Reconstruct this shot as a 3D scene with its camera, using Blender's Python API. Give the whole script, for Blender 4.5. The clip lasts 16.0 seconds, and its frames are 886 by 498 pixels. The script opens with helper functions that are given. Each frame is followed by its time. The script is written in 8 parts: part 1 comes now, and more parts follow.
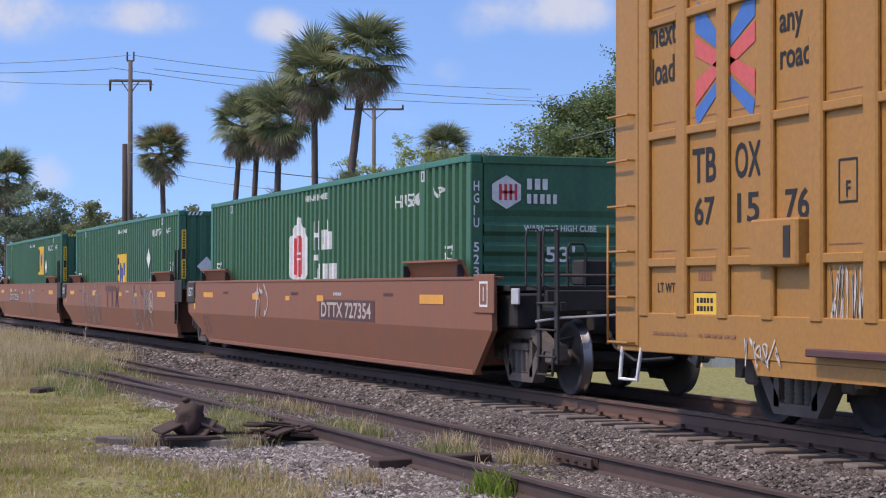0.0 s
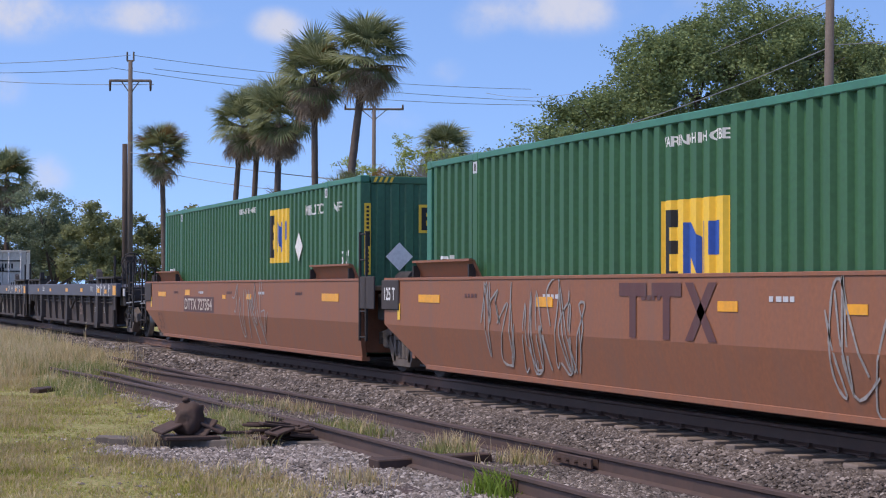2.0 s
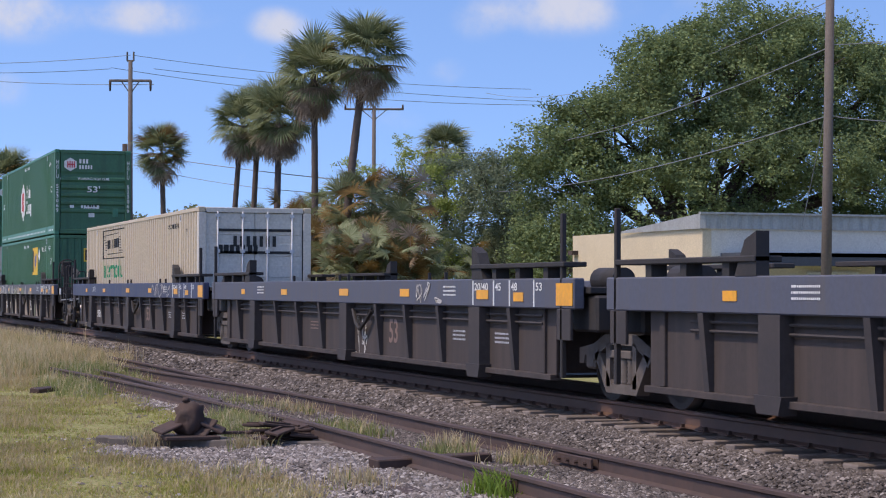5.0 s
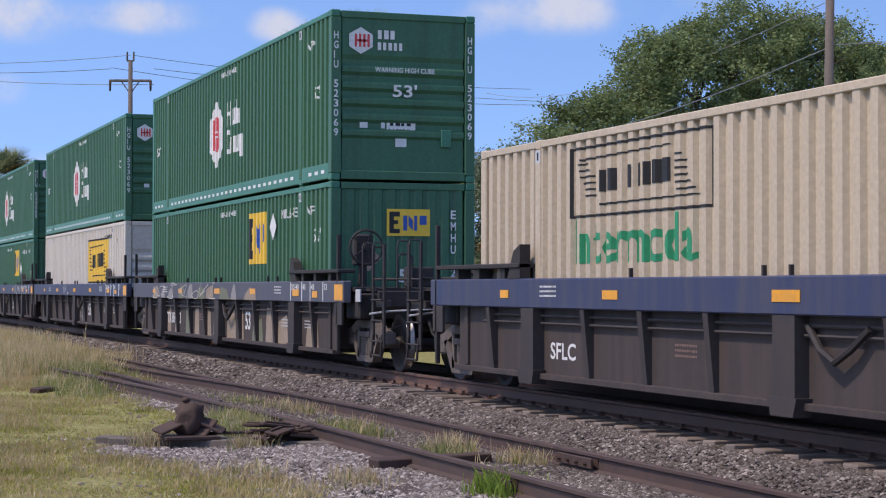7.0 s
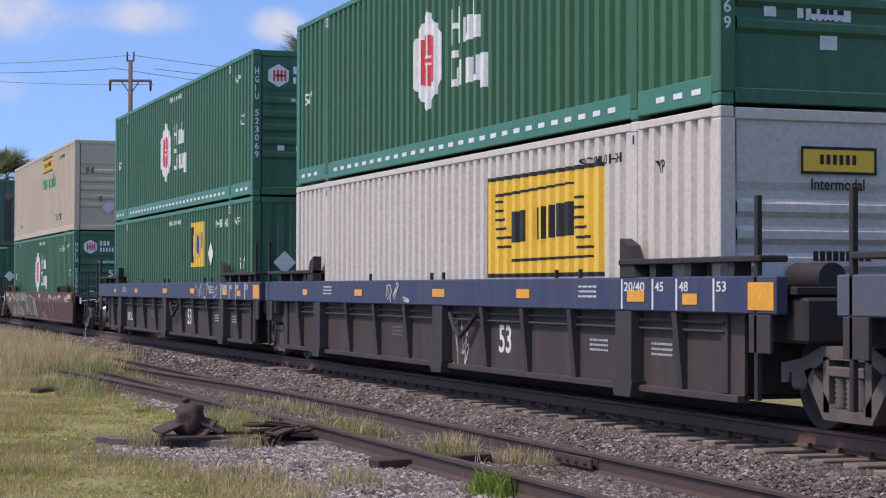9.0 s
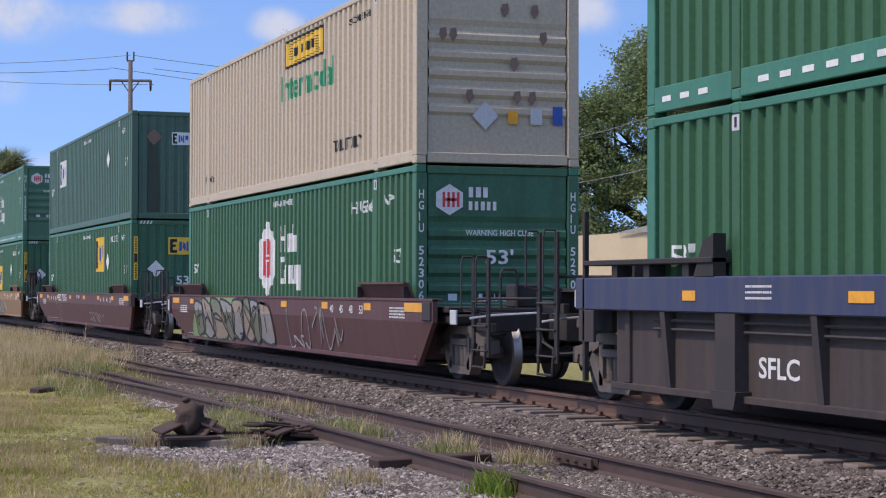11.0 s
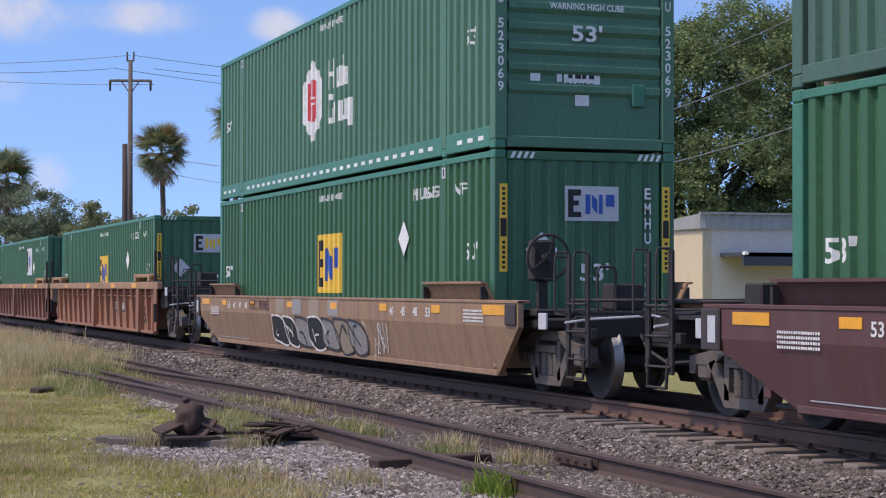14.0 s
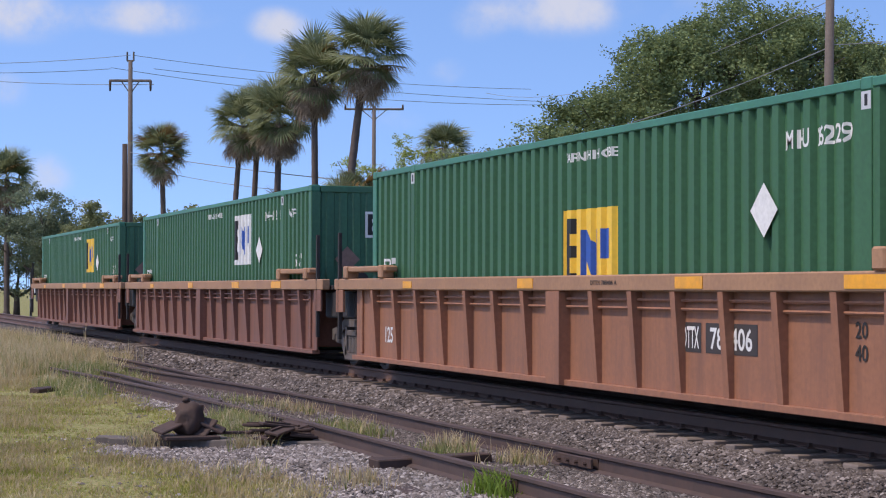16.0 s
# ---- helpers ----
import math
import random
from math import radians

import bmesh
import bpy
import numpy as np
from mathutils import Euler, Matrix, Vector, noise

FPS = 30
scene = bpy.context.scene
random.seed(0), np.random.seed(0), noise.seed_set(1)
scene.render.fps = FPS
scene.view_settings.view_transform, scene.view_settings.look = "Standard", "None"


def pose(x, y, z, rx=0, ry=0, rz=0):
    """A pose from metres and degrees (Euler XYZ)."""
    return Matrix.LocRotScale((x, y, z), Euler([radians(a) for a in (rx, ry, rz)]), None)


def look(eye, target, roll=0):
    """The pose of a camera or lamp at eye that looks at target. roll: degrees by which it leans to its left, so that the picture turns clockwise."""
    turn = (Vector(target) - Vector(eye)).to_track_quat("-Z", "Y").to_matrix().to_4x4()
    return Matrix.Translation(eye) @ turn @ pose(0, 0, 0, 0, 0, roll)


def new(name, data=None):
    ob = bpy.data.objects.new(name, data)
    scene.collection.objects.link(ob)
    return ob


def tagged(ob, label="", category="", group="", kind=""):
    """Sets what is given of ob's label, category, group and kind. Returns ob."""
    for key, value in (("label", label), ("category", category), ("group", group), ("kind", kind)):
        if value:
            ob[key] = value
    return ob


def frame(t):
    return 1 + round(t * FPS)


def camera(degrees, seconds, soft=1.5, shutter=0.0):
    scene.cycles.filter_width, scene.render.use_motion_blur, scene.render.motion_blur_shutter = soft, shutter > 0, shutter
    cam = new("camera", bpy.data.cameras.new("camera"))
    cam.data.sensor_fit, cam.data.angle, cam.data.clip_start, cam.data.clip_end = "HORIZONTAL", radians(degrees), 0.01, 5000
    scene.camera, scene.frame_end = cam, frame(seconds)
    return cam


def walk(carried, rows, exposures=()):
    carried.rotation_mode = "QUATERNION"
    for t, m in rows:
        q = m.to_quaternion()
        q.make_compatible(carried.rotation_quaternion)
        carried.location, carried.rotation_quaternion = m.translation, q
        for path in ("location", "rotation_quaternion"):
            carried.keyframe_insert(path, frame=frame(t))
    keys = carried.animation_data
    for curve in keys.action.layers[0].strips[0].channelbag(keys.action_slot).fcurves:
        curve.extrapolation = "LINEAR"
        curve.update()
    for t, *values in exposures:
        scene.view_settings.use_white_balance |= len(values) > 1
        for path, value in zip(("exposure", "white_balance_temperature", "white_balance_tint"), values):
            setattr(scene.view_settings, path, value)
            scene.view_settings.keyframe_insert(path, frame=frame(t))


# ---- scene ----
# camera: stands still on the grass beside the siding
YC = 10.02            # centre line of the main track
RAIL_Z = 0.0          # top of the main rails
EYE = Vector((0.0, 0.0, 1.31))
YAW, PITCH, ROLL = radians(-70.551), radians(1.2243), 0.132
AIM = EYE + Vector((math.sin(YAW) * math.cos(PITCH), math.cos(YAW) * math.cos(PITCH), math.sin(PITCH)))
cam = camera(26.636, 16.0, 1.1)
walk(cam, [(0.0, look(EYE, AIM, ROLL)), (16.0, look(EYE, AIM, ROLL))])

# how far the train has come, in metres, at each time
SPEED = 17.0
LAG = {3.5: -0.12, 7.5: -0.15, 8.0: -0.72, 8.5: -0.8, 12.0: -0.15, 14.0: -0.4, 14.5: -0.12, 15.0: -0.12}                # small hesitations
TRAIN = [(0.5 * i, SPEED * 0.5 * i + LAG.get(0.5 * i, 0.0)) for i in range(33)]

# ---- daylight ----
SUN_EL, SUN_AZ = radians(58), radians(177)
world = bpy.data.worlds.new("sky")
scene.world = world
world.use_nodes = True


def build_sky():
    nt = world.node_tree
    nt.nodes.clear()
    N, L = nt.nodes.new, nt.links.new
    out = N("ShaderNodeOutputWorld")
    bg = N("ShaderNodeBackground")
    sky = N("ShaderNodeTexSky")
    sky.sky_type, sky.sun_disc = "NISHITA", False
    sky.sun_elevation, sky.sun_rotation = SUN_EL, SUN_AZ
    sky.air_density, sky.dust_density, sky.ozone_density = 1.0, 0.6, 2.2
    co = N("ShaderNodeTexCoord")
    lift = N("ShaderNodeVectorMath"); lift.operation = "MULTIPLY_ADD"
    L(co.outputs["Generated"], lift.inputs[0])
    lift.inputs[1].default_value, lift.inputs[2].default_value = (1, 1, 1.6), (0, 0, 0.22)
    nrm = N("ShaderNodeVectorMath"); nrm.operation = "NORMALIZE"
    L(lift.outputs[0], nrm.inputs[0]); L(nrm.outputs[0], sky.inputs["Vector"])
    wob = N("ShaderNodeTexNoise")
    wob.inputs["Scale"].default_value, wob.inputs["Detail"].default_value = 9.0, 6.0
    L(co.outputs["Generated"], wob.inputs["Vector"])
    total = None
    rgt = Vector((math.cos(YAW), -math.sin(YAW), 0))
    # cloud puffs: direction across and up, half width, half height, strength
    for px, py, wx, wy, k in CLOUDS:
        d = (AIM - EYE) + rgt * px + Vector((0, 0, py))
        d.normalize()
        sub = N("ShaderNodeVectorMath"); sub.operation = "SUBTRACT"
        L(co.outputs["Generated"], sub.inputs[0]); sub.inputs[1].default_value = d
        dr = N("ShaderNodeVectorMath"); dr.operation = "DOT_PRODUCT"
        L(sub.outputs[0], dr.inputs[0]); dr.inputs[1].default_value = rgt / wx
        du = N("ShaderNodeVectorMath"); du.operation = "DOT_PRODUCT"
        L(sub.outputs[0], du.inputs[0]); du.inputs[1].default_value = Vector((0, 0, 1 / wy))
        df = N("ShaderNodeVectorMath"); df.operation = "DOT_PRODUCT"
        L(sub.outputs[0], df.inputs[0]); df.inputs[1].default_value = (AIM - EYE).normalized() * 4
        cb = N("ShaderNodeCombineXYZ")
        L(dr.outputs["Value"], cb.inputs[0]); L(du.outputs["Value"], cb.inputs[1]); L(df.outputs["Value"], cb.inputs[2])
        ln = N("ShaderNodeVectorMath"); ln.operation = "LENGTH"
        L(cb.outputs[0], ln.inputs[0])
        mr = N("ShaderNodeMapRange"); mr.interpolation_type = "SMOOTHERSTEP"
        L(ln.outputs["Value"], mr.inputs["Value"])
        mr.inputs["From Min"].default_value, mr.inputs["From Max"].default_value = 0.0, 1.5
        mr.inputs["To Min"].default_value, mr.inputs["To Max"].default_value = k, 0.0
        if total is None:
            total = mr.outputs[0]
        else:
            ad = N("ShaderNodeMath"); ad.operation = "ADD"
            L(total, ad.inputs[0]); L(mr.outputs[0], ad.inputs[1])
            total = ad.outputs[0]
    # the rest of the sky carries scattered cloud of its own
    nz = N("ShaderNodeTexNoise")
    nz.inputs["Scale"].default_value, nz.inputs["Detail"].default_value, nz.inputs["Roughness"].default_value = 26.0, 7.0, 0.6
    L(co.outputs["Generated"], nz.inputs["Vector"])
    m = N("ShaderNodeMath"); m.operation = "MULTIPLY_ADD"
    L(nz.outputs["Fac"], m.inputs[0]); m.inputs[1].default_value = 2.6; m.inputs[2].default_value = -0.55
    mm = N("ShaderNodeMath"); mm.operation = "MULTIPLY"
    L(total, mm.inputs[0]); L(m.outputs[0], mm.inputs[1])
    big = N("ShaderNodeMapRange")
    L(wob.outputs["Fac"], big.inputs["Value"])
    big.inputs["From Min"].default_value, big.inputs["From Max"].default_value = 0.62, 0.8
    big.inputs["To Min"].default_value, big.inputs["To Max"].default_value = 0.0, 0.35
    a2 = N("ShaderNodeMath"); a2.operation = "ADD"; a2.use_clamp = True
    crisp = N("ShaderNodeMapRange"); crisp.interpolation_type = "SMOOTHSTEP"
    L(mm.outputs[0], crisp.inputs["Value"])
    crisp.inputs["From Min"].default_value, crisp.inputs["From Max"].default_value = 0.06, 0.95
    crisp.inputs["To Max"].default_value = 0.9
    L(crisp.outputs[0], a2.inputs[0]); L(big.outputs[0], a2.inputs[1])
    mix = N("ShaderNodeMix"); mix.data_type = "RGBA"
    L(a2.outputs[0], mix.inputs["Factor"])
    hs = N("ShaderNodeHueSaturation")
    hs.inputs["Hue"].default_value, hs.inputs["Saturation"].default_value = 0.505, 1.12
    L(sky.outputs[0], hs.inputs["Color"])
    L(hs.outputs[0], mix.inputs["A"])
    mix.inputs["B"].default_value = CLOUD_COLOUR
    L(mix.outputs["Result"], bg.inputs["Color"])
    bg.inputs["Strength"].default_value = SKY_STRENGTH
    L(bg.outputs[0], out.inputs[0])


SKY_STRENGTH = 0.25
CLOUD_COLOUR = (2.6, 2.75, 3.2, 1)
F0 = 3312.0
CLOUDS = [((x - 784) / F0, (441 - y) / F0, w / F0, h / F0, k) for x, y, w, h, k in (
    (30, 25, 100, 55, 0.9), (255, 28, 130, 38, 0.8), (490, 45, 60, 36, 0.9), (1000, 10, 130, 60, 0.9),
    (845, 28, 60, 50, 0.5), (795, 125, 45, 30, 0.4), (700, 215, 60, 30, 0.4), (75, 315, 60, 50, 0.5), (10, 160, 45, 40, 0.5), (160, 372, 40, 22, 0.4))]
build_sky()
sun_data = bpy.data.lights.new("sun", "SUN")
sun_data.energy, sun_data.angle, sun_data.color = 3.15, radians(1.5), (1.0, 0.86, 0.70)
sun = new("sun", sun_data)
sun.matrix_world = look((0, 0, 60), Vector((0, 0, 60)) - Vector((math.sin(SUN_AZ) * math.cos(SUN_EL), math.cos(SUN_AZ) * math.cos(SUN_EL), math.sin(SUN_EL))))
scene.view_settings.exposure = 0.0
scene.view_settings.use_white_balance = True
scene.view_settings.white_balance_temperature = 6620
scene.view_settings.white_balance_tint = 14.5


# ---- materials ----
def surface(name, colour, rough=0.6, metal=0.0, grain=0.12, scale=18.0, dirt=None, dirt_amount=0.35, dirt_scale=1.6,
            bump=0.15, streak=False, spec=0.4, vary=0.0):
    """A painted, rusty or mineral surface: colour, fine grain, larger stains, optional downward streaks."""
    m = bpy.data.materials.new(name)
    m.use_nodes = True
    nt = m.node_tree
    N, L = nt.nodes.new, nt.links.new
    b = nt.nodes["Principled BSDF"]
    co = N("ShaderNodeTexCoord")
    fine = N("ShaderNodeTexNoise")
    fine.inputs["Scale"].default_value, fine.inputs["Detail"].default_value = scale, 5.0
    L(co.outputs["Object"], fine.inputs["Vector"])
    mr = N("ShaderNodeMapRange")
    mr.inputs["From Min"].default_value, mr.inputs["From Max"].default_value = 0.3, 0.7
    mr.inputs["To Min"].default_value, mr.inputs["To Max"].default_value = 1 - grain, 1 + grain
    L(fine.outputs["Fac"], mr.inputs["Value"])
    base = N("ShaderNodeMix"); base.data_type = "RGBA"; base.blend_type = "MULTIPLY"
    base.inputs["Factor"].default_value = 1.0
    base.inputs["A"].default_value = (*colour, 1)
    L(mr.outputs[0], base.inputs["B"])
    last = base.outputs["Result"]
    if vary:
        oi = N("ShaderNodeObjectInfo")
        v = N("ShaderNodeMapRange")
        v.inputs["To Min"].default_value, v.inputs["To Max"].default_value = 1 - vary, 1 + vary
        L(oi.outputs["Random"], v.inputs["Value"])
        mv = N("ShaderNodeMix"); mv.data_type = "RGBA"; mv.blend_type = "MULTIPLY"
        mv.inputs["Factor"].default_value = 1.0
        L(last, mv.inputs["A"]); L(v.outputs[0], mv.inputs["B"])
        last = mv.outputs["Result"]
    if dirt:
        mp = N("ShaderNodeMapping")
        L(co.outputs["Object"], mp.inputs["Vector"])
        if streak:
            mp.inputs["Scale"].default_value = (5.0, 5.0, 0.45)
        st = N("ShaderNodeTexNoise")
        st.inputs["Scale"].default_value, st.inputs["Detail"].default_value, st.inputs["Roughness"].default_value = dirt_scale, 7.0, 0.62
        L(mp.outputs[0], st.inputs["Vector"])
        dm = N("ShaderNodeMapRange")
        dm.inputs["From Min"].default_value, dm.inputs["From Max"].default_value = 0.42, 0.72
        dm.inputs["To Max"].default_value = dirt_amount
        L(st.outputs["Fac"], dm.inputs["Value"])
        mx = N("ShaderNodeMix"); mx.data_type = "RGBA"
        L(dm.outputs[0], mx.inputs["Factor"]); L(last, mx.inputs["A"]); mx.inputs["B"].default_value = (*dirt, 1)
        last = mx.outputs["Result"]
    L(last, b.inputs["Base Color"])
    rr = N("ShaderNodeMapRange")
    rr.inputs["To Min"].default_value, rr.inputs["To Max"].default_value = max(0.05, rough - 0.12), min(1.0, rough + 0.12)
    L(fine.outputs["Fac"], rr.inputs["Value"])
    L(rr.outputs[0], b.inputs["Roughness"])
    b.inputs["Metallic"].default_value = metal
    b.inputs["Specular IOR Level"].default_value = spec
    if bump:
        bp = N("ShaderNodeBump")
        bp.inputs["Strength"].default_value, bp.inputs["Distance"].default_value = bump, 0.01
        L(fine.outputs["Fac"], bp.inputs["Height"])
        L(bp.outputs[0], b.inputs["Normal"])
    return m


RUST = (0.10, 0.045, 0.025)
GRIME = (0.045, 0.04, 0.038)
M = {}
M["brown"] = surface("brown paint", (0.265, 0.108, 0.056), 0.6, dirt=(0.20, 0.11, 0.08), dirt_amount=0.6, streak=True, dirt_scale=0.9, bump=0.05)
M["maroon"] = surface("maroon paint", (0.105, 0.045, 0.042), 0.6, dirt=(0.12, 0.085, 0.075), dirt_amount=0.45, streak=True, dirt_scale=0.9, bump=0.05)
M["tan"] = surface("faded tan paint", (0.30, 0.19, 0.11), 0.65, dirt=(0.16, 0.085, 0.06), dirt_amount=0.6, streak=True, dirt_scale=1.0, bump=0.05)
M["ochre"] = surface("rust brown paint", (0.30, 0.135, 0.075), 0.62, dirt=(0.15, 0.08, 0.06), dirt_amount=0.55, streak=True, dirt_scale=1.1, bump=0.05)
M["ochre_dirty"] = surface("rusty dusty red paint", (0.21, 0.095, 0.065), 0.65, dirt=(0.10, 0.06, 0.05), dirt_amount=0.6, streak=True, dirt_scale=1.3, bump=0.05)
M["chord"] = surface("faded orange brown chord paint", (0.36, 0.20, 0.11), 0.62, dirt=(0.18, 0.10, 0.07), dirt_amount=0.4, dirt_scale=1.5, bump=0.05)
M["blue"] = surface("navy blue paint", (0.038, 0.048, 0.105), 0.55, dirt=(0.085, 0.078, 0.09), dirt_amount=0.8, dirt_scale=1.3, streak=True, bump=0.05)
M["greyblue"] = surface("faded grey blue paint", (0.085, 0.09, 0.12), 0.62, dirt=(0.11, 0.095, 0.09), dirt_amount=0.6, dirt_scale=1.2, streak=True, bump=0.05)
M["side"] = surface("grimy dark grey side sheet", (0.062, 0.051, 0.048), 0.72, spec=0.2, dirt=(0.10, 0.076, 0.066), dirt_amount=0.6, dirt_scale=0.9, streak=True, bump=0.06)
M["post"] = surface("grimy grey post", (0.055, 0.048, 0.048), 0.68, spec=0.2, dirt=(0.085, 0.068, 0.06), dirt_amount=0.5, dirt_scale=1.5, bump=0.05)
M["grime"] = surface("black running gear grime", (0.03, 0.027, 0.027), 0.75, dirt=(0.055, 0.042, 0.036), dirt_amount=0.6, dirt_scale=4.0, bump=0.2)
M["truck"] = surface("dusty dark truck casting", (0.13, 0.108, 0.094), 0.75, dirt=(0.07, 0.055, 0.047), dirt_amount=0.6, dirt_scale=5.0, bump=0.2)
M["tread"] = surface("polished steel wheel tread", (0.20, 0.195, 0.195), 0.42, metal=1.0, grain=0.08, bump=0.03)
M["green"] = surface("green container paint", (0.046, 0.128, 0.062), 0.48, dirt=(0.045, 0.105, 0.06), dirt_amount=0.4, dirt_scale=0.7, streak=True, bump=0.03, vary=0.06, spec=0.22)
# green of the end walls, lifted in the paint because little sun reaches them
M["green_end"] = surface("darker green container paint", (0.048, 0.142, 0.076), 0.45, dirt=(0.035, 0.075, 0.048), dirt_amount=0.5, dirt_scale=0.8, streak=True, bump=0.03)
M["green_dull"] = surface("dull weathered green container paint", (0.062, 0.135, 0.095), 0.5, dirt=(0.085, 0.085, 0.075), dirt_amount=0.5, dirt_scale=0.8, streak=True, bump=0.03)
M["green_faded"] = surface("sun-faded green container paint", (0.085, 0.185, 0.122), 0.5, dirt=(0.065, 0.145, 0.095), dirt_amount=0.5, dirt_scale=0.8, streak=True, bump=0.03, spec=0.25)
M["green_rail"] = surface("pale green rail paint", (0.05, 0.19, 0.12), 0.45, dirt=(0.03, 0.10, 0.065), dirt_amount=0.4, dirt_scale=1.5, bump=0.03)
M["cream"] = surface("cream container paint", (0.50, 0.415, 0.30), 0.5, dirt=(0.44, 0.355, 0.255), dirt_amount=0.2, dirt_scale=0.8, streak=True, bump=0.03)
M["white"] = surface("white container paint", (0.58, 0.53, 0.46), 0.5, dirt=(0.47, 0.42, 0.35), dirt_amount=0.25, dirt_scale=0.8, streak=True, bump=0.03)
M["yellow"] = surface("yellow boxcar paint", (0.385, 0.192, 0.046), 0.5, dirt=(0.33, 0.165, 0.05), dirt_amount=0.4, dirt_scale=0.8, streak=True, bump=0.04)
M["letter"] = surface("white lettering paint", (0.72, 0.72, 0.70), 0.55, grain=0.1, bump=0, dirt=(0.45, 0.45, 0.42), dirt_amount=0.3, dirt_scale=3)
M["black"] = surface("black lettering paint", (0.02, 0.02, 0.02), 0.6, bump=0)
M["sign_yellow"] = surface("yellow sign film", (0.80, 0.51, 0.05), 0.5, grain=0.06, bump=0)
M["reflector"] = surface("orange yellow reflective strip", (0.80, 0.36, 0.02), 0.4, grain=0.08, bump=0, dirt=(0.5, 0.24, 0.05), dirt_amount=0.5, dirt_scale=5)
M["sign_blue"] = surface("blue sign paint", (0.03, 0.09, 0.36), 0.5, bump=0)
M["arrow_blue"] = surface("faded blue arrow paint", (0.06, 0.16, 0.46), 0.5, bump=0, grain=0.1)
M["arrow_red"] = surface("faded red arrow paint", (0.60, 0.11, 0.10), 0.5, bump=0, grain=0.1)
M["number_tan"] = surface("dusty tan lettering paint", (0.50, 0.43, 0.36), 0.6, bump=0, grain=0.15)
M["sign_red"] = surface("red sign paint", (0.60, 0.06, 0.07), 0.5, bump=0)
M["sign_grey"] = surface("grey silver placard", (0.50, 0.51, 0.53), 0.45, bump=0, grain=0.08)
M["sign_rust"] = surface("rusty brown placard", (0.22, 0.14, 0.11), 0.6, bump=0, dirt=RUST, dirt_amount=0.4)
M["sign_green"] = surface("green sign paint", (0.02, 0.25, 0.11), 0.5, bump=0)
M["graffiti_white"] = surface("white spray paint", (0.55, 0.52, 0.48), 0.7, bump=0, grain=0.25, scale=9)
M["graffiti_black"] = surface("black spray paint", (0.025, 0.025, 0.028), 0.6, bump=0, grain=0.2)
M["graffiti_lime"] = surface("lime spray paint", (0.22, 0.33, 0.14), 0.6, bump=0, grain=0.2)
M["graffiti_silver"] = surface("silver spray paint", (0.27, 0.25, 0.235), 0.5, bump=0, grain=0.2)
M["graffiti_olive"] = surface("olive green spray paint", (0.16, 0.17, 0.11), 0.6, bump=0, grain=0.2)
M["graffiti_tan"] = surface("beige spray paint", (0.30, 0.235, 0.17), 0.6, bump=0, grain=0.2)
M["rail"] = surface("rusty rail steel", (0.125, 0.07, 0.05), 0.7, dirt=(0.09, 0.055, 0.042), dirt_amount=0.6, dirt_scale=3, bump=0.15)
M["rail_top"] = surface("worn bright rail head", (0.28, 0.25, 0.23), 0.35, metal=0.8, bump=0.03)
M["tie"] = surface("weathered grey wooden tie", (0.21, 0.17, 0.145), 0.85, dirt=(0.11, 0.085, 0.07), dirt_amount=0.7, dirt_scale=3, bump=0.4, vary=0.2)
M["rail_old"] = surface("dark rusty old rail", (0.085, 0.055, 0.046), 0.75, dirt=(0.045, 0.033, 0.03), dirt_amount=0.6, dirt_scale=3, bump=0.2)
M["rusty"] = surface("dark rusty iron", (0.075, 0.045, 0.035), 0.8, dirt=(0.035, 0.028, 0.026), dirt_amount=0.6, dirt_scale=6, bump=0.5)


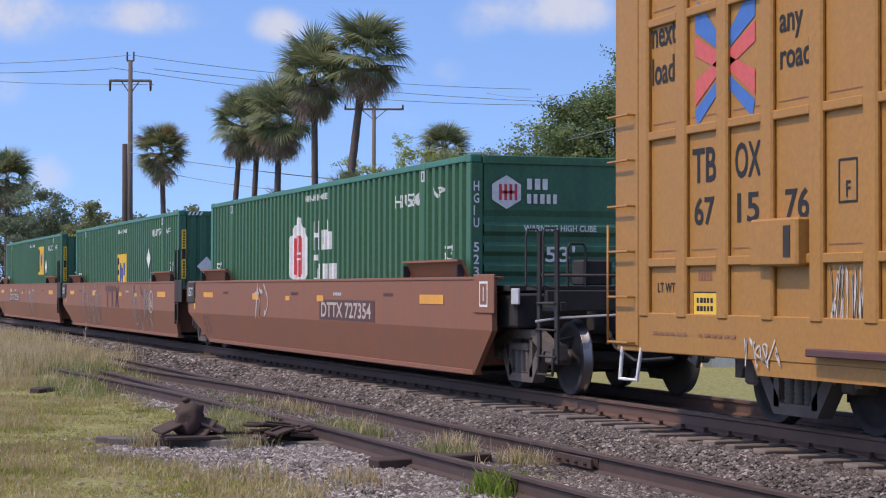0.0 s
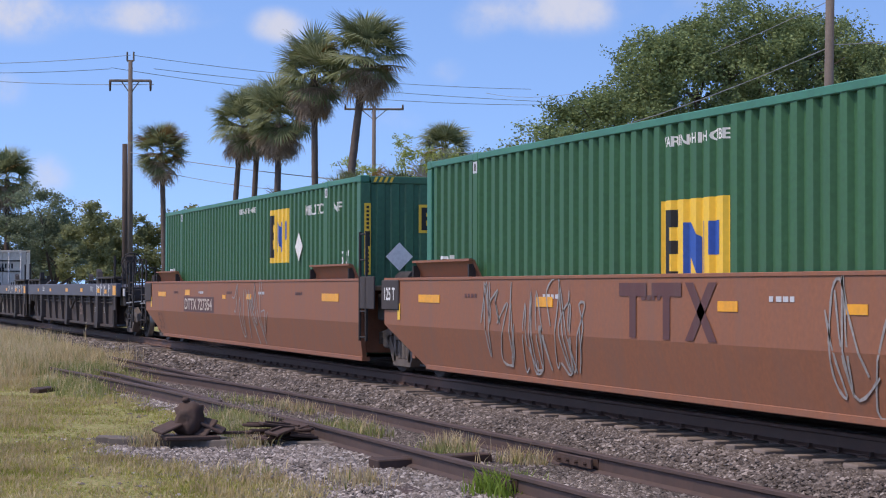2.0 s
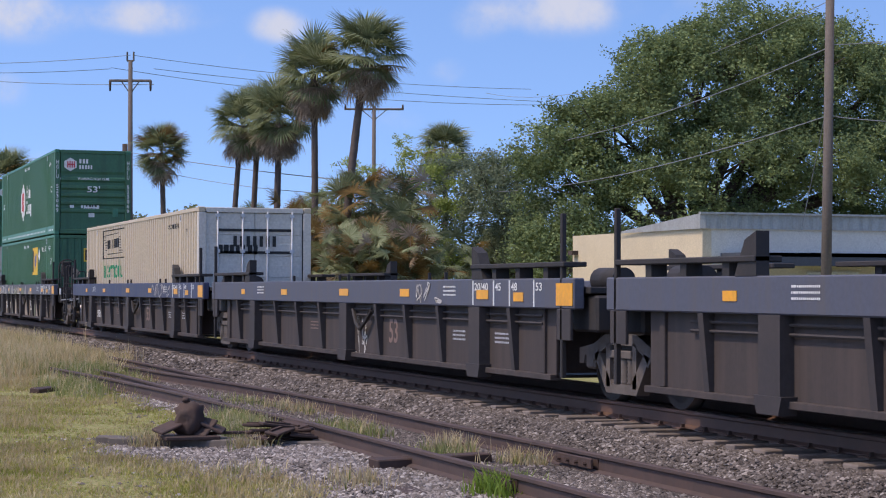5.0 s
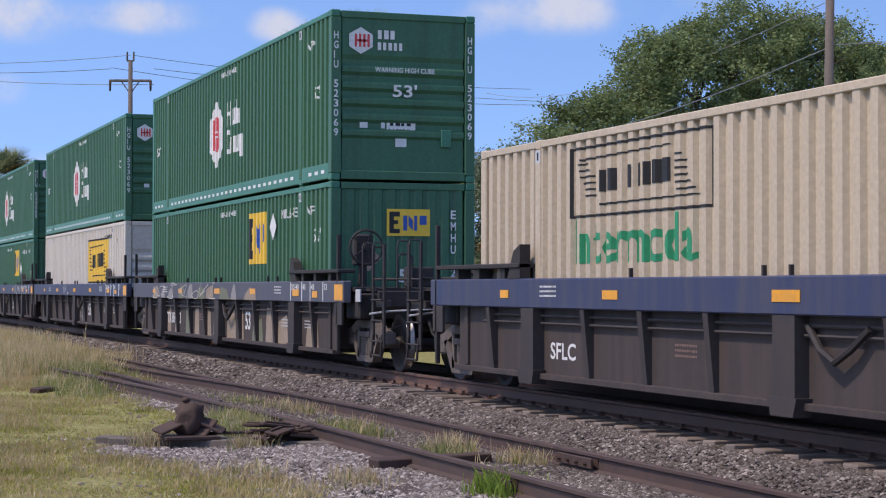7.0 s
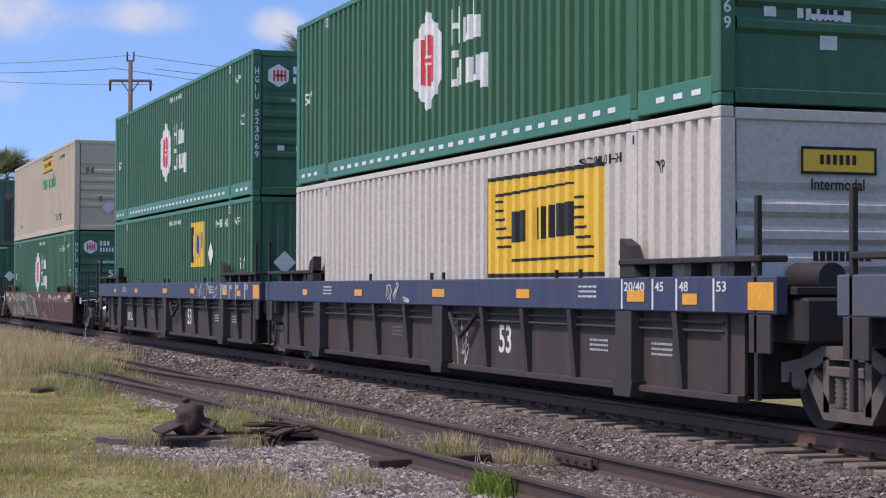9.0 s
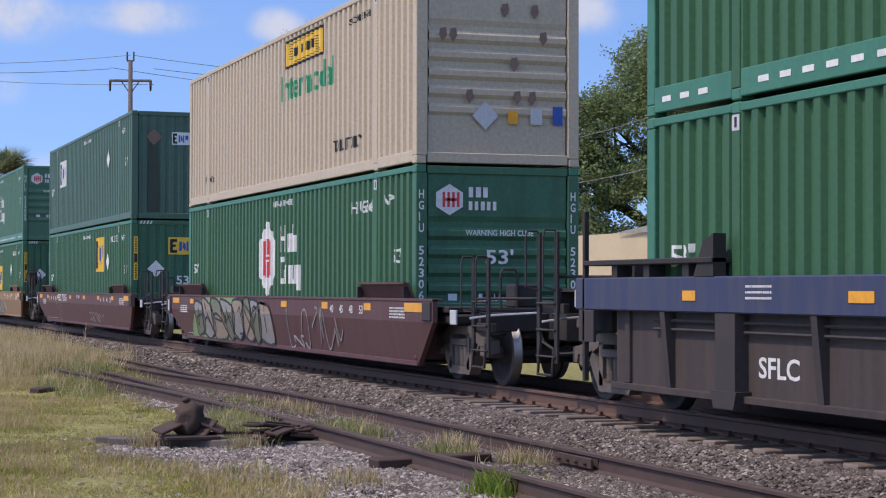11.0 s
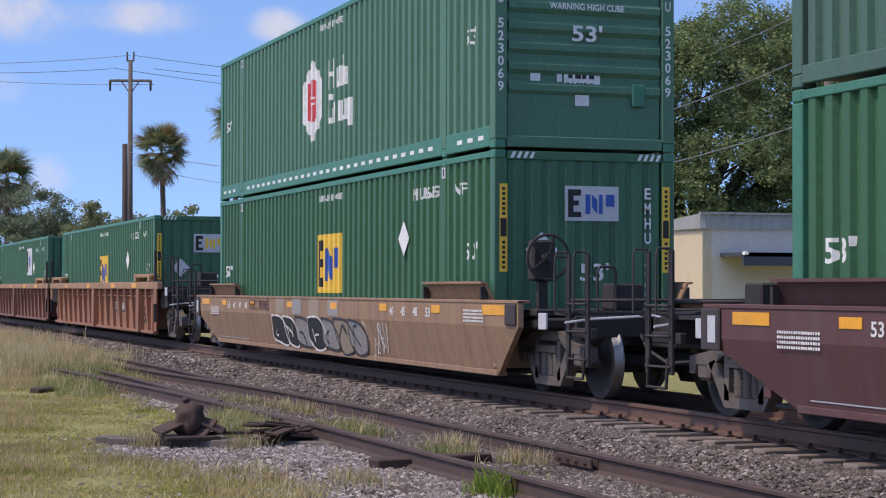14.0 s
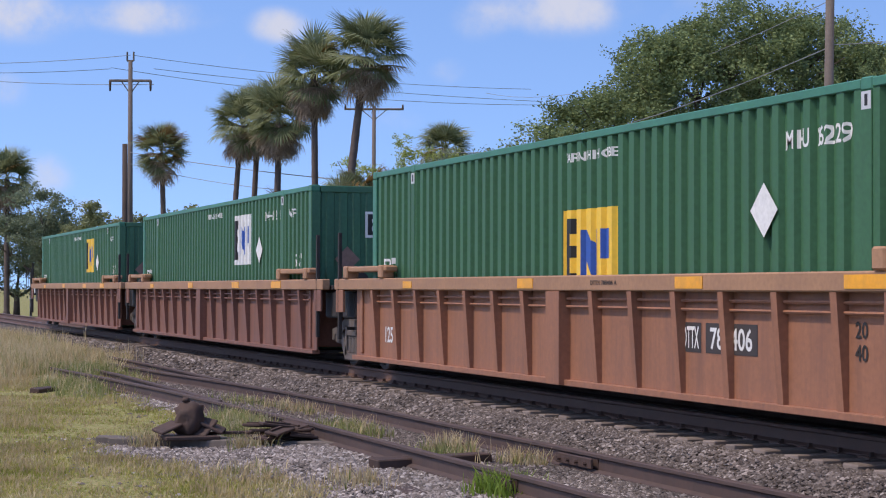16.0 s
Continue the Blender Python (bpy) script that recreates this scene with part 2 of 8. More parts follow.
# ---- mesh helpers ----
class Shape:
    """Collects boxes, prisms, rods and sheets and turns them into one mesh."""

    def __init__(self):
        self.v, self.f, self.s = [], [], []

    def add(self, verts, faces, smooth=False):
        o = len(self.v)
        self.v += [tuple(p) for p in verts]
        self.f += [tuple(i + o for i in q) for q in faces]
        self.s += [smooth] * len(faces)
        return self

    def box(self, x0, x1, y0, y1, z0, z1, c=0.0):
        if c <= 0:
            v = [(x, y, z) for x in (x0, x1) for y in (y0, y1) for z in (z0, z1)]
            return self.add(v, [(0, 1, 3, 2), (4, 6, 7, 5), (0, 4, 5, 1), (2, 3, 7, 6), (0, 2, 6, 4), (1, 5, 7, 3)])
        b = bmesh.new()
        bmesh.ops.create_cube(b, size=1.0)
        bmesh.ops.scale(b, verts=b.verts, vec=(x1 - x0, y1 - y0, z1 - z0))
        bmesh.ops.translate(b, verts=b.verts, vec=((x0 + x1) / 2, (y0 + y1) / 2, (z0 + z1) / 2))
        bmesh.ops.bevel(b, geom=b.edges[:], offset=c, segments=1, affect="EDGES")
        b.verts.ensure_lookup_table()
        self.add([p.co[:] for p in b.verts], [[p.index for p in q.verts] for q in b.faces])
        b.free()
        return self

    def prism(self, prof, a0, a1, axis="x"):
        """prof: outline in the two other axes, in order; swept along axis from a0 to a1."""
        n = len(prof)

        def put(p, a):
            return (a, p[0], p[1]) if axis == "x" else ((p[0], a, p[1]) if axis == "y" else (p[0], p[1], a))
        v = [put(p, a0) for p in prof] + [put(p, a1) for p in prof]
        f = [tuple(range(n))[::-1], tuple(range(n, 2 * n))] + [(i, (i + 1) % n, n + (i + 1) % n, n + i) for i in range(n)]
        return self.add(v, f)

    def rod(self, p0, p1, r0, r1=None, n=8, caps=True):
        p0, p1 = Vector(p0), Vector(p1)
        r1 = r0 if r1 is None else r1
        q = (p1 - p0).to_track_quat("Z", "Y")
        v, f = [], []
        for p, r in ((p0, r0), (p1, r1)):
            v += [p + q @ Vector((r * math.cos(6.2832 * i / n), r * math.sin(6.2832 * i / n), 0)) for i in range(n)]
        f += [(i, (i + 1) % n, n + (i + 1) % n, n + i) for i in range(n)]
        self.add(v, f, n > 6)
        if caps:
            o = len(self.v) - 2 * n
            self.f += [tuple(range(o, o + n))[::-1], tuple(range(o + n, o + 2 * n))]
            self.s += [False, False]
        return self

    def path(self, pts, r, n=6):
        """A round bar bent along points."""
        pts = [Vector(p) for p in pts]
        v, f = [], []
        up = None
        for i, p in enumerate(pts):
            d = (pts[min(i + 1, len(pts) - 1)] - pts[max(i - 1, 0)])
            d = d.normalized() if d.length > 1e-9 else Vector((0, 0, 1))
            if up is None:
                up = d.orthogonal().normalized()
            up = (up - d * up.dot(d))
            up = up.normalized() if up.length > 1e-6 else d.orthogonal().normalized()
            w = d.cross(up)
            v += [p + up * (r * math.cos(6.2832 * k / n)) + w * (r * math.sin(6.2832 * k / n)) for k in range(n)]
        m = len(pts)
        for i in range(m - 1):
            f += [(i * n + k, i * n + (k + 1) % n, (i + 1) * n + (k + 1) % n, (i + 1) * n + k) for k in range(n)]
        f += [tuple(range(n))[::-1], tuple(range((m - 1) * n, m * n))]
        return self.add(v, f, n > 6)

    def lathe(self, prof, centre, axis="y", n=28, smooth=True):
        """prof: (radius, along) rows, turned round axis."""
        cx, cy, cz = centre
        v, f = [], []
        for r, a in prof:
            for i in range(n):
                t = 6.2832 * i / n
                if axis == "y":
                    v.append((cx + r * math.cos(t), cy + a, cz + r * math.sin(t)))
                else:
                    v.append((cx + r * math.cos(t), cy + r * math.sin(t), cz + a))
        for k in range(len(prof) - 1):
            f += [(k * n + i, k * n + (i + 1) % n, (k + 1) * n + (i + 1) % n, (k + 1) * n + i) for i in range(n)]
        return self.add(v, f, smooth)

    def mesh(self, name, *mats):
        me = bpy.data.meshes.new(name)
        me.from_pydata(self.v, [], self.f)
        for m in mats:
            me.materials.append(m)
        me.polygons.foreach_set("use_smooth", self.s)
        b = bmesh.new()
        b.from_mesh(me)
        bmesh.ops.recalc_face_normals(b, faces=b.faces)
        b.to_mesh(me)
        b.free()
        me.update()
        return me


def part(name, shape, material, parent, label=""):
    ob = new(name, shape.mesh(name, material) if isinstance(shape, Shape) else shape)
    ob.parent = parent
    return tagged(ob, label)


def thing(name, label, category, group="", kind=""):
    return tagged(new(name), label, category, group, kind)


MOVERS = []      # (thing, how far it stands from the train's origin)
WHEELS = []      # wheelsets


WORDS = ("0 1 2 3 4 5 6 7 8 9 A E G H I M U|WARNING HIGH CUBE|VTP|53'|24,000 lbs|Intermodal|STACKLIMIT 3 HIGH|WP|TOP LIFT ONLY|DTTX 727354|125 T|53|20/40|45|48|40|SFLC|"
         "DTTX 890043|FEC 72355|LD LMT 166500|FEC 70985|DTTX|788406|DTTX 788406 A|125|20\n40|TB|OX|67|15|76|next\nload|any\nroad|F|LT WT|EMHU 27087|EMHU 2790|EMHU 6493|EMHU 64|"
         "EMHU 2773|EMHU 26089|EMHU 262329|EMHU 21|HGIU 52306|HGIU 64364")


def cut_letters():
    """All lettering as flat meshes, cut once before the place fills up."""
    words = [w for k, w in enumerate(WORDS.split("|"))]
    words = words[0].split(" ") + words[1:]
    obs = {}
    for w in words:
        cu = bpy.data.curves.new("lettering", "FONT")
        cu.body = w
        cu.resolution_u = 3
        cu.offset = 0.018
        obs[w] = new("lettering", cu)
    dg = bpy.context.evaluated_depsgraph_get()
    cut = {}
    for w, ob in obs.items():
        me = bpy.data.meshes.new_from_object(ob.evaluated_get(dg))
        cut[w] = ([v.co[:] for v in me.vertices], [tuple(p.vertices) for p in me.polygons])
        bpy.data.meshes.remove(me)
    for ob in obs.values():
        cu = ob.data
        bpy.data.objects.remove(ob)
        bpy.data.curves.remove(cu)
    return cut


CUT = cut_letters()


def text_mesh(words, width, height):
    """Flat lettering in x (to the right) and z (up), its lower left corner at the origin, fitted to width and height."""
    co, faces = CUT[words]
    lo, hi = np.min(co, 0), np.max(co, 0)
    me = bpy.data.meshes.new("lettering")
    me.from_pydata([((c[0] - lo[0]) / (hi[0] - lo[0]) * width, 0, (c[1] - lo[1]) / (hi[1] - lo[1]) * height) for c in co], [], faces)
    return me


# ---- the train: containers ----
CL, CW, CH = 16.154, 1.2955, 2.896        # length, half width, height of a 53 ft container
PITCH_C, DEEP = 0.285, 0.056              # corrugation
POSTS = (-1.98, -14.17)


def wave(x):
    """How far the corrugated sheet lies behind its outer face at x."""
    u = ((x + 0.2) / PITCH_C) % 1.0
    if u < 0.42:
        return 0.0
    if u < 0.52:
        return DEEP * (u - 0.42) / 0.10
    if u < 0.86:
        return DEEP
    return DEEP * (1.0 - u) / 0.14


def breaks(x0, x1):
    xs = {round(x0, 4), round(x1, 4)}
    k = math.floor((x0 + 0.2) / PITCH_C)
    while k * PITCH_C - 0.2 < x1:
        for u in (0.0, 0.42, 0.52, 0.86):
            x = (k + u) * PITCH_C - 0.2
            if x0 < x < x1:
                xs.add(round(x, 4))
        k += 1
    return sorted(xs)


def corrugated(x0, x1, z0, z1, y=-CW + 0.012):
    s = Shape()
    xs = breaks(x0, x1)
    v = [(x, y + wave(x), z) for x in xs for z in (z0, z1)]
    return s.add(v, [(2 * i, 2 * i + 2, 2 * i + 3, 2 * i + 1) for i in range(len(xs) - 1)])


def drape(me, x, z, y=-CW + 0.012, proud=0.004, flat=False):
    """Lays flat lettering or shapes on the near side at x, z, following the corrugation."""
    b = bmesh.new()
    b.from_mesh(me)
    bmesh.ops.translate(b, verts=b.verts, vec=(x, 0, z))
    if not flat:
        lo, hi = min(v.co.x for v in b.verts), max(v.co.x for v in b.verts)
        for c in breaks(lo, hi)[1:-1]:
            bmesh.ops.bisect_plane(b, geom=b.verts[:] + b.edges[:] + b.faces[:], plane_co=(c, 0, 0), plane_no=(1, 0, 0), dist=1e-5)
    for v in b.verts:
        v.co.y = y - proud + (0 if flat else wave(v.co.x))
    b.to_mesh(me)
    b.free()
    return me


def poly_mesh(*outlines):
    s = Shape()
    for o in outlines:
        s.add([(p[0], 0, p[1]) for p in o], [tuple(range(len(o)))])
    me = bpy.data.meshes.new("shape")
    me.from_pydata(s.v, [], s.f)
    return me


def rect(x0, x1, z0, z1):
    return [(x0, z0), (x1, z0), (x1, z1), (x0, z1)]


def paint(name, me, material, parent, label=""):
    me.materials.append(material)
    ob = part(name, me, material, parent, label)
    if name in ("stencil_line", "name_bar", "number_bar", "rating_line", "emblem_bar", "caution_bar", "warning_stripe", "sign_line", "lettering"):
        tagged(ob, kind="stuff")       # strokes too small to pick apart
    return ob


def on_end(me, y, z, x):
    """Stands flat lettering on an end wall that faces forward: its x runs across the track."""
    for v in me.vertices:
        v.co = (x, y + v.co.x, z + v.co.z)
    return me


def side_mark(c, words, x, z, w, h, material, label="", flat=False, proud=0.004):
    return paint("lettering", drape(text_mesh(words, w, h), x, z, proud=proud, flat=flat), material, c, label)


def side_shape(c, name, outlines, x, z, material, label="", flat=False, proud=0.003, y=-CW + 0.012):
    return paint(name, drape(poly_mesh(*outlines), x, z, y=y, proud=proud, flat=flat), material, c, label)


def hexagon(w, h, cut=0.27):
    return [(w / 2, 0), (w, h * cut), (w, h * (1 - cut)), (w / 2, h), (0, h * (1 - cut)), (0, h * cut)]


def emblem_blocks(w, h):
    """Three block letters as plain bars: dark, blue, blue."""
    dark = [rect(0.06 * w, 0.16 * w, 0.1 * h, 0.9 * h), rect(0.16 * w, 0.3 * w, 0.1 * h, 0.26 * h), rect(0.16 * w, 0.3 * w, 0.72 * h, 0.9 * h), rect(0.16 * w, 0.26 * w, 0.44 * h, 0.58 * h)]
    blue = [rect(0.38 * w, 0.47 * w, 0.2 * h, 0.76 * h), [(0.5 * w, 0.76 * h), (0.5 * w, 0.4 * h), (0.6 * w, 0.2 * h), (0.6 * w, 0.6 * h)], rect(0.63 * w, 0.7 * w, 0.2 * h, 0.76 * h), rect(0.76 * w, 0.92 * w, 0.42 * h, 0.76 * h)]
    return dark, blue


def bars(w, h, n, seed, tall=1.0):
    """A line of unreadable writing: n plain bars."""
    r = random.Random(seed)
    out, x = [], 0.0
    step = w / n
    for i in range(n):
        out.append(rect(x, x + step * r.uniform(0.55, 0.85), 0, h * tall))
        x += step
    return out


def scribble(parent, name, strokes, material, y, width=0.035, label=""):
    """Spray-paint lines: each stroke is a smoothed ribbon through its points (x, z) laid on a flat side at y."""
    s = Shape()
    for st in strokes:
        pts = []
        for i in range(len(st) - 1):
            p0, p1, p2, p3 = st[max(i - 1, 0)], st[i], st[i + 1], st[min(i + 2, len(st) - 1)]
            for k in range(5):
                t = k / 5
                pts.append(tuple(0.5 * (2 * p1[j] + (p2[j] - p0[j]) * t + (2 * p0[j] - 5 * p1[j] + 4 * p2[j] - p3[j]) * t * t + (3 * p1[j] - p0[j] - 3 * p2[j] + p3[j]) * t ** 3) for j in (0, 1)))
        pts.append(tuple(st[-1]))
        v = []
        for i, p in enumerate(pts):
            a, b = pts[max(i - 1, 0)], pts[min(i + 1, len(pts) - 1)]
            d = Vector((b[0] - a[0], b[1] - a[1]))
            d = d.normalized() if d.length > 0 else Vector((1, 0))
            w = width * (0.55 + 0.45 * math.sin(1.7 * i) ** 2) / 2
            v += [(p[0] - d.y * w, y(p[1]) if callable(y) else y, p[1] + d.x * w), (p[0] + d.y * w, y(p[1]) if callable(y) else y, p[1] - d.x * w)]
        s.add(v, [(2 * i, 2 * i + 1, 2 * i + 3, 2 * i + 2) for i in range(len(pts) - 1)])
    return part(name, s, material, parent, label)


def wild(seed, x0, x1, z0, z1, n):
    """Strokes of a made-up tag that reads as no word."""
    r = random.Random(seed)
    out = []
    step = (x1 - x0) / n
    for i in range(n):
        cx = x0 + step * (i + 0.5)
        out.append([(cx + r.uniform(-0.7, 0.7) * step, z0 + (z1 - z0) * r.choice((0.0, 0.1, 0.25, 0.5, 0.75, 0.9, 1.0))) for _ in range(r.randint(4, 7))])
    return out


def end_wall(c, style, x, zb, zt, m_end, m_rail):
    """The end wall that faces the camera."""
    if style == "ribs":          # stacked horizontal ribs between plain bands
        s = Shape()
        prof = [(x - 0.05, zb)]
        z = zb + 0.55
        prof.append((x - 0.05, z))
        while z < zt - 0.75:
            prof += [(x - 0.012, z + 0.05), (x - 0.012, z + 0.13), (x - 0.055, z + 0.18), (x - 0.055, z + 0.26)]
            z += 0.27
        prof += [(x - 0.03, zt - 0.62), (x - 0.03, zt)]
        v = [(px, y, pz) for px, pz in prof for y in (-CW + 0.2, CW - 0.2)]
        s.add(v, [(2 * i, 2 * i + 1, 2 * i + 3, 2 * i + 2) for i in range(len(prof) - 1)])
        part("end_wall", s, m_end, c)
    elif style == "doors":
        for y0, y1 in ((-CW + 0.16, -0.006), (0.006, CW - 0.16)):
            d = part("door", Shape().box(x - 0.09, x - 0.035, y0, y1, zb, zt, 0.008), m_end, c, "off-white steel container door")
            for i in range(5):
                zz = zb + 0.2 + i * (zt - zb - 0.5) / 4.4
                part("panel_rib", Shape().box(x - 0.034, x - 0.022, y0 + 0.1, y1 - 0.1, zz, zz + 0.28, 0.006), m_end, d)
            for yy in (y0 + 0.28, y1 - 0.28):
                part("lock_rod", Shape().rod((x - 0.008, yy, zb - 0.05), (x - 0.008, yy, zt + 0.03), 0.02), M["sign_grey"], d)
                for zz in (zb + 0.12, zb + 0.9, zb + 1.7, zt - 0.1):
                    part("rod_bracket", Shape().box(x - 0.034, x + 0.014, yy - 0.05, yy + 0.05, zz, zz + 0.08), M["sign_grey"], d)
        for y in (-CW + 0.14, CW - 0.2):
            part("door_seal", Shape().box(x - 0.06, x - 0.01, y, y + 0.03, zb, zt), M["black"], c, "black rubber door seal")
        part("door_seal", Shape().box(x - 0.06, x - 0.01, -CW + 0.14, CW - 0.14, zt, zt + 0.03), M["black"], c)
    else:                        # shallow upright ribs
        s = Shape()
        ys, y = [], -CW + 0.2
        w = (2 * CW - 0.4) / 9
        for i in range(9):
            ys += [(y, 0.045), (y + 0.3 * w, 0.045), (y + 0.4 * w, 0.02), (y + 0.9 * w, 0.02)]
            y += w
        ys.append((CW - 0.2, 0.045))
        v = [(x - d, yy, zz) for yy, d in ys for zz in (zb, zt)]
        s.add(v, [(2 * i, 2 * i + 2, 2 * i + 3, 2 * i + 1) for i in range(len(ys) - 1)])
        part("end_wall", s, m_end, c)


def container(s0, base, m_side, m_end, m_rail, end, label, dashes=False, group="53 foot containers on the train"):
    """A 53 ft steel container; its front end wall is at x = 0 and faces forward."""
    c = thing("shipping_container", label, "shipping container", group)
    top = CH
    lo = 0.30 if dashes else 0.20
    # frame
    for x in (-0.09, -CL + 0.09):
        for y in (-CW + 0.09, CW - 0.09):
            part("corner_post", Shape().box(x - 0.09, x + 0.09, y - 0.09, y + 0.09, 0.12, top - 0.12, 0.012), m_rail if y < 0 and x < -1 else m_end, c)
    for x in (-0.09, -CL + 0.09, POSTS[0], POSTS[1]):
        for z in (0.0, top - 0.12):
            for y in (-CW + 0.08, CW - 0.08):
                part("corner_casting", Shape().box(x - 0.09, x + 0.09, y - 0.083, y + 0.083, z, z + 0.12, 0.015), m_rail, c)
    for x in POSTS:
        for y in (-CW + 0.05, CW - 0.05):
            part("stacking_post", Shape().box(x - 0.08, x + 0.08, y - 0.053, y + 0.053, 0.12, top - 0.12, 0.008), m_side, c)
        part("lift_plate", Shape().box(x - 0.075, x + 0.075, -CW - 0.004, -CW + 0.02, top - 0.28, top - 0.125), M["sign_grey"], c, "pale lift guide plate with dark slot")
        part("lift_slot", Shape().box(x - 0.02, x + 0.025, -CW - 0.007, -CW + 0.015, top - 0.25, top - 0.15), M["black"], c)
    for y0, y1 in ((-CW, -CW + 0.07), (CW - 0.07, CW)):
        for x0, x1 in ((POSTS[0] + 0.09, -0.18), (POSTS[1] + 0.09, POSTS[0] - 0.09), (-CL + 0.18, POSTS[1] - 0.09)):
            part("top_rail", Shape().box(x0, x1, y0, y1, top - 0.10, top - 0.012, 0.01), m_rail, c)
            part("bottom_rail", Shape().box(x0, x1, y0, y1, 0.03, lo, 0.01), m_rail, c)
    part("front_header", Shape().box(-0.16, -0.004, -CW + 0.18, CW - 0.18, top - 0.13, top - 0.012, 0.01), m_end, c)
    part("front_sill", Shape().box(-0.16, -0.004, -CW + 0.18, CW - 0.18, 0.02, 0.17, 0.01), m_end, c)
    part("roof", Shape().box(-CL + 0.06, -0.06, -CW + 0.05, CW - 0.05, top - 0.05, top - 0.02), m_side, c)
    part("floor_pan", Shape().box(-CL + 0.06, -0.06, -CW + 0.08, CW - 0.08, 0.08, 0.14), m_side, c)
    # sheets
    for x0, x1 in ((POSTS[0] + 0.08, -0.18), (POSTS[1] + 0.08, POSTS[0] - 0.08), (-CL + 0.18, POSTS[1] - 0.08)):
        part("side_panel", corrugated(x0, x1, lo - 0.01, top - 0.09), m_side, c)
    part("side_panel", Shape().box(-CL + 0.1, -0.1, CW - 0.06, CW - 0.03, lo - 0.01, top - 0.09), m_side, c)
    part("rear_wall", Shape().box(-CL + 0.03, -CL + 0.06, -CW + 0.12, CW - 0.12, 0.1, top - 0.09), m_end, c)
    end_wall(c, end, 0.0, 0.17, top - 0.13, m_end, m_rail)
    if dashes:
        for i in range(38):
            x = -0.5 - i * 0.41
            if min(abs(x - POSTS[0]), abs(x - POSTS[1])) > 0.3:
                part("reflective_dash", Shape().box(x - 0.1, x + 0.1, -CW - 0.006, -CW - 0.002, 0.13, 0.19), M["letter"], c)
    c.matrix_basis = pose(s0, YC, base)
    MOVERS.append((c, s0, base))
    return c


LETTER, BLACK = M["letter"], M["black"]


def emblem_panel(c, x, z, w, h, ground, label):
    side_shape(c, "emblem_panel", [rect(0, w, 0, h)], x, z, ground, label)
    dark, blue = emblem_blocks(w, h)
    side_shape(c, "emblem_bar", dark, x, z, BLACK, proud=0.006)
    side_shape(c, "emblem_bar", blue, x, z, M["sign_blue"], proud=0.006)


def end_panel(c, y, z, w, h, ground, dark_only=False):
    paint("emblem_panel", on_end(poly_mesh(rect(0, w, 0, h)), y, z, -0.012), ground, c)
    dark, blue = emblem_blocks(w, h)
    paint("emblem_bar", on_end(poly_mesh(*dark), y, z, -0.008), BLACK, c)
    if not dark_only:
        paint("emblem_bar", on_end(poly_mesh(*blue), y, z, -0.008), M["sign_blue"], c)
    else:
        paint("emblem_bar", on_end(poly_mesh(*blue), y, z, -0.008), M["sign_yellow"], c)


def diamond(w):
    return [(w / 2, 0), (w, w / 2), (w / 2, w), (0, w / 2)]


def stripes(c, y, w, ylw):
    """Slanted warning stripes on the front header."""
    out = [[(i * 0.09, 0), (i * 0.09 + 0.045, 0), (i * 0.09 + 0.085, 0.085), (i * 0.09 + 0.04, 0.085)] for i in range(int(w / 0.09))]
    paint("warning_stripe", on_end(poly_mesh(*out), y, CH - 0.11, -0.001), ylw, c)


def mark_lines(c, y, z0, words, h, step):
    """Upright column of letters on the end wall."""
    for i, ch in enumerate(words):
        if ch != " ":
            paint("lettering", on_end(text_mesh(ch, h * 0.62 if ch not in "1I" else h * 0.15, h), y, z0 - i * step, 0.001 if abs(y) > 1.05 else -0.01), LETTER, c)


M["sign_stain"] = surface("brown streak stain", (0.045, 0.05, 0.038), 0.6, bump=0, dirt=(0.03, 0.085, 0.055), dirt_amount=0.6, dirt_scale=2)


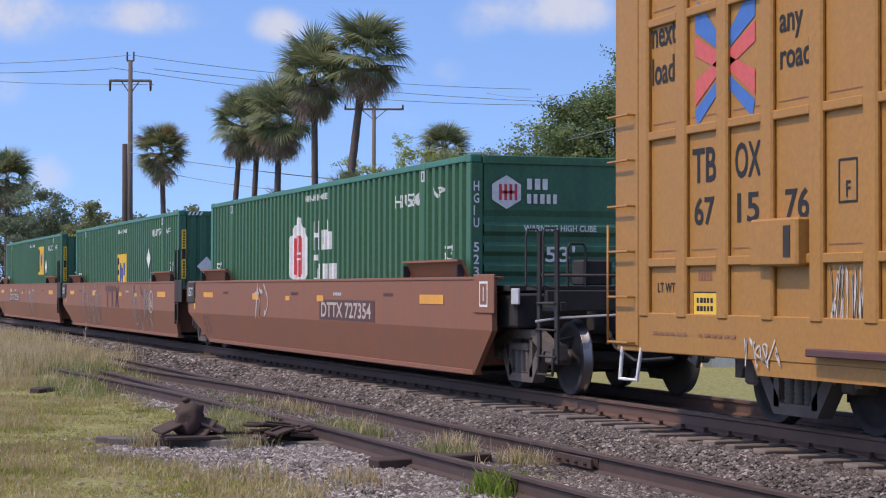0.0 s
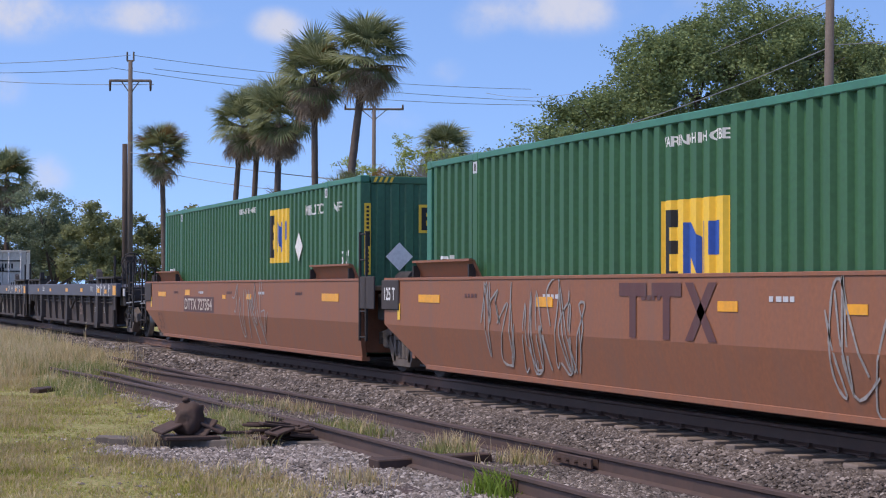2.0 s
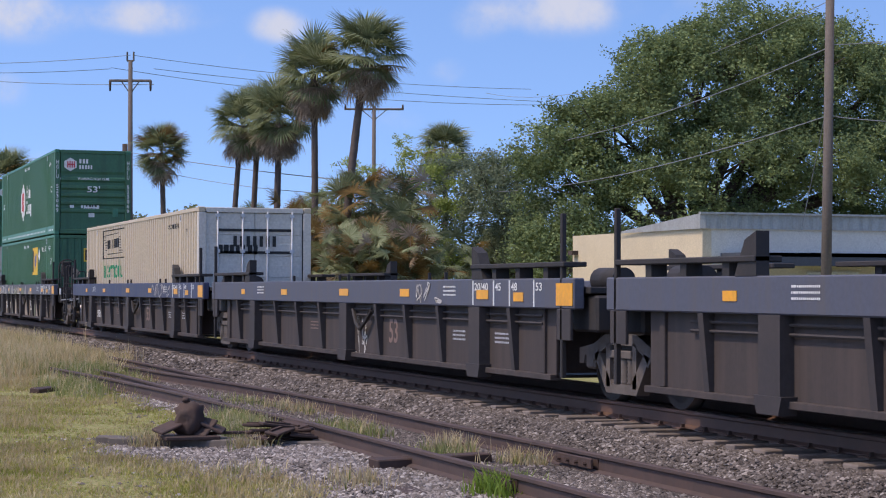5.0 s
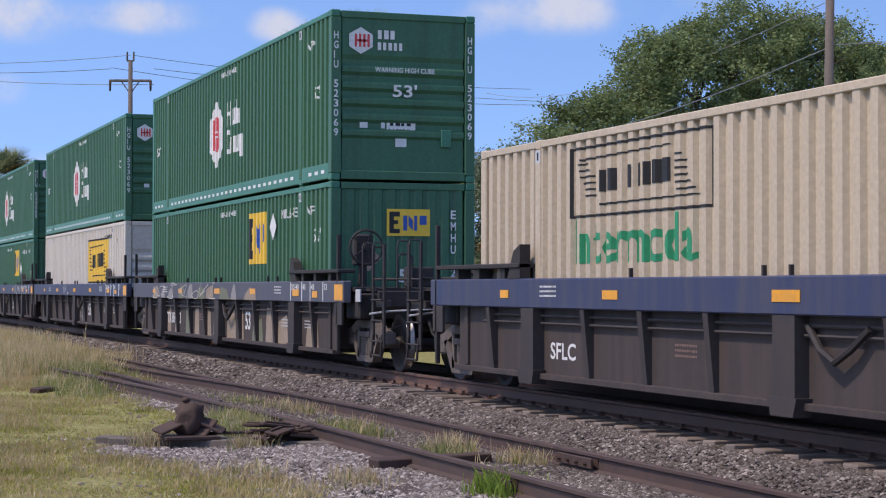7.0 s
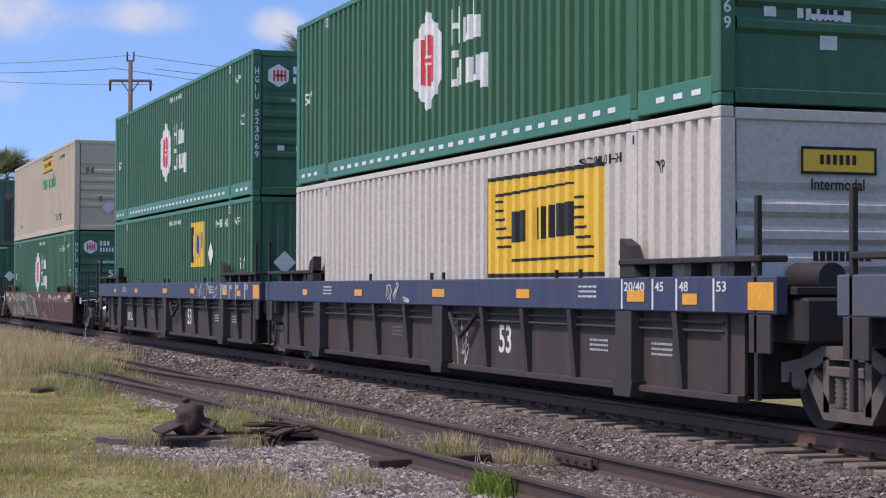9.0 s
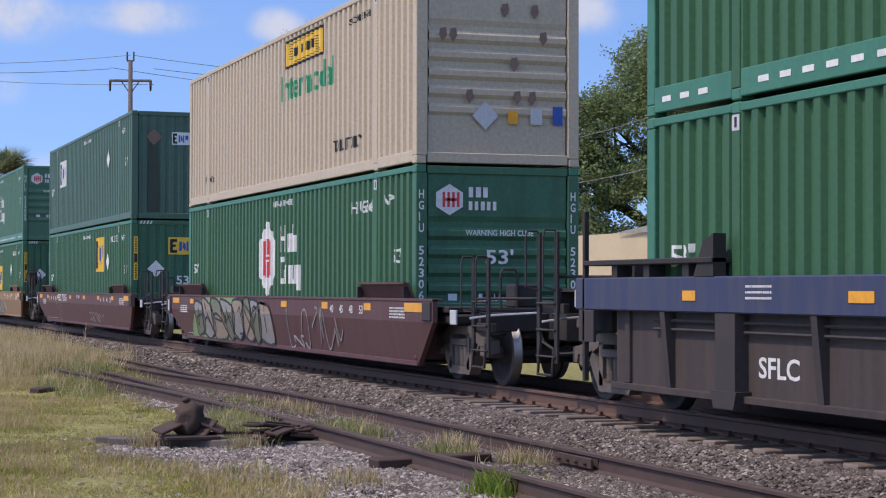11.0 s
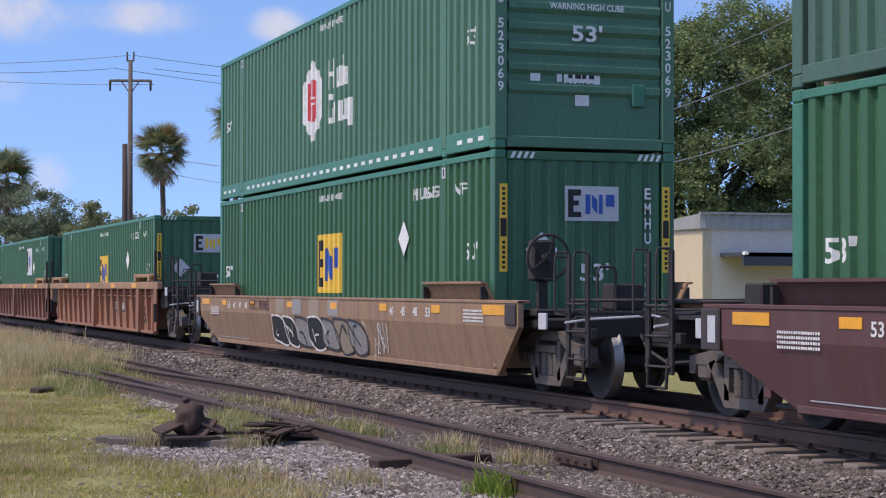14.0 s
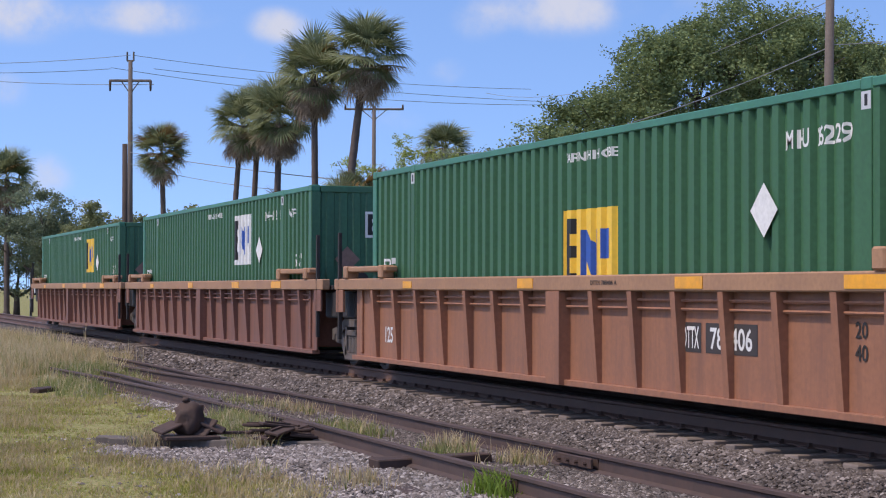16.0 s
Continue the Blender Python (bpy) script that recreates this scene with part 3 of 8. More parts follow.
def green_box(s0, base, logo_low=True, ground="sign_yellow", end_ground="sign_yellow", side_placard="letter", end_placard="letter",
              caution=True, dull=False, end_faded=False, digits="", label="", header=None, dashes=False, lift=0.0):
    g = M["green_dull"] if dull else M["green"]
    e = M["green_dull"] if dull else M["green_end"]
    c = container(s0, base, g, e, M["green_dull"] if dull else M["green_rail"], "plain",
                  label or "green corrugated 53-foot container with yellow emblem panel", dashes=dashes)
    if dull:
        emblem_panel(c, -13.6, 1.5, 1.3, 0.85, M["letter"], "small white emblem panel")
    elif logo_low:
        emblem_panel(c, -8.62, 1.0 if not dull else 1.35, 1.46, 1.0, M[ground], "yellow emblem panel with dark bars")
    else:
        emblem_panel(c, -6.0, 1.55, 1.46, 1.0, M[ground], "yellow emblem panel with dark bars")
    side_mark(c, "WARNING HIGH CUBE", -8.6, 2.56, 1.45, 0.11, LETTER)
    if digits:
        side_mark(c, digits, -3.45, 2.36, 1.15, 0.18, LETTER)
    side_mark(c, "VTP", -1.55, 2.36, 0.4, 0.16, LETTER)
    side_mark(c, "53'", -1.15, 1.46 + lift, 0.5, 0.24, LETTER)
    side_mark(c, "53'", -15.6, 1.3, 0.45, 0.24, LETTER)
    side_shape(c, "placard", [diamond(0.52)], -4.0 - 0.4 * lift, 1.56 + lift, M[side_placard], "diamond placard holder", flat=True, proud=0.02)
    # end wall
    if dull:
        end_panel(c, -0.22, 2.0, 0.48, 0.34, M[end_ground], end_faded)
        paint("placard", on_end(poly_mesh(diamond(0.44)), -0.92, 1.98, -0.006), M[end_placard], c, "rusty diamond placard holder")
        for y, w in ((-0.86, 0.3), (0.62, 0.28)):
            paint("rust_stain", on_end(poly_mesh([(0, 0), (w, 0.0), (w * 0.9, 1.9), (w * 0.15, 1.85)]), y, 0.2, -0.016), M["sign_stain"], c, "dark brown vertical stain")
    else:
        end_panel(c, -0.3, CH - 0.92, 0.78, 0.46, M[end_ground], end_faded)
        paint("placard", on_end(poly_mesh(diamond(0.46)), -0.86, 1.36, -0.006), M[end_placard], c, "diamond placard holder")
        paint("lettering", on_end(text_mesh("53'", 0.42, 0.24), -0.08, 1.18, -0.01), LETTER, c)
    mark_lines(c, 0.86, CH - 0.62, "EMHU 2622" if not dull else "MHU 45469", 0.15, 0.2)
    if caution:
        for y in (-CW + 0.07, CW - 0.18):
            paint("caution_strip", on_end(poly_mesh(rect(0, 0.11, 0, 1.15)), y, CH - 1.6, 0.001), M["sign_yellow"], c, "narrow yellow high-container caution strip")
            paint("caution_bar", on_end(poly_mesh(rect(0.012, 0.098, 0.46, 0.7)), y, CH - 1.6, 0.003), BLACK, c)
            paint("caution_bar", on_end(poly_mesh(*[rect(0.035, 0.08, 0.04 + i * 0.065, 0.08 + i * 0.065) for i in range(6)], *[rect(0.035, 0.08, 0.74 + i * 0.065, 0.78 + i * 0.065) for i in range(6)]), y, CH - 1.6, 0.003), BLACK, c)
        for y in (-CW + 0.22, CW - 0.55):
            stripes(c, y, 0.36, M[header or "letter"])
    return c


def hub_box(s0, base, upper=True, digits="", label="", faded=False):
    c = container(s0, base, M["green_faded"] if faded else M["green"], M["green_faded"] if faded else M["green_end"], M["green_rail"], "ribs",
                  label or "green corrugated 53-foot container with white hexagon emblem and ribbed end", dashes=upper)
    z = 0.72 if upper else 0.92
    side_shape(c, "emblem_hexagon", [hexagon(1.22, 1.45)], -9.56, z, LETTER, "white hexagon emblem")
    red = [rect(0.34, 0.42, 0.4, 1.06), rect(0.52, 0.58, 0.36, 0.66), rect(0.52, 0.58, 0.8, 1.1), rect(0.64, 0.7, 0.36, 0.66), rect(0.64, 0.7, 0.8, 1.1), rect(0.82, 0.9, 0.4, 1.06), rect(0.42, 0.82, 0.7, 0.76)]
    side_shape(c, "emblem_bar", red, -9.56, z, M["sign_red"], proud=0.006)
    side_shape(c, "name_bar", [rect(0, 0.14, 0, 0.5), rect(0.14, 0.3, 0.22, 0.3), rect(0.3, 0.44, 0, 0.5), rect(0.52, 0.62, 0, 0.34), rect(0.72, 0.82, 0, 0.34), rect(0.62, 0.72, 0, 0.09), rect(0.9, 1.0, 0, 0.5), rect(1.0, 1.18, 0, 0.3)], -8.0, z + 0.82, LETTER)
    side_shape(c, "name_bar", [rect(0, 0.12, 0, 0.5), rect(0.12, 0.34, 0, 0.1), rect(0.24, 0.34, 0.1, 0.26), rect(0.12, 0.34, 0.4, 0.5), rect(0.42, 0.5, 0, 0.34), rect(0.58, 0.82, 0, 0.34), rect(0.9, 0.98, 0, 0.34), rect(1.06, 1.14, 0, 0.34), rect(0.98, 1.06, 0, 0.08), rect(1.22, 1.44, -0.12, 0.34)], -8.0, z + 0.24, LETTER)
    side_mark(c, "WARNING HIGH CUBE", -8.6, 2.6, 1.45, 0.11, LETTER)
    side_mark(c, "53'", -1.15, 1.46, 0.42, 0.22, LETTER)
    side_mark(c, "53'", -15.6, 1.4, 0.42, 0.22, LETTER)
    side_mark(c, "VTP", -1.55, 2.36, 0.36, 0.15, LETTER)
    if digits:
        side_mark(c, digits, -3.3, 2.28, 1.15, 0.2, LETTER)
    # end wall
    paint("emblem_hexagon", on_end(poly_mesh(hexagon(0.42, 0.46)), -0.98, CH - 0.74, -0.012), LETTER, c, "white hexagon emblem")
    paint("emblem_bar", on_end(poly_mesh(*[rect(0.1 + i * 0.075, 0.14 + i * 0.075, 0.12, 0.34) for i in range(4)], rect(0.14, 0.33, 0.21, 0.25)), -0.98, CH - 0.74, -0.008), M["sign_red"], c)
    paint("name_bar", on_end(poly_mesh(*bars(0.34, 0.15, 3, 3)), -0.47, CH - 0.47, -0.012), LETTER, c)
    paint("name_bar", on_end(poly_mesh(*bars(0.48, 0.13, 5, 4)), -0.47, CH - 0.66, -0.012), LETTER, c)
    paint("lettering", on_end(text_mesh("WARNING HIGH CUBE", 1.08, 0.085), -0.52, 1.86, -0.008), LETTER, c)
    paint("lettering", on_end(text_mesh("53'", 0.44, 0.22), -0.2, 1.44, -0.008), LETTER, c)
    mark_lines(c, -CW + 0.045, CH - 0.5, "HGIU 523069", 0.13, 0.165)
    mark_lines(c, CW - 0.135, CH - 0.5, "HGIU 523069", 0.13, 0.165)
    paint("rating_plate", on_end(poly_mesh(rect(0, 0.52, 0, 0.3), rect(0.16, 0.36, -0.15, 0)), -0.3, 0.74, -0.04), LETTER, c, "white load rating plate")
    paint("lettering", on_end(text_mesh("24,000 lbs", 0.46, 0.1), -0.27, 0.8, -0.037), BLACK, c)
    paint("rating_line", on_end(poly_mesh(*bars(0.4, 0.05, 4, 8)), -0.24, 0.95, -0.037), BLACK, c)
    paint("small_label", on_end(poly_mesh(rect(0, 0.14, 0, 0.1)), -0.78, 0.9, -0.04), LETTER, c)
    paint("small_label", on_end(poly_mesh(rect(0, 0.07, 0, 0.11)), -0.4, 0.9, -0.04), LETTER, c)
    part("document_box", Shape().box(-0.05, 0.0, 0.68, 0.86, 0.6, 0.9, 0.01), M["green_rail"], c)
    return c


def winged_box(c, x, z, w, h, ground, ink):
    """A framed sign with a winged scroll drawn in thin bars."""
    if ground is not None:
        side_shape(c, "sign_panel", [rect(0, w, 0, h)], x, z, ground, "framed sign panel")
    t = 0.03 if ground is None else 0.05
    side_shape(c, "sign_frame", [rect(0, w, 0, t), rect(0, w, h - t, h), rect(0, t, t, h - t), rect(w - t, w, t, h - t)], x, z, ink, proud=0.006)
    lines = [[(0.08 * w, 0.80 * h), (0.74 * w, 0.84 * h), (0.74 * w, 0.86 * h), (0.08 * w, 0.83 * h)], [(0.24 * w, 0.15 * h), (0.92 * w, 0.17 * h), (0.92 * w, 0.19 * h), (0.24 * w, 0.18 * h)]]
    for i in range(6):
        f = i / 6
        lines.append(rect((0.07 + 0.04 * f) * w, (0.15 + 0.08 * f) * w, (0.74 - 0.09 * i) * h, (0.765 - 0.09 * i) * h))
        lines.append(rect((0.76 + 0.04 * f) * w, (0.82 + 0.1 * f) * w, (0.70 - 0.09 * i) * h, (0.725 - 0.09 * i) * h))
    side_shape(c, "sign_line", lines, x, z, ink, proud=0.007)
    side_shape(c, "name_bar", [rect((0.24 + 0.065 * i) * w, (0.285 + 0.065 * i) * w, (0.34 + 0.005 * i) * h, (0.64 + 0.006 * i) * h) for i in range(8) if i != 2], x, z, ink, proud=0.008)


def pale_box(s0, base, mat, end, label, sign):
    c = container(s0, base, mat, M["white"] if end == "doors" else mat, mat, end, label, dashes=False)
    if sign == "line":
        winged_box(c, -13.2, 1.9, 3.5, 0.82, None, BLACK)
        side_mark(c, "Intermodal", -13.1, 1.36, 3.2, 0.52, M["sign_green"])
        for y, z in ((0.0, 0.0),):
            paint("name_bar", on_end(poly_mesh(rect(0, 1.7, 0, 0.06), rect(0, 1.7, 0.5, 0.56), *bars(0.95, 0.2, 7, 6)), -0.85, 1.85, -0.004), BLACK, c)
            paint("name_bar", on_end(poly_mesh(*[rect(0.35 + i * 0.15, 0.43 + i * 0.15, 0.16, 0.4) for i in range(7)]), -0.85, 1.85, -0.002), BLACK, c)
    elif sign == "high":
        winged_box(c, -7.6, 2.2, 2.6, 0.52, M["sign_yellow"], BLACK)
        side_mark(c, "Intermodal", -7.9, 1.62, 3.5, 0.48, M["sign_green"])
        side_mark(c, "TOP LIFT ONLY", -4.4, 0.45, 1.6, 0.2, BLACK)
        side_mark(c, "TOP LIFT ONLY", -14.6, 0.45, 0.9, 0.14, BLACK)
    else:
        winged_box(c, -6.5, 1.22, 3.72, 1.3, M["sign_yellow"], BLACK)
        paint("sign_panel", on_end(poly_mesh(rect(0, 0.88, 0, 0.28)), -0.38, CH - 0.66, -0.012), M["sign_yellow"], c, "small yellow sign")
        paint("sign_frame", on_end(poly_mesh(rect(0, 0.88, 0, 0.03), rect(0, 0.88, 0.25, 0.28), rect(0, 0.03, 0.03, 0.25), rect(0.85, 0.88, 0.03, 0.25), *[rect(0.22 + i * 0.075, 0.265 + i * 0.075, 0.1, 0.2) for i in range(6)]), -0.38, CH - 0.66, -0.009), BLACK, c)
        paint("lettering", on_end(text_mesh("Intermodal", 0.62, 0.12), -0.26, CH - 0.82, -0.012), BLACK, c)
        paint("number_bar", on_end(poly_mesh(*bars(0.68, 0.1, 9, 5)), -0.24, 1.36, -0.006), BLACK, c)
        paint("placard_frame", on_end(poly_mesh(diamond(0.5)), -0.95, 0.95, -0.005), M["sign_grey"], c)
    side_mark(c, "STACKLIMIT 3 HIGH", -3.5, 2.48, 1.15, 0.11, BLACK)
    if sign != "high":
        side_mark(c, "WP", -1.5, 2.3, 0.26, 0.14, BLACK)
    else:
        r = random.Random(5)
        for i in range(9):
            y, z = r.uniform(-1.0, 0.9), r.choice((0.55, 1.0, 1.5, 1.9, 2.3))
            paint("rust_stain", on_end(poly_mesh([(0, 0), (0.06, -0.1), (0.13, 0.0), (0.11, 0.12), (0.02, 0.1)]), y, z, -0.005), M["sign_rust"], c, "rust stain")
        paint("placard", on_end(poly_mesh(diamond(0.42)), -0.42, 0.52, -0.004), M["sign_grey"], c)
        for i, k in enumerate(("reflector", "sign_grey", "sign_blue")):
            paint("label_plate", on_end(poly_mesh(rect(0, 0.16 + 0.03 * (i == 1), 0, 0.2 + 0.04 * i)), 0.15 + i * 0.36, 0.62, -0.004), M[k], c)
    return c


# ---- the train: wagons ----
YS = -1.5               # near face of a well wagon's side
WHEEL_R = 0.457


def wheelset(parent, x):
    ws = new("wheelset")
    ws.parent = parent
    ws.matrix_basis = pose(x, 0, WHEEL_R)
    for sgn in (-1, 1):
        # flange, tread and dished plate, turned round the axle
        prof = [(0.0, 0.80), (0.11, 0.80), (0.12, 0.735), (0.30, 0.72), (0.375, 0.77), (0.385, 0.795), (0.452, 0.795)]
        part("wheel", Shape().lathe([(r, sgn * a) for r, a in prof], (0, 0, 0), n=36), M["grime"], ws, "grimy steel wheel")
        part("wheel_tread", Shape().lathe([(0.452, sgn * 0.795), (0.457, sgn * 0.79), (0.46, sgn * 0.72), (0.485, sgn * 0.70), (0.487, sgn * 0.68), (0.45, sgn * 0.665), (0.0, sgn * 0.69)], (0, 0, 0), n=36), M["tread"], ws, "polished wheel tread and flange")
        part("axle_cap", Shape().lathe([(0.085, sgn * 0.8), (0.085, sgn * 1.03), (0.07, sgn * 1.05), (0.0, sgn * 1.05)], (0, 0, 0), n=12), M["truck"], ws)
    part("axle", Shape().rod((0, -0.8, 0), (0, 0.8, 0), 0.08, n=12), M["grime"], ws)
    # four bolts show that the axle turns
    for i in range(3):
        a = 2.094 * i
        for sgn in (-1, 1):
            part("cap_bolt", Shape().rod((0.05 * math.cos(a), sgn * 1.05, 0.05 * math.sin(a)), (0.05 * math.cos(a), sgn * 1.068, 0.05 * math.sin(a)), 0.012, n=6), M["truck"], ws)
    WHEELS.append((ws, x))
    return ws


def truck(car, x):
    t = new("truck")
    t.parent = car
    t.matrix_basis = pose(x, 0, 0)
    W2 = 0.89
    for sgn in (-1, 1):
        ya, yb = sgn * 0.93, sgn * 1.09
        y0, y1 = min(ya, yb), max(ya, yb)
        s = Shape()
        # cast frame: top chord, sloping struts, bottom chord, pedestal jaws
        s.prism([(-1.16, 0.44), (-1.16, 0.62), (-0.75, 0.68), (-0.42, 0.80), (0.42, 0.80), (0.75, 0.68), (1.16, 0.62), (1.16, 0.44), (1.04, 0.44), (1.0, 0.54), (0.78, 0.54), (0.70, 0.44),
                 (0.62, 0.56), (0.34, 0.68), (-0.34, 0.68), (-0.62, 0.56), (-0.70, 0.44), (-0.78, 0.54), (-1.0, 0.54), (-1.04, 0.44)], y0, y1, "y")
        s.prism([(-0.74, 0.56), (-0.60, 0.60), (-0.26, 0.24), (0.26, 0.24), (0.60, 0.60), (0.74, 0.56), (0.40, 0.13), (-0.40, 0.13)], y0, y1, "y")
        s.box(-0.40, -0.30, y0, y1, 0.2, 0.7).box(0.30, 0.40, y0, y1, 0.2, 0.7)
        part("side_frame", s, M["truck"], t, "dusty cast-steel side frame")
        for i in range(3):
            xs = -0.18 + 0.18 * i
            prof = []
            for k in range(13):
                prof.append((0.075 if k % 2 else 0.058, 0.24 + k * 0.024))
            part("spring", Shape().lathe(prof, (xs, sgn * 1.02, 0), axis="z", n=10), M["truck"], t)
        part("spring_plate", Shape().box(-0.30, 0.30, y0 - 0.02, y1 + 0.02, 0.53, 0.62, 0.01), M["truck"], t)
        for xx in (-W2, W2):
            part("bearing_box", Shape().box(xx - 0.12, xx + 0.12, y0 + 0.01, y1 + 0.02, 0.38, 0.57, 0.03), M["truck"], t)
    part("bolster", Shape().box(-0.2, 0.2, -1.0, 1.0, 0.55, 0.74, 0.02), M["grime"], t)
    for xx in (-0.45, 0.45):
        part("brake_beam", Shape().box(xx - 0.05, xx + 0.05, -0.72, 0.72, 0.3, 0.4), M["grime"], t)
        for sgn in (-1, 1):
            part("brake_shoe", Shape().box(xx + (0.0 if xx > 0 else -0.1), xx + (0.1 if xx > 0 else 0.0), sgn * 0.75 - 0.06, sgn * 0.75 + 0.06, 0.28, 0.5), M["grime"], t)
    for xx in (-W2, W2):
        wheelset(t, xx)
    return t


def coupler(car, x0, x1):
    """Draft gear and knuckle from the wagon's end (x0) to the coupling line (x1)."""
    d = 1 if x1 > x0 else -1
    part("draft_sill", Shape().box(min(x0 - d * 1.2, x0 + d * 0.6), max(x0 - d * 1.2, x0 + d * 0.6), -0.25, 0.25, 0.62, 1.0, 0.02), M["grime"], car)
    part("coupler", Shape().box(min(x0, x1), max(x0, x1), -0.09, 0.09, 0.78, 0.95, 0.03).box(min(x1 - d * 0.3, x1 + d * 0.03), max(x1 - d * 0.3, x1 + d * 0.03), -0.18, 0.14, 0.72, 1.0, 0.05), M["truck"], car)
    part("air_hose", Shape().path([(x0, -0.4, 0.8), (x0 + d * 0.25, -0.42, 0.6), (x0 + d * 0.55, -0.3, 0.45), (x1, -0.1, 0.5)], 0.025), M["black"], car, "black rubber air hose")


def rung_ladder(car, x, y, z0, z1, w, mat, along="x", n=4):
    s = Shape()
    a, b = ((x - w / 2, y), (x + w / 2, y)) if along == "x" else ((x, y - w / 2), (x, y + w / 2))
    part("ladder_rail", Shape().box(a[0] - 0.02, a[0] + 0.02, a[1] - 0.02, a[1] + 0.02, z0, z1, 0.005), mat, car)
    part("ladder_rail", Shape().box(b[0] - 0.02, b[0] + 0.02, b[1] - 0.02, b[1] + 0.02, z0, z1, 0.005), mat, car)
    for i in range(n):
        z = z0 + 0.06 + i * (z1 - z0 - 0.1) / max(1, n - 1)
        part("rung", Shape().rod((*a, z), (*b, z), 0.013), mat, car)


def hand_rail(car, x, y, z0, z1, w, mat, along="y"):
    """Inverted-U grab rail."""
    a, b = ((x, y), (x, y + w)) if along == "y" else ((x, y), (x + w, y))
    c = 0.06
    m0 = ((a[0] + (b[0] - a[0]) * 0.15), (a[1] + (b[1] - a[1]) * 0.15))
    m1 = ((a[0] + (b[0] - a[0]) * 0.85), (a[1] + (b[1] - a[1]) * 0.85))
    part("hand_rail", Shape().path([(*a, z0), (*a, z1 - c), (*m0, z1), (*m1, z1), (*b, z1 - c), (*b, z0)], 0.018), mat, car)


def brake_wheel(car, x, y, z):
    s = Shape()
    n = 24
    ring = [(x, y + 0.28 * math.cos(6.2832 * i / n), z + 0.28 * math.sin(6.2832 * i / n)) for i in range(n + 1)]
    s.path(ring, 0.02)
    for i in range(5):
        a = 6.2832 * i / 5
        s.rod((x, y, z), (x, y + 0.28 * math.cos(a), z + 0.28 * math.sin(a)), 0.015, n=6)
    s.rod((x - 0.18, y, z), (x + 0.05, y, z), 0.05)
    part("brake_wheel", s, M["grime"], car, "black hand-brake wheel")
    part("brake_housing", Shape().box(x - 0.3, x - 0.12, y - 0.16, y + 0.16, z - 0.3, z + 0.22, 0.03), M["grime"], car)
    part("brake_stand", Shape().box(x - 0.26, x - 0.16, y - 0.06, y + 0.06, 1.0, z - 0.28), M["grime"], car)


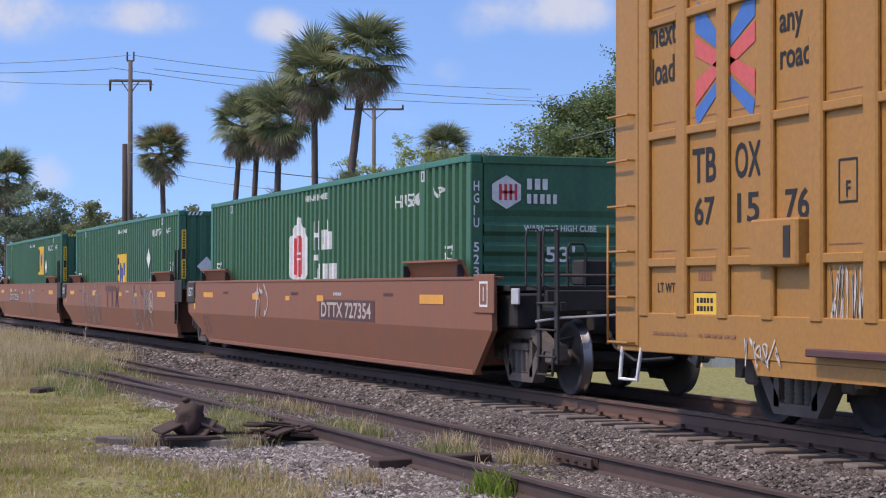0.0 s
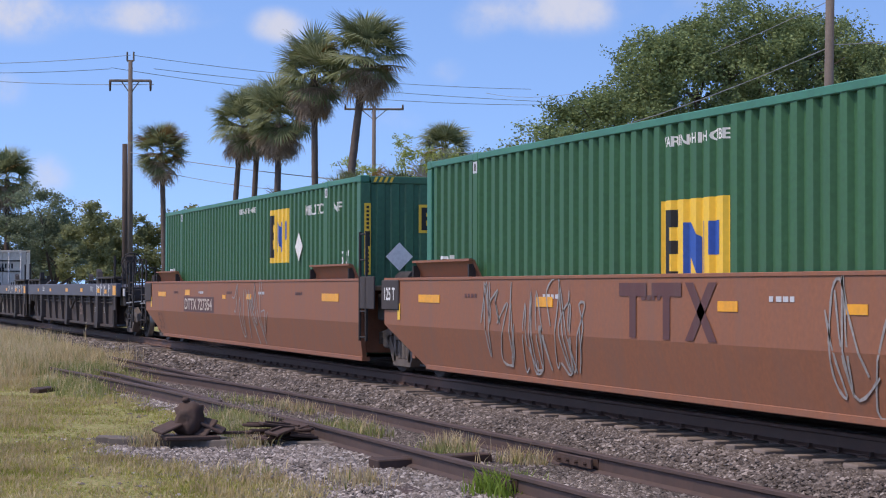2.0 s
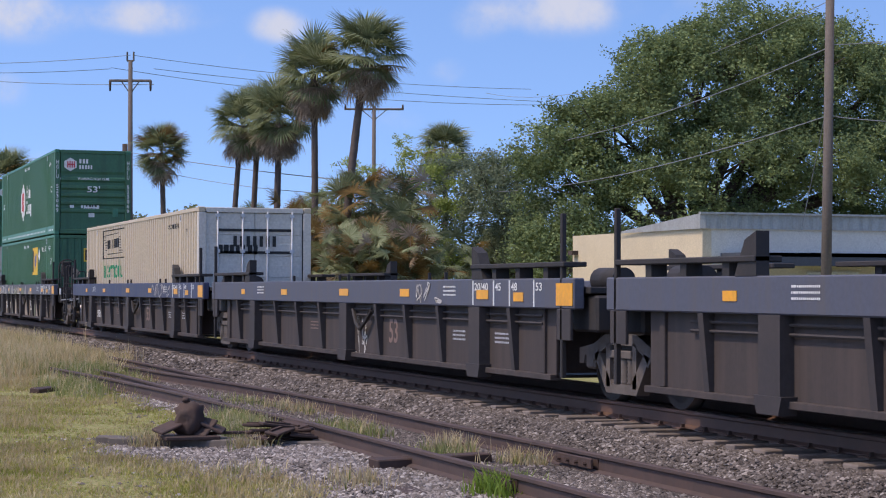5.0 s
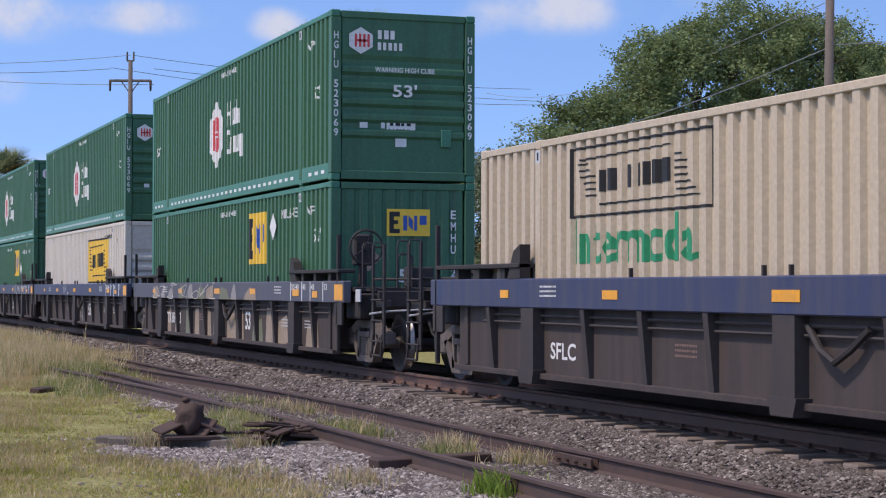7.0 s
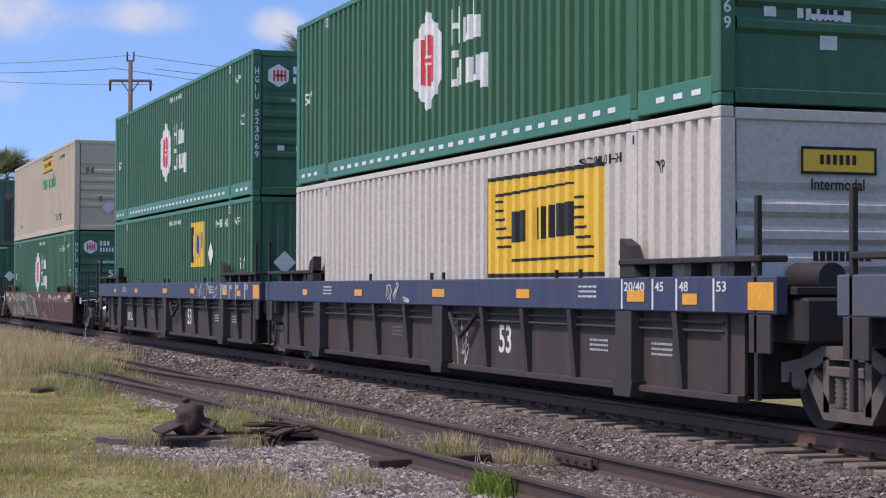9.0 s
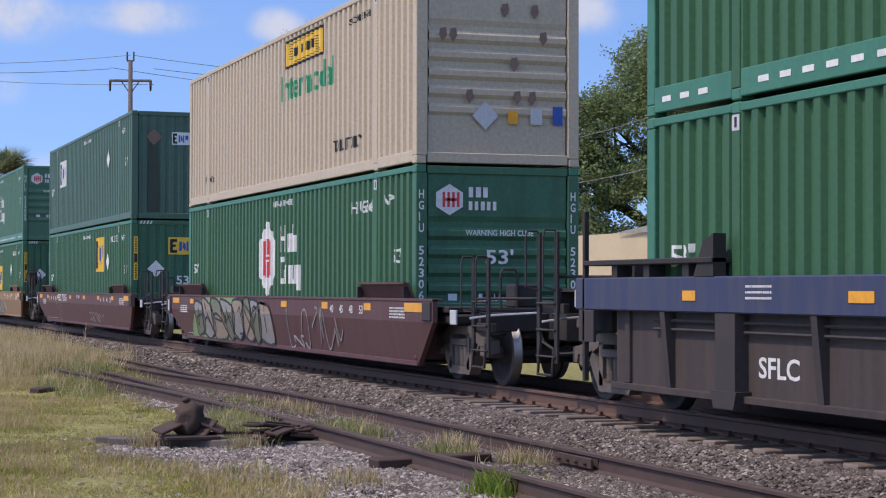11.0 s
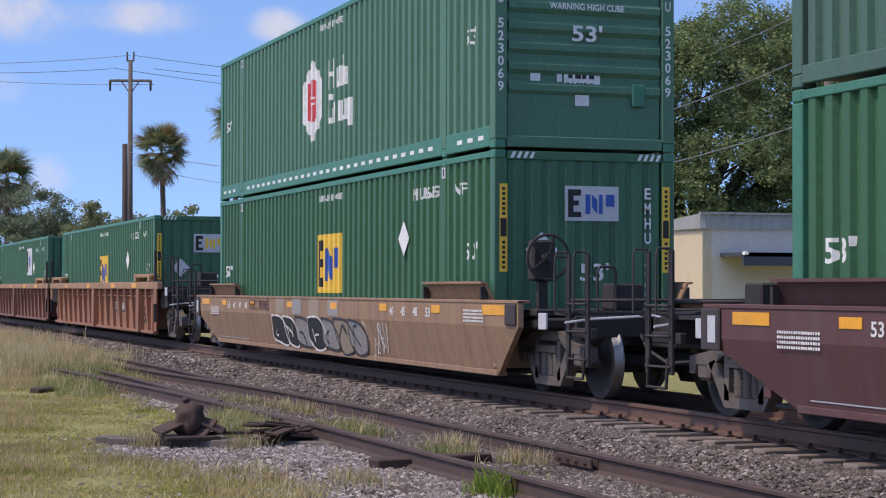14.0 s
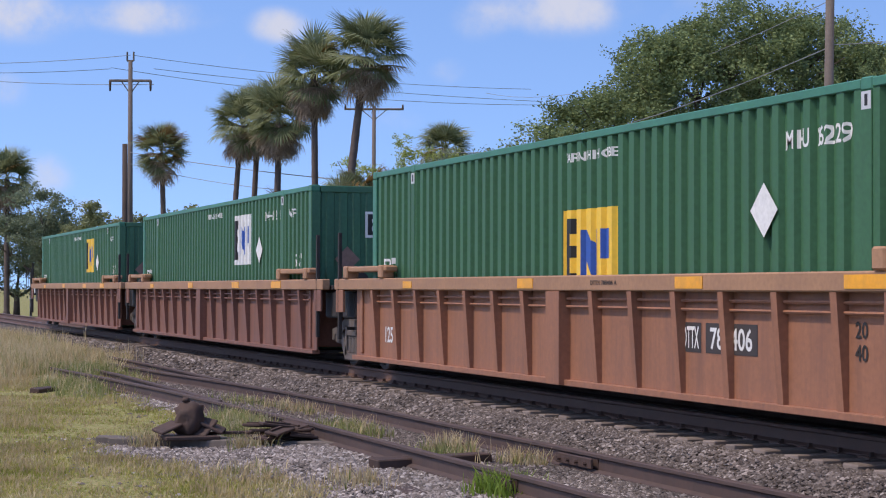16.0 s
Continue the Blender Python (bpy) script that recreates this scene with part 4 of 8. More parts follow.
def end_platform(car, xc, d, mat, top, outer, wheel):
    """Deck, bulkhead and rails past the container's end at xc; d: +1 forward, -1 rearward; outer: has a coupler."""
    def X(a, b):
        return (xc + d * a, xc + d * b) if d > 0 else (xc + d * b, xc + d * a)
    x0, x1 = X(0.22, 0.34)
    part("well_bulkhead", Shape().box(x0, x1, YS + 0.1, -YS - 0.1, 0.3, top - 0.12, 0.01), mat, car)
    length = 2.55 if outer else 1.55
    x0, x1 = X(0.34, length)
    part("centre_sill", Shape().box(x0, x1, -0.32, 0.32, 0.74, top - 0.12, 0.02), M["grime"], car)
    x0, x1 = X(0.34, 1.55)
    part("end_deck", Shape().box(x0, x1, YS + 0.16, -YS - 0.16, top - 0.18, top - 0.10, 0.01), M["grime"], car)
    x0, x1 = X(0.95, 1.65)
    part("bolster_arm", Shape().box(x0, x1, YS + 0.2, -YS - 0.2, 0.82, top - 0.2, 0.03), M["grime"], car)
    if outer:
        x0, x1 = X(2.45, 2.55)
        part("end_sill", Shape().box(x0, x1, YS + 0.25, -YS - 0.25, top - 0.42, top - 0.16, 0.015), M["grime"], car)
        x0, x1 = X(1.9, 2.5)
        part("walkway", Shape().box(x0, x1, YS + 0.25, -YS - 0.25, top - 0.16, top - 0.12), M["grime"], car)
        coupler(car, xc + d * 2.5, xc + d * 3.66)
        if d > 0:
            hand_rail(car, xc + d * 2.2, -0.82, top - 0.2, top + 0.42, 0.24, M["grime"])
        for xx in (2.45, 3.0):
            part("tall_stile", Shape().box(xc + d * xx - 0.045, xc + d * xx + 0.045, -1.32, -1.285, 0.42, top + 0.56, 0.006), M["grime"], car, "tall flat dark end post")
            part("grab_rod", Shape().path([(xc + d * xx, -1.30, top + 0.5), (xc + d * xx, -1.33, top + 0.58), (xc + d * xx, -1.46, top + 0.58), (xc + d * xx, -1.48, top + 0.5), (xc + d * xx, -1.48, top - 0.1), (xc + d * xx, -1.32, top - 0.14)], 0.014), M["post"], car)
        for z in (0.5, 0.82, 1.14):
            part("rung", Shape().rod((xc + d * 2.43, -1.33, z), (xc + d * 3.02, -1.33, z), 0.014), M["post"], car)
        part("crossover_rail", Shape().rod((xc + d * 2.5, YS + 0.2, top + 0.02), (xc + d * 2.5, 1.2, top + 0.02), 0.02), M["post"], car)
        part("cut_lever", Shape().path([(xc + d * 2.62, -1.42, 0.92), (xc + d * 2.62, -1.1, 0.96), (xc + d * 2.66, -0.3, 1.0), (xc + d * 2.8, -0.1, 0.95)], 0.016), M["sign_grey"], car, "bent uncoupling lever")
        part("warning_plate", Shape().box(xc + d * 1.72 - 0.12, xc + d * 1.72 + 0.12, -1.34, -1.31, top - 0.34, top - 0.14, 0.006), M["sign_grey"], car, "small pale plate on the end platform")
        part("side_step_frame", Shape().box(min(xc + d * 2.3, xc + d * 3.05), max(xc + d * 2.3, xc + d * 3.05), -1.28, -1.2, top - 0.42, top - 0.3, 0.01), M["grime"], car)
        part("step_stirrup", Shape().path([(xc + d * 2.5, -1.32, 0.6), (xc + d * 2.5, -1.34, 0.28), (xc + d * 2.95, -1.34, 0.28), (xc + d * 2.95, -1.32, 0.6)], 0.02), M["grime"], car)
        part("cross_pipe", Shape().path([(xc + d * 1.1, -1.0, 0.74), (xc + d * 2.0, -0.9, 0.66), (xc + d * 2.4, -0.5, 0.8)], 0.025), M["grime"], car)
        part("junction_box", Shape().box(xc + d * 2.0 - 0.18, xc + d * 2.0 + 0.18, -0.6, -0.2, top - 0.1, top + 0.22, 0.02), M["grime"], car)
        if wheel:
            brake_wheel(car, xc + d * 1.15, -1.02, top + 0.55)
    else:
        part("articulated_joint", Shape().box(xc + d * 1.4 - 0.25, xc + d * 1.4 + 0.25, -0.28, 0.28, 0.66, 0.95, 0.04), M["grime"], car)
        part("brake_cylinder", Shape().rod((xc + d * 0.55, -0.75, top - 0.02), (xc + d * 1.2, -0.75, top - 0.02), 0.15, n=14), M["grime"], car)


def strips(car, y, rows, mat="reflector"):
    for x, z, w, h in rows:
        part("reflector", Shape().box(x, x + w, y - 0.008, y - 0.002, z, z + h), M[mat], car, "orange-yellow reflective strip")


def flat_words(car, words, x, z, w, h, mat, y):
    me = text_mesh(words, w, h)
    for v in me.vertices:
        v.co = (x + v.co.x, y(z + v.co.z) if callable(y) else y, z + v.co.z)
    return paint("lettering", me, mat, car)


def flat_shape(car, name, outlines, x, z, mat, y, label=""):
    me = poly_mesh(*outlines)
    for v in me.vertices:
        v.co = (x + v.co.x, y(z + v.co.z) if callable(y) else y, z + v.co.z)
    return paint(name, me, mat, car, label)


def finish_wagon(car, s0, fronts, rears):
    car.matrix_basis = pose(s0, YC, 0)
    MOVERS.append((car, s0, 0.0))
    return car


def smooth_well(s0, mat, label, top, bend, bottom, front, rear, name="well_wagon", wheel_front=False, wheel_rear=False, slant=(True, True)):
    """Well wagon with smooth plate sides, folded inward along a crease. front/rear: 'coupler', 'truck' (joint with a truck below) or 'joint'."""
    car = thing(name, label, "well wagon", "well wagons of the train")
    lean = 0.13
    for sgn in (-1, 1):
        xf_t, xf_b = (1.35, 0.35) if slant[0] else (0.62, 0.42)
        xr_t, xr_b = (-CL - 1.35, -CL + 0.25) if slant[1] else (-CL - 0.62, -CL - 0.42)
        s = Shape()
        k = (top - bend)
        yo, yi = YS, YS + lean
        kf, kr = bend - 0.12, bend - 0.12
        outer = [(xf_t, yo, top), (xf_t, yo, bend), (xf_b, yi, bottom), (xr_b, yi, bottom), (xr_t, yo, bend), (xr_t, yo, top)]
        inner = [(x, y + 0.07, z) for x, y, z in outer]
        v = [(x, y * (1 if sgn < 0 else -1), z) for x, y, z in outer + inner]
        s.add(v, [(0, 1, 4, 5), (1, 2, 3, 4), (6, 11, 10, 7), (7, 10, 9, 8), (0, 5, 11, 6), (2, 8, 9, 3), (0, 6, 7, 1), (1, 7, 8, 2), (5, 4, 10, 11), (4, 3, 9, 10)])
        part("side_plate", s, mat, car)
        y0, y1 = (yo - 0.012, yo + 0.16) if sgn < 0 else (-yo - 0.16, -yo + 0.012)
        part("top_chord", Shape().box(xr_t, xf_t, y0, y1, top - 0.03, top + 0.012, 0.006), mat, car)
        y0, y1 = (yi - 0.02, yi + 0.12) if sgn < 0 else (-yi - 0.12, -yi + 0.02)
        part("bottom_flange", Shape().box(xr_b, xf_b, y0, y1, bottom - 0.02, bottom + 0.05, 0.006), mat, car)
        # flared container guides at both ends of the well
        for xa, xb in ((-2.35, 0.1), (-CL - 0.1, -CL + 2.35)):
            sg = Shape()
            ya, yb = sgn * 1.36, sgn * 1.47
            ht = 0.24
            n0 = len(sg.v)
            sg.add([(xa, ya, top + 0.01), (xb, ya, top + 0.01), (xb, yb, top + ht), (xa + 0.12, yb, top + ht), (xa, ya - sgn * 0.03, top + 0.01), (xb, ya - sgn * 0.03, top + 0.01), (xb, yb - sgn * 0.03, top + ht), (xa + 0.12, yb - sgn * 0.03, top + ht)],
                   [(0, 1, 2, 3), (4, 7, 6, 5), (0, 4, 5, 1), (3, 2, 6, 7), (0, 3, 7, 4), (1, 5, 6, 2)])
            sg.box(xa + 0.1, xb, min(yb, yb + sgn * 0.05), max(yb, yb + sgn * 0.05), top + ht - 0.02, top + ht + 0.012)
            part("container_guide", sg, mat, car)
            for xx in (xa + 0.06, xb - 0.1):
                part("guide_bracket", Shape().box(xx, xx + 0.05, min(sgn * 1.40, sgn * 1.5), max(sgn * 1.40, sgn * 1.5), top + 0.01, top + 0.18), M["grime"], car)
    part("well_floor", Shape().box(-CL - 0.3, 0.3, YS + 0.2, -YS - 0.2, bottom + 0.0, bottom + 0.035), M["grime"], car)
    ends(car, mat, top, front, rear, wheel_front, wheel_rear)
    return car


def ends(car, mat, top, front, rear, wf, wr, joint=1.76):
    end_platform(car, 0.0, 1, mat, top, front == "coupler", wf)
    end_platform(car, -CL, -1, mat, top, rear == "coupler", wr)
    if front == "coupler":
        truck(car, 1.3)
    if rear == "coupler":
        truck(car, -CL - 1.3)
    elif rear == "truck":
        truck(car, -CL - joint)


def post_well(s0, m_chord, m_side, m_post, label, top, chord_low, bottom, posts, wide, front, rear, wheel_front=False, wheel_rear=False, guides="flap"):
    """Well wagon with a box top chord and upright posts over a recessed side sheet."""
    car = thing("well_wagon", label, "well wagon", "well wagons of the train")
    xf, xr = 1.45, -CL - 1.45
    for sgn in (-1, 1):
        def Y(a, b):
            return (min(sgn * a, sgn * b), max(sgn * a, sgn * b))
        part("top_chord", Shape().box(xr, xf, *Y(1.36, 1.5), chord_low, top, 0.015), m_chord, car)
        part("side_sheet", Shape().prism([(-CL - 0.62, chord_low), (0.62, chord_low), (0.62, bottom + 0.02), (-CL - 0.62, bottom + 0.02)], *Y(1.33, 1.36), "y"), m_side, car)
        part("bottom_flange", Shape().box(-CL - 0.62, 0.62, *Y(1.30, 1.44), bottom - 0.01, bottom + 0.06, 0.006), m_side, car)
        for i, x in enumerate(posts):
            w = 0.2 if i in wide else 0.055
            d1 = 0.15 if i in wide else 0.13
            s = Shape()
            ya, yb, yc = sgn * 1.36, sgn * (1.36 + d1), sgn * (1.36 + (d1 if i in wide else 0.05))
            v = []
            for xx in (x - w, x + w):
                v += [(xx, ya, bottom), (xx, yc, bottom), (xx, yb, chord_low), (xx, ya, chord_low)]
            s.add(v, [(0, 1, 2, 3), (4, 7, 6, 5), (0, 4, 5, 1), (1, 5, 6, 2), (2, 6, 7, 3), (3, 7, 4, 0)])
            part("side_post", s, m_post, car)
            if i in wide and guides == "flap":
                part("post_foot", Shape().prism([(x - 0.26, bottom + 0.1), (x + 0.26, bottom + 0.1), (x + 0.2, bottom - 0.07), (x - 0.2, bottom - 0.07)], *Y(1.34, 1.53), "y"), m_post, car, "welded foot below a wide side post")
        for z in (chord_low - 0.09, chord_low - 0.18):
            part("side_pipe", Shape().rod((-CL + 0.4, sgn * 1.40, z), (0.3, sgn * 1.40, z), 0.018, n=6), m_post, car, "long train-line pipe")
        for xa, xb, k in ((-1.9, 1.2, 1), (-CL - 1.2, -CL + 1.9, -1)):
            if guides == "flap":
                part("guide_flap", Shape().box(xa, xb, *Y(1.22, 1.52), top + 0.13, top + 0.19, 0.01), M["grime"], car, "dark flat guide plate")
                xs = xa if k > 0 else xb
                part("guide_stop", Shape().prism([(xs, top), (xs + k * 0.42, top), (xs + k * 0.22, top + 0.34), (xs, top + 0.42)], *Y(1.36, 1.5), "y"), M["grime"], car)
                for xx in (xa + 0.7, xa + 1.5, xa + 2.4):
                    part("flap_bracket", Shape().box(xx, xx + 0.14, *Y(1.3, 1.48), top, top + 0.13), M["grime"], car)
            else:
                part("guide_flap", Shape().box(xa + 0.3, xb - 0.6, *Y(1.3, 1.5), top + 0.1, top + 0.19, 0.02), m_chord, car)
                for xx in (xa + 0.35, xb - 0.9):
                    part("flap_bracket", Shape().box(xx, xx + 0.2, *Y(1.32, 1.53), top, top + 0.2, 0.02), m_chord, car)
    part("well_floor", Shape().box(-CL - 0.3, 0.3, YS + 0.2, -YS - 0.2, bottom, bottom + 0.035), M["grime"], car)
    ends(car, m_side, top, front, rear, wheel_front, wheel_rear, 1.95 if guides == "flap" else 1.81)
    if guides == "flap":
        part("brake_hose", Shape().path([(-7.55, -1.42, chord_low - 0.1), (-7.3, -1.45, chord_low - 0.3), (-7.05, -1.46, chord_low - 0.4), (-6.8, -1.45, chord_low - 0.28), (-6.55, -1.42, chord_low - 0.1)], 0.035), M["grime"], car, "sagging black brake hose")
        for x in (-11.3, -8.4, -7.9, -3.9, -3.2):
            part("deck_pin", Shape().box(x, x + 0.035, -1.42, -1.38, top, top + 0.1), M["grime"], car)
    # gauge plate hanging below the chord at both ends
    for x in (0.95, -CL - 1.35):
        part("end_plate", Shape().box(x, x + 0.4, -1.5, -1.46, chord_low - 0.36, chord_low, 0.006), m_post, car)
        part("ladder_rail", Shape().box(x + 0.1, x + 0.16, -1.5, -1.44, chord_low - 0.8, top + 0.75, 0.008), M["grime"], car)
    return car


# ---- the train: make-up, front to rear ----
LOW, UP = 0.24, 3.15                     # floor heights of lower and upper containers
BLUE_POSTS = [-15.4, -14.0, -12.4, -10.9, -9.4, -7.84, -6.2, -4.8, -3.33, -1.79, -0.63]
RIB_POSTS = [-15.6 + 1.03 * i for i in range(16)]


def side_y(bend, bottom, proud=0.006):
    return lambda z: YS - proud if z >= bend else YS - proud + 0.13 * (bend - z) / (bend - bottom)


def brown_set():
    b, lo = 0.78, 0.19
    y = side_y(b, lo)
    for i, (s0, front, rear, slant) in enumerate(((-23.6, "coupler", "truck", (True, True)), (-43.25, "joint", "truck", (False, True)), (-62.7, "joint", "coupler", (False, True)))):
        car = smooth_well(s0, M["brown"], "brown smooth-sided well wagon with spray-paint tags", 1.46, b, lo, front, rear, slant=slant, wheel_rear=False)
        strips(car, YS, [(-1.5, 1.1, 1.0, 0.13), (-6.9, 1.1, 0.4, 0.1), ((-11.5 if i != 2 else -12.75), (1.1 if i != 2 else 1.16), 0.5, 0.12), (-15.9, 1.12, 0.9, 0.11), (-4.6, 1.1, 0.35, 0.09) if i == 1 else (-9.0, 1.1, 0.3, 0.08)])
        if i != 1:
            x = -6.75 if i == 0 else -12.9
            flat_shape(car, "number_patch", [rect(0, 3.1, 0, 0.33)], x, 0.80, M["maroon"], y, "darker paint patch")
            flat_words(car, "DTTX 727354", x + 0.14, 0.84, 2.8, 0.25, M["number_tan"], YS - 0.012)
        part("end_panel", Shape().box(0.72, 1.45, -1.52, -1.49, 1.0, 1.5, 0.008), M["brown"] if i == 0 else M["post"], car, "framed end panel")
        if i == 0:
            flat_shape(car, "white_panel", [rect(0, 0.3, 0, 0.03), rect(0, 0.3, 0.3, 0.33), rect(0, 0.03, 0.03, 0.3), rect(0.27, 0.3, 0.03, 0.3), rect(0.13, 0.16, 0.08, 0.26)], 0.95, 1.08, LETTER, -1.524)
        if i:
            rung_ladder(car, 0.85, -1.5, 0.5, 2.2, 0.34, M["grime"], "x", 5)
        part("end_panel", Shape().box(-CL - 1.42, -CL - 0.62, -1.53, -1.50, 1.0, 1.44, 0.012), M["post"], car, "dark framed end panel")
        flat_words(car, "125 T", -CL - 1.25, 1.14, 0.5, 0.19, LETTER, -1.535) if i < 2 else None
        flat_shape(car, "yellow_tag", [rect(0, 0.12, 0, 0.24)], -CL - 0.7, 0.86, M["sign_yellow"], YS - 0.008)
        flat_words(car, "53", -CL + 0.1, 0.34, 0.6, 0.4, M["ochre_dirty"], y) if i != 1 else None
        for k in range(5):
            flat_shape(car, "stencil_line", bars(0.5, 0.05, 4, k), -3.2 - 2.7 * k, 1.2, M["sign_grey"] if k % 2 else M["maroon"], YS - 0.007)
        if i == 1:
            scribble(car, "graffiti", wild(11, -13.4, -9.9, 0.35, 1.4, 11) + wild(12, -5.0, -2.2, 0.3, 1.42, 7), M["graffiti_silver"], side_y(b, lo, 0.009), 0.04, "white spray-paint tag")
            flat_shape(car, "mark_bars", [rect(0, 0.68, 0.46, 0.6), rect(0.26, 0.42, 0.02, 0.46), rect(0.8, 1.48, 0.46, 0.6), rect(1.06, 1.22, 0.02, 0.46), [(1.56, 0.02), (1.74, 0.02), (2.24, 0.6), (2.06, 0.6)], [(2.06, 0.02), (2.24, 0.02), (1.74, 0.6), (1.56, 0.6)]], -9.15, 0.78, M["maroon"], side_y(b, lo, 0.009))
            ring = [(-2.3 + 0.26 * math.cos(0.2618 * k), 0.98 + 0.26 * math.sin(0.2618 * k)) for k in range(25)]
            scribble(car, "graffiti", [ring, [(-2.5, 1.1), (-2.4, 0.85), (-2.3, 1.05), (-2.2, 0.85), (-2.1, 1.12)]], M["graffiti_white"], YS - 0.01, 0.04, "white spray-paint ring")
        elif i == 2:
            scribble(car, "graffiti", wild(21, -8.1, -5.2, 0.35, 1.4, 6), M["graffiti_silver"], side_y(b, lo, 0.009), 0.04, "faded spray-paint tag")
        else:
            scribble(car, "graffiti", wild(31, -11.2, -10.3, 0.75, 1.4, 3), M["graffiti_white"], YS - 0.009, 0.05, "white spray-paint tag")
        finish_wagon(car, s0, front, rear)
    hub_box(-23.6, LOW, upper=False, digits="HGIU 52306", label="green corrugated container with white hexagon emblem, in a brown well")
    green_box(-43.25, LOW, True, digits="EMHU 27087", end_faded=False)
    green_box(-62.7, LOW, False, digits="EMHU 2790", header="sign_yellow")


def blue_set(fronts, weather, tagged_first=False):
    for i, s0 in enumerate(fronts):
        front, rear = ("coupler", "truck") if i == 0 else (("joint", "truck") if i == 1 else ("joint", "coupler"))
        faded = weather[i]
        car = post_well(s0, M["greyblue"] if faded else M["blue"], M["side"], M["post"], "weathered blue well wagon with posted grey sides", 1.44, 1.08, 0.24, BLUE_POSTS, (1, 5, 9), front, rear, wheel_front=i == 0)
        strips(car, YS, [(-14.9, 1.2, 0.28, 0.1), (-11.8, 1.2, 0.4, 0.1), (-8.05, 1.2, 0.5, 0.11), (-4.9, 1.2, 0.42, 0.11), (-1.7, 1.18, 0.42, 0.12), (-0.4, 1.16, 0.32, 0.11), (0.95, 1.12, 0.48, 0.26)])
        for x, w in ((-1.85, "20/40"), (-1.1, "45"), (-0.55, "48"), (0.25, "53")):
            part("marker_line", Shape().box(x, x + 0.035, -1.508, -1.5, 1.1, 1.42), LETTER, car)
            flat_words(car, w, x + 0.07, 1.29, 0.1 * len(w), 0.1, LETTER, -1.506)
        for x in (-13.6, -3.0):
            for k in range(3):
                flat_shape(car, "stencil_line", bars(0.5, 0.022, 15, k), x, 1.22 + k * 0.055, LETTER, -1.506)
        flat_words(car, "53", -5.85, 0.5, 0.42, 0.36, LETTER if tagged_first else M["sign_rust"], -1.364)
        for k, x in enumerate((-10.3, -3.0, -1.4)):
            for j in range(3):
                flat_shape(car, "stencil_line", bars(0.5, 0.024, 13, k + j), x, 0.62 + 0.055 * j, M["sign_rust"] if k == 0 else M["sign_grey"], -1.364)
        if i == 2 and not faded:
            flat_words(car, "SFLC", -13.6, 0.48, 0.75, 0.2, LETTER, -1.364)
        if tagged_first and i == 0:
            flat_words(car, "DTTX 890043", -14.2, 0.5, 2.0, 0.26, LETTER, -1.364)
            r = random.Random(77)
            for k in range(14):
                x, w = -15.0 + k * 1.05 + r.uniform(-0.2, 0.2), r.uniform(0.5, 1.0)
                key = ("graffiti_tan", "graffiti_silver", "graffiti_olive")[r.randint(0, 2)]
                if k < 10:
                    flat_shape(car, "graffiti_block", [[(x, 1.09), (x + w, 1.09), (x + w * r.uniform(0.75, 1.0), r.uniform(1.25, 1.4)), (x + w * 0.5, r.uniform(1.3, 1.42)), (x + r.uniform(0, 0.15), r.uniform(1.2, 1.36))]], 0, 0, M[key], -1.505, "faded spray-paint block")
                flat_shape(car, "graffiti_block", [[(x, 0.3), (x + w * 0.9, 0.3), (x + w * 0.8, r.uniform(0.7, 0.98)), (x + 0.1, r.uniform(0.6, 0.98))]], 0.1, 0, M["graffiti_tan" if k % 3 else "graffiti_olive"], -1.3625, "faded spray-paint block")
            scribble(car, "graffiti", wild(44, -14.8, -8.0, 1.1, 1.42, 9), M["graffiti_white"], -1.512, 0.022, "white spray-paint outline")
        if i == 1:
            scribble(car, "graffiti", wild(41, -4.2 - 6 * (not faded), -3.0 - 6 * (not faded), 1.12, 1.4, 4), M["graffiti_white"], -1.51, 0.025, "white spray-paint tag")
            scribble(car, "graffiti", wild(42, -7.9, -7.0, 0.3, 0.85, 4), M["graffiti_white"], -1.366, 0.03, "white spray-paint tag")
        if i == 2 and not faded:
            scribble(car, "graffiti", wild(43, -4.4, -2.2, 1.12, 1.4, 7), M["graffiti_white"], -1.51, 0.028, "white spray-paint tag")
        finish_wagon(car, s0, front, rear)


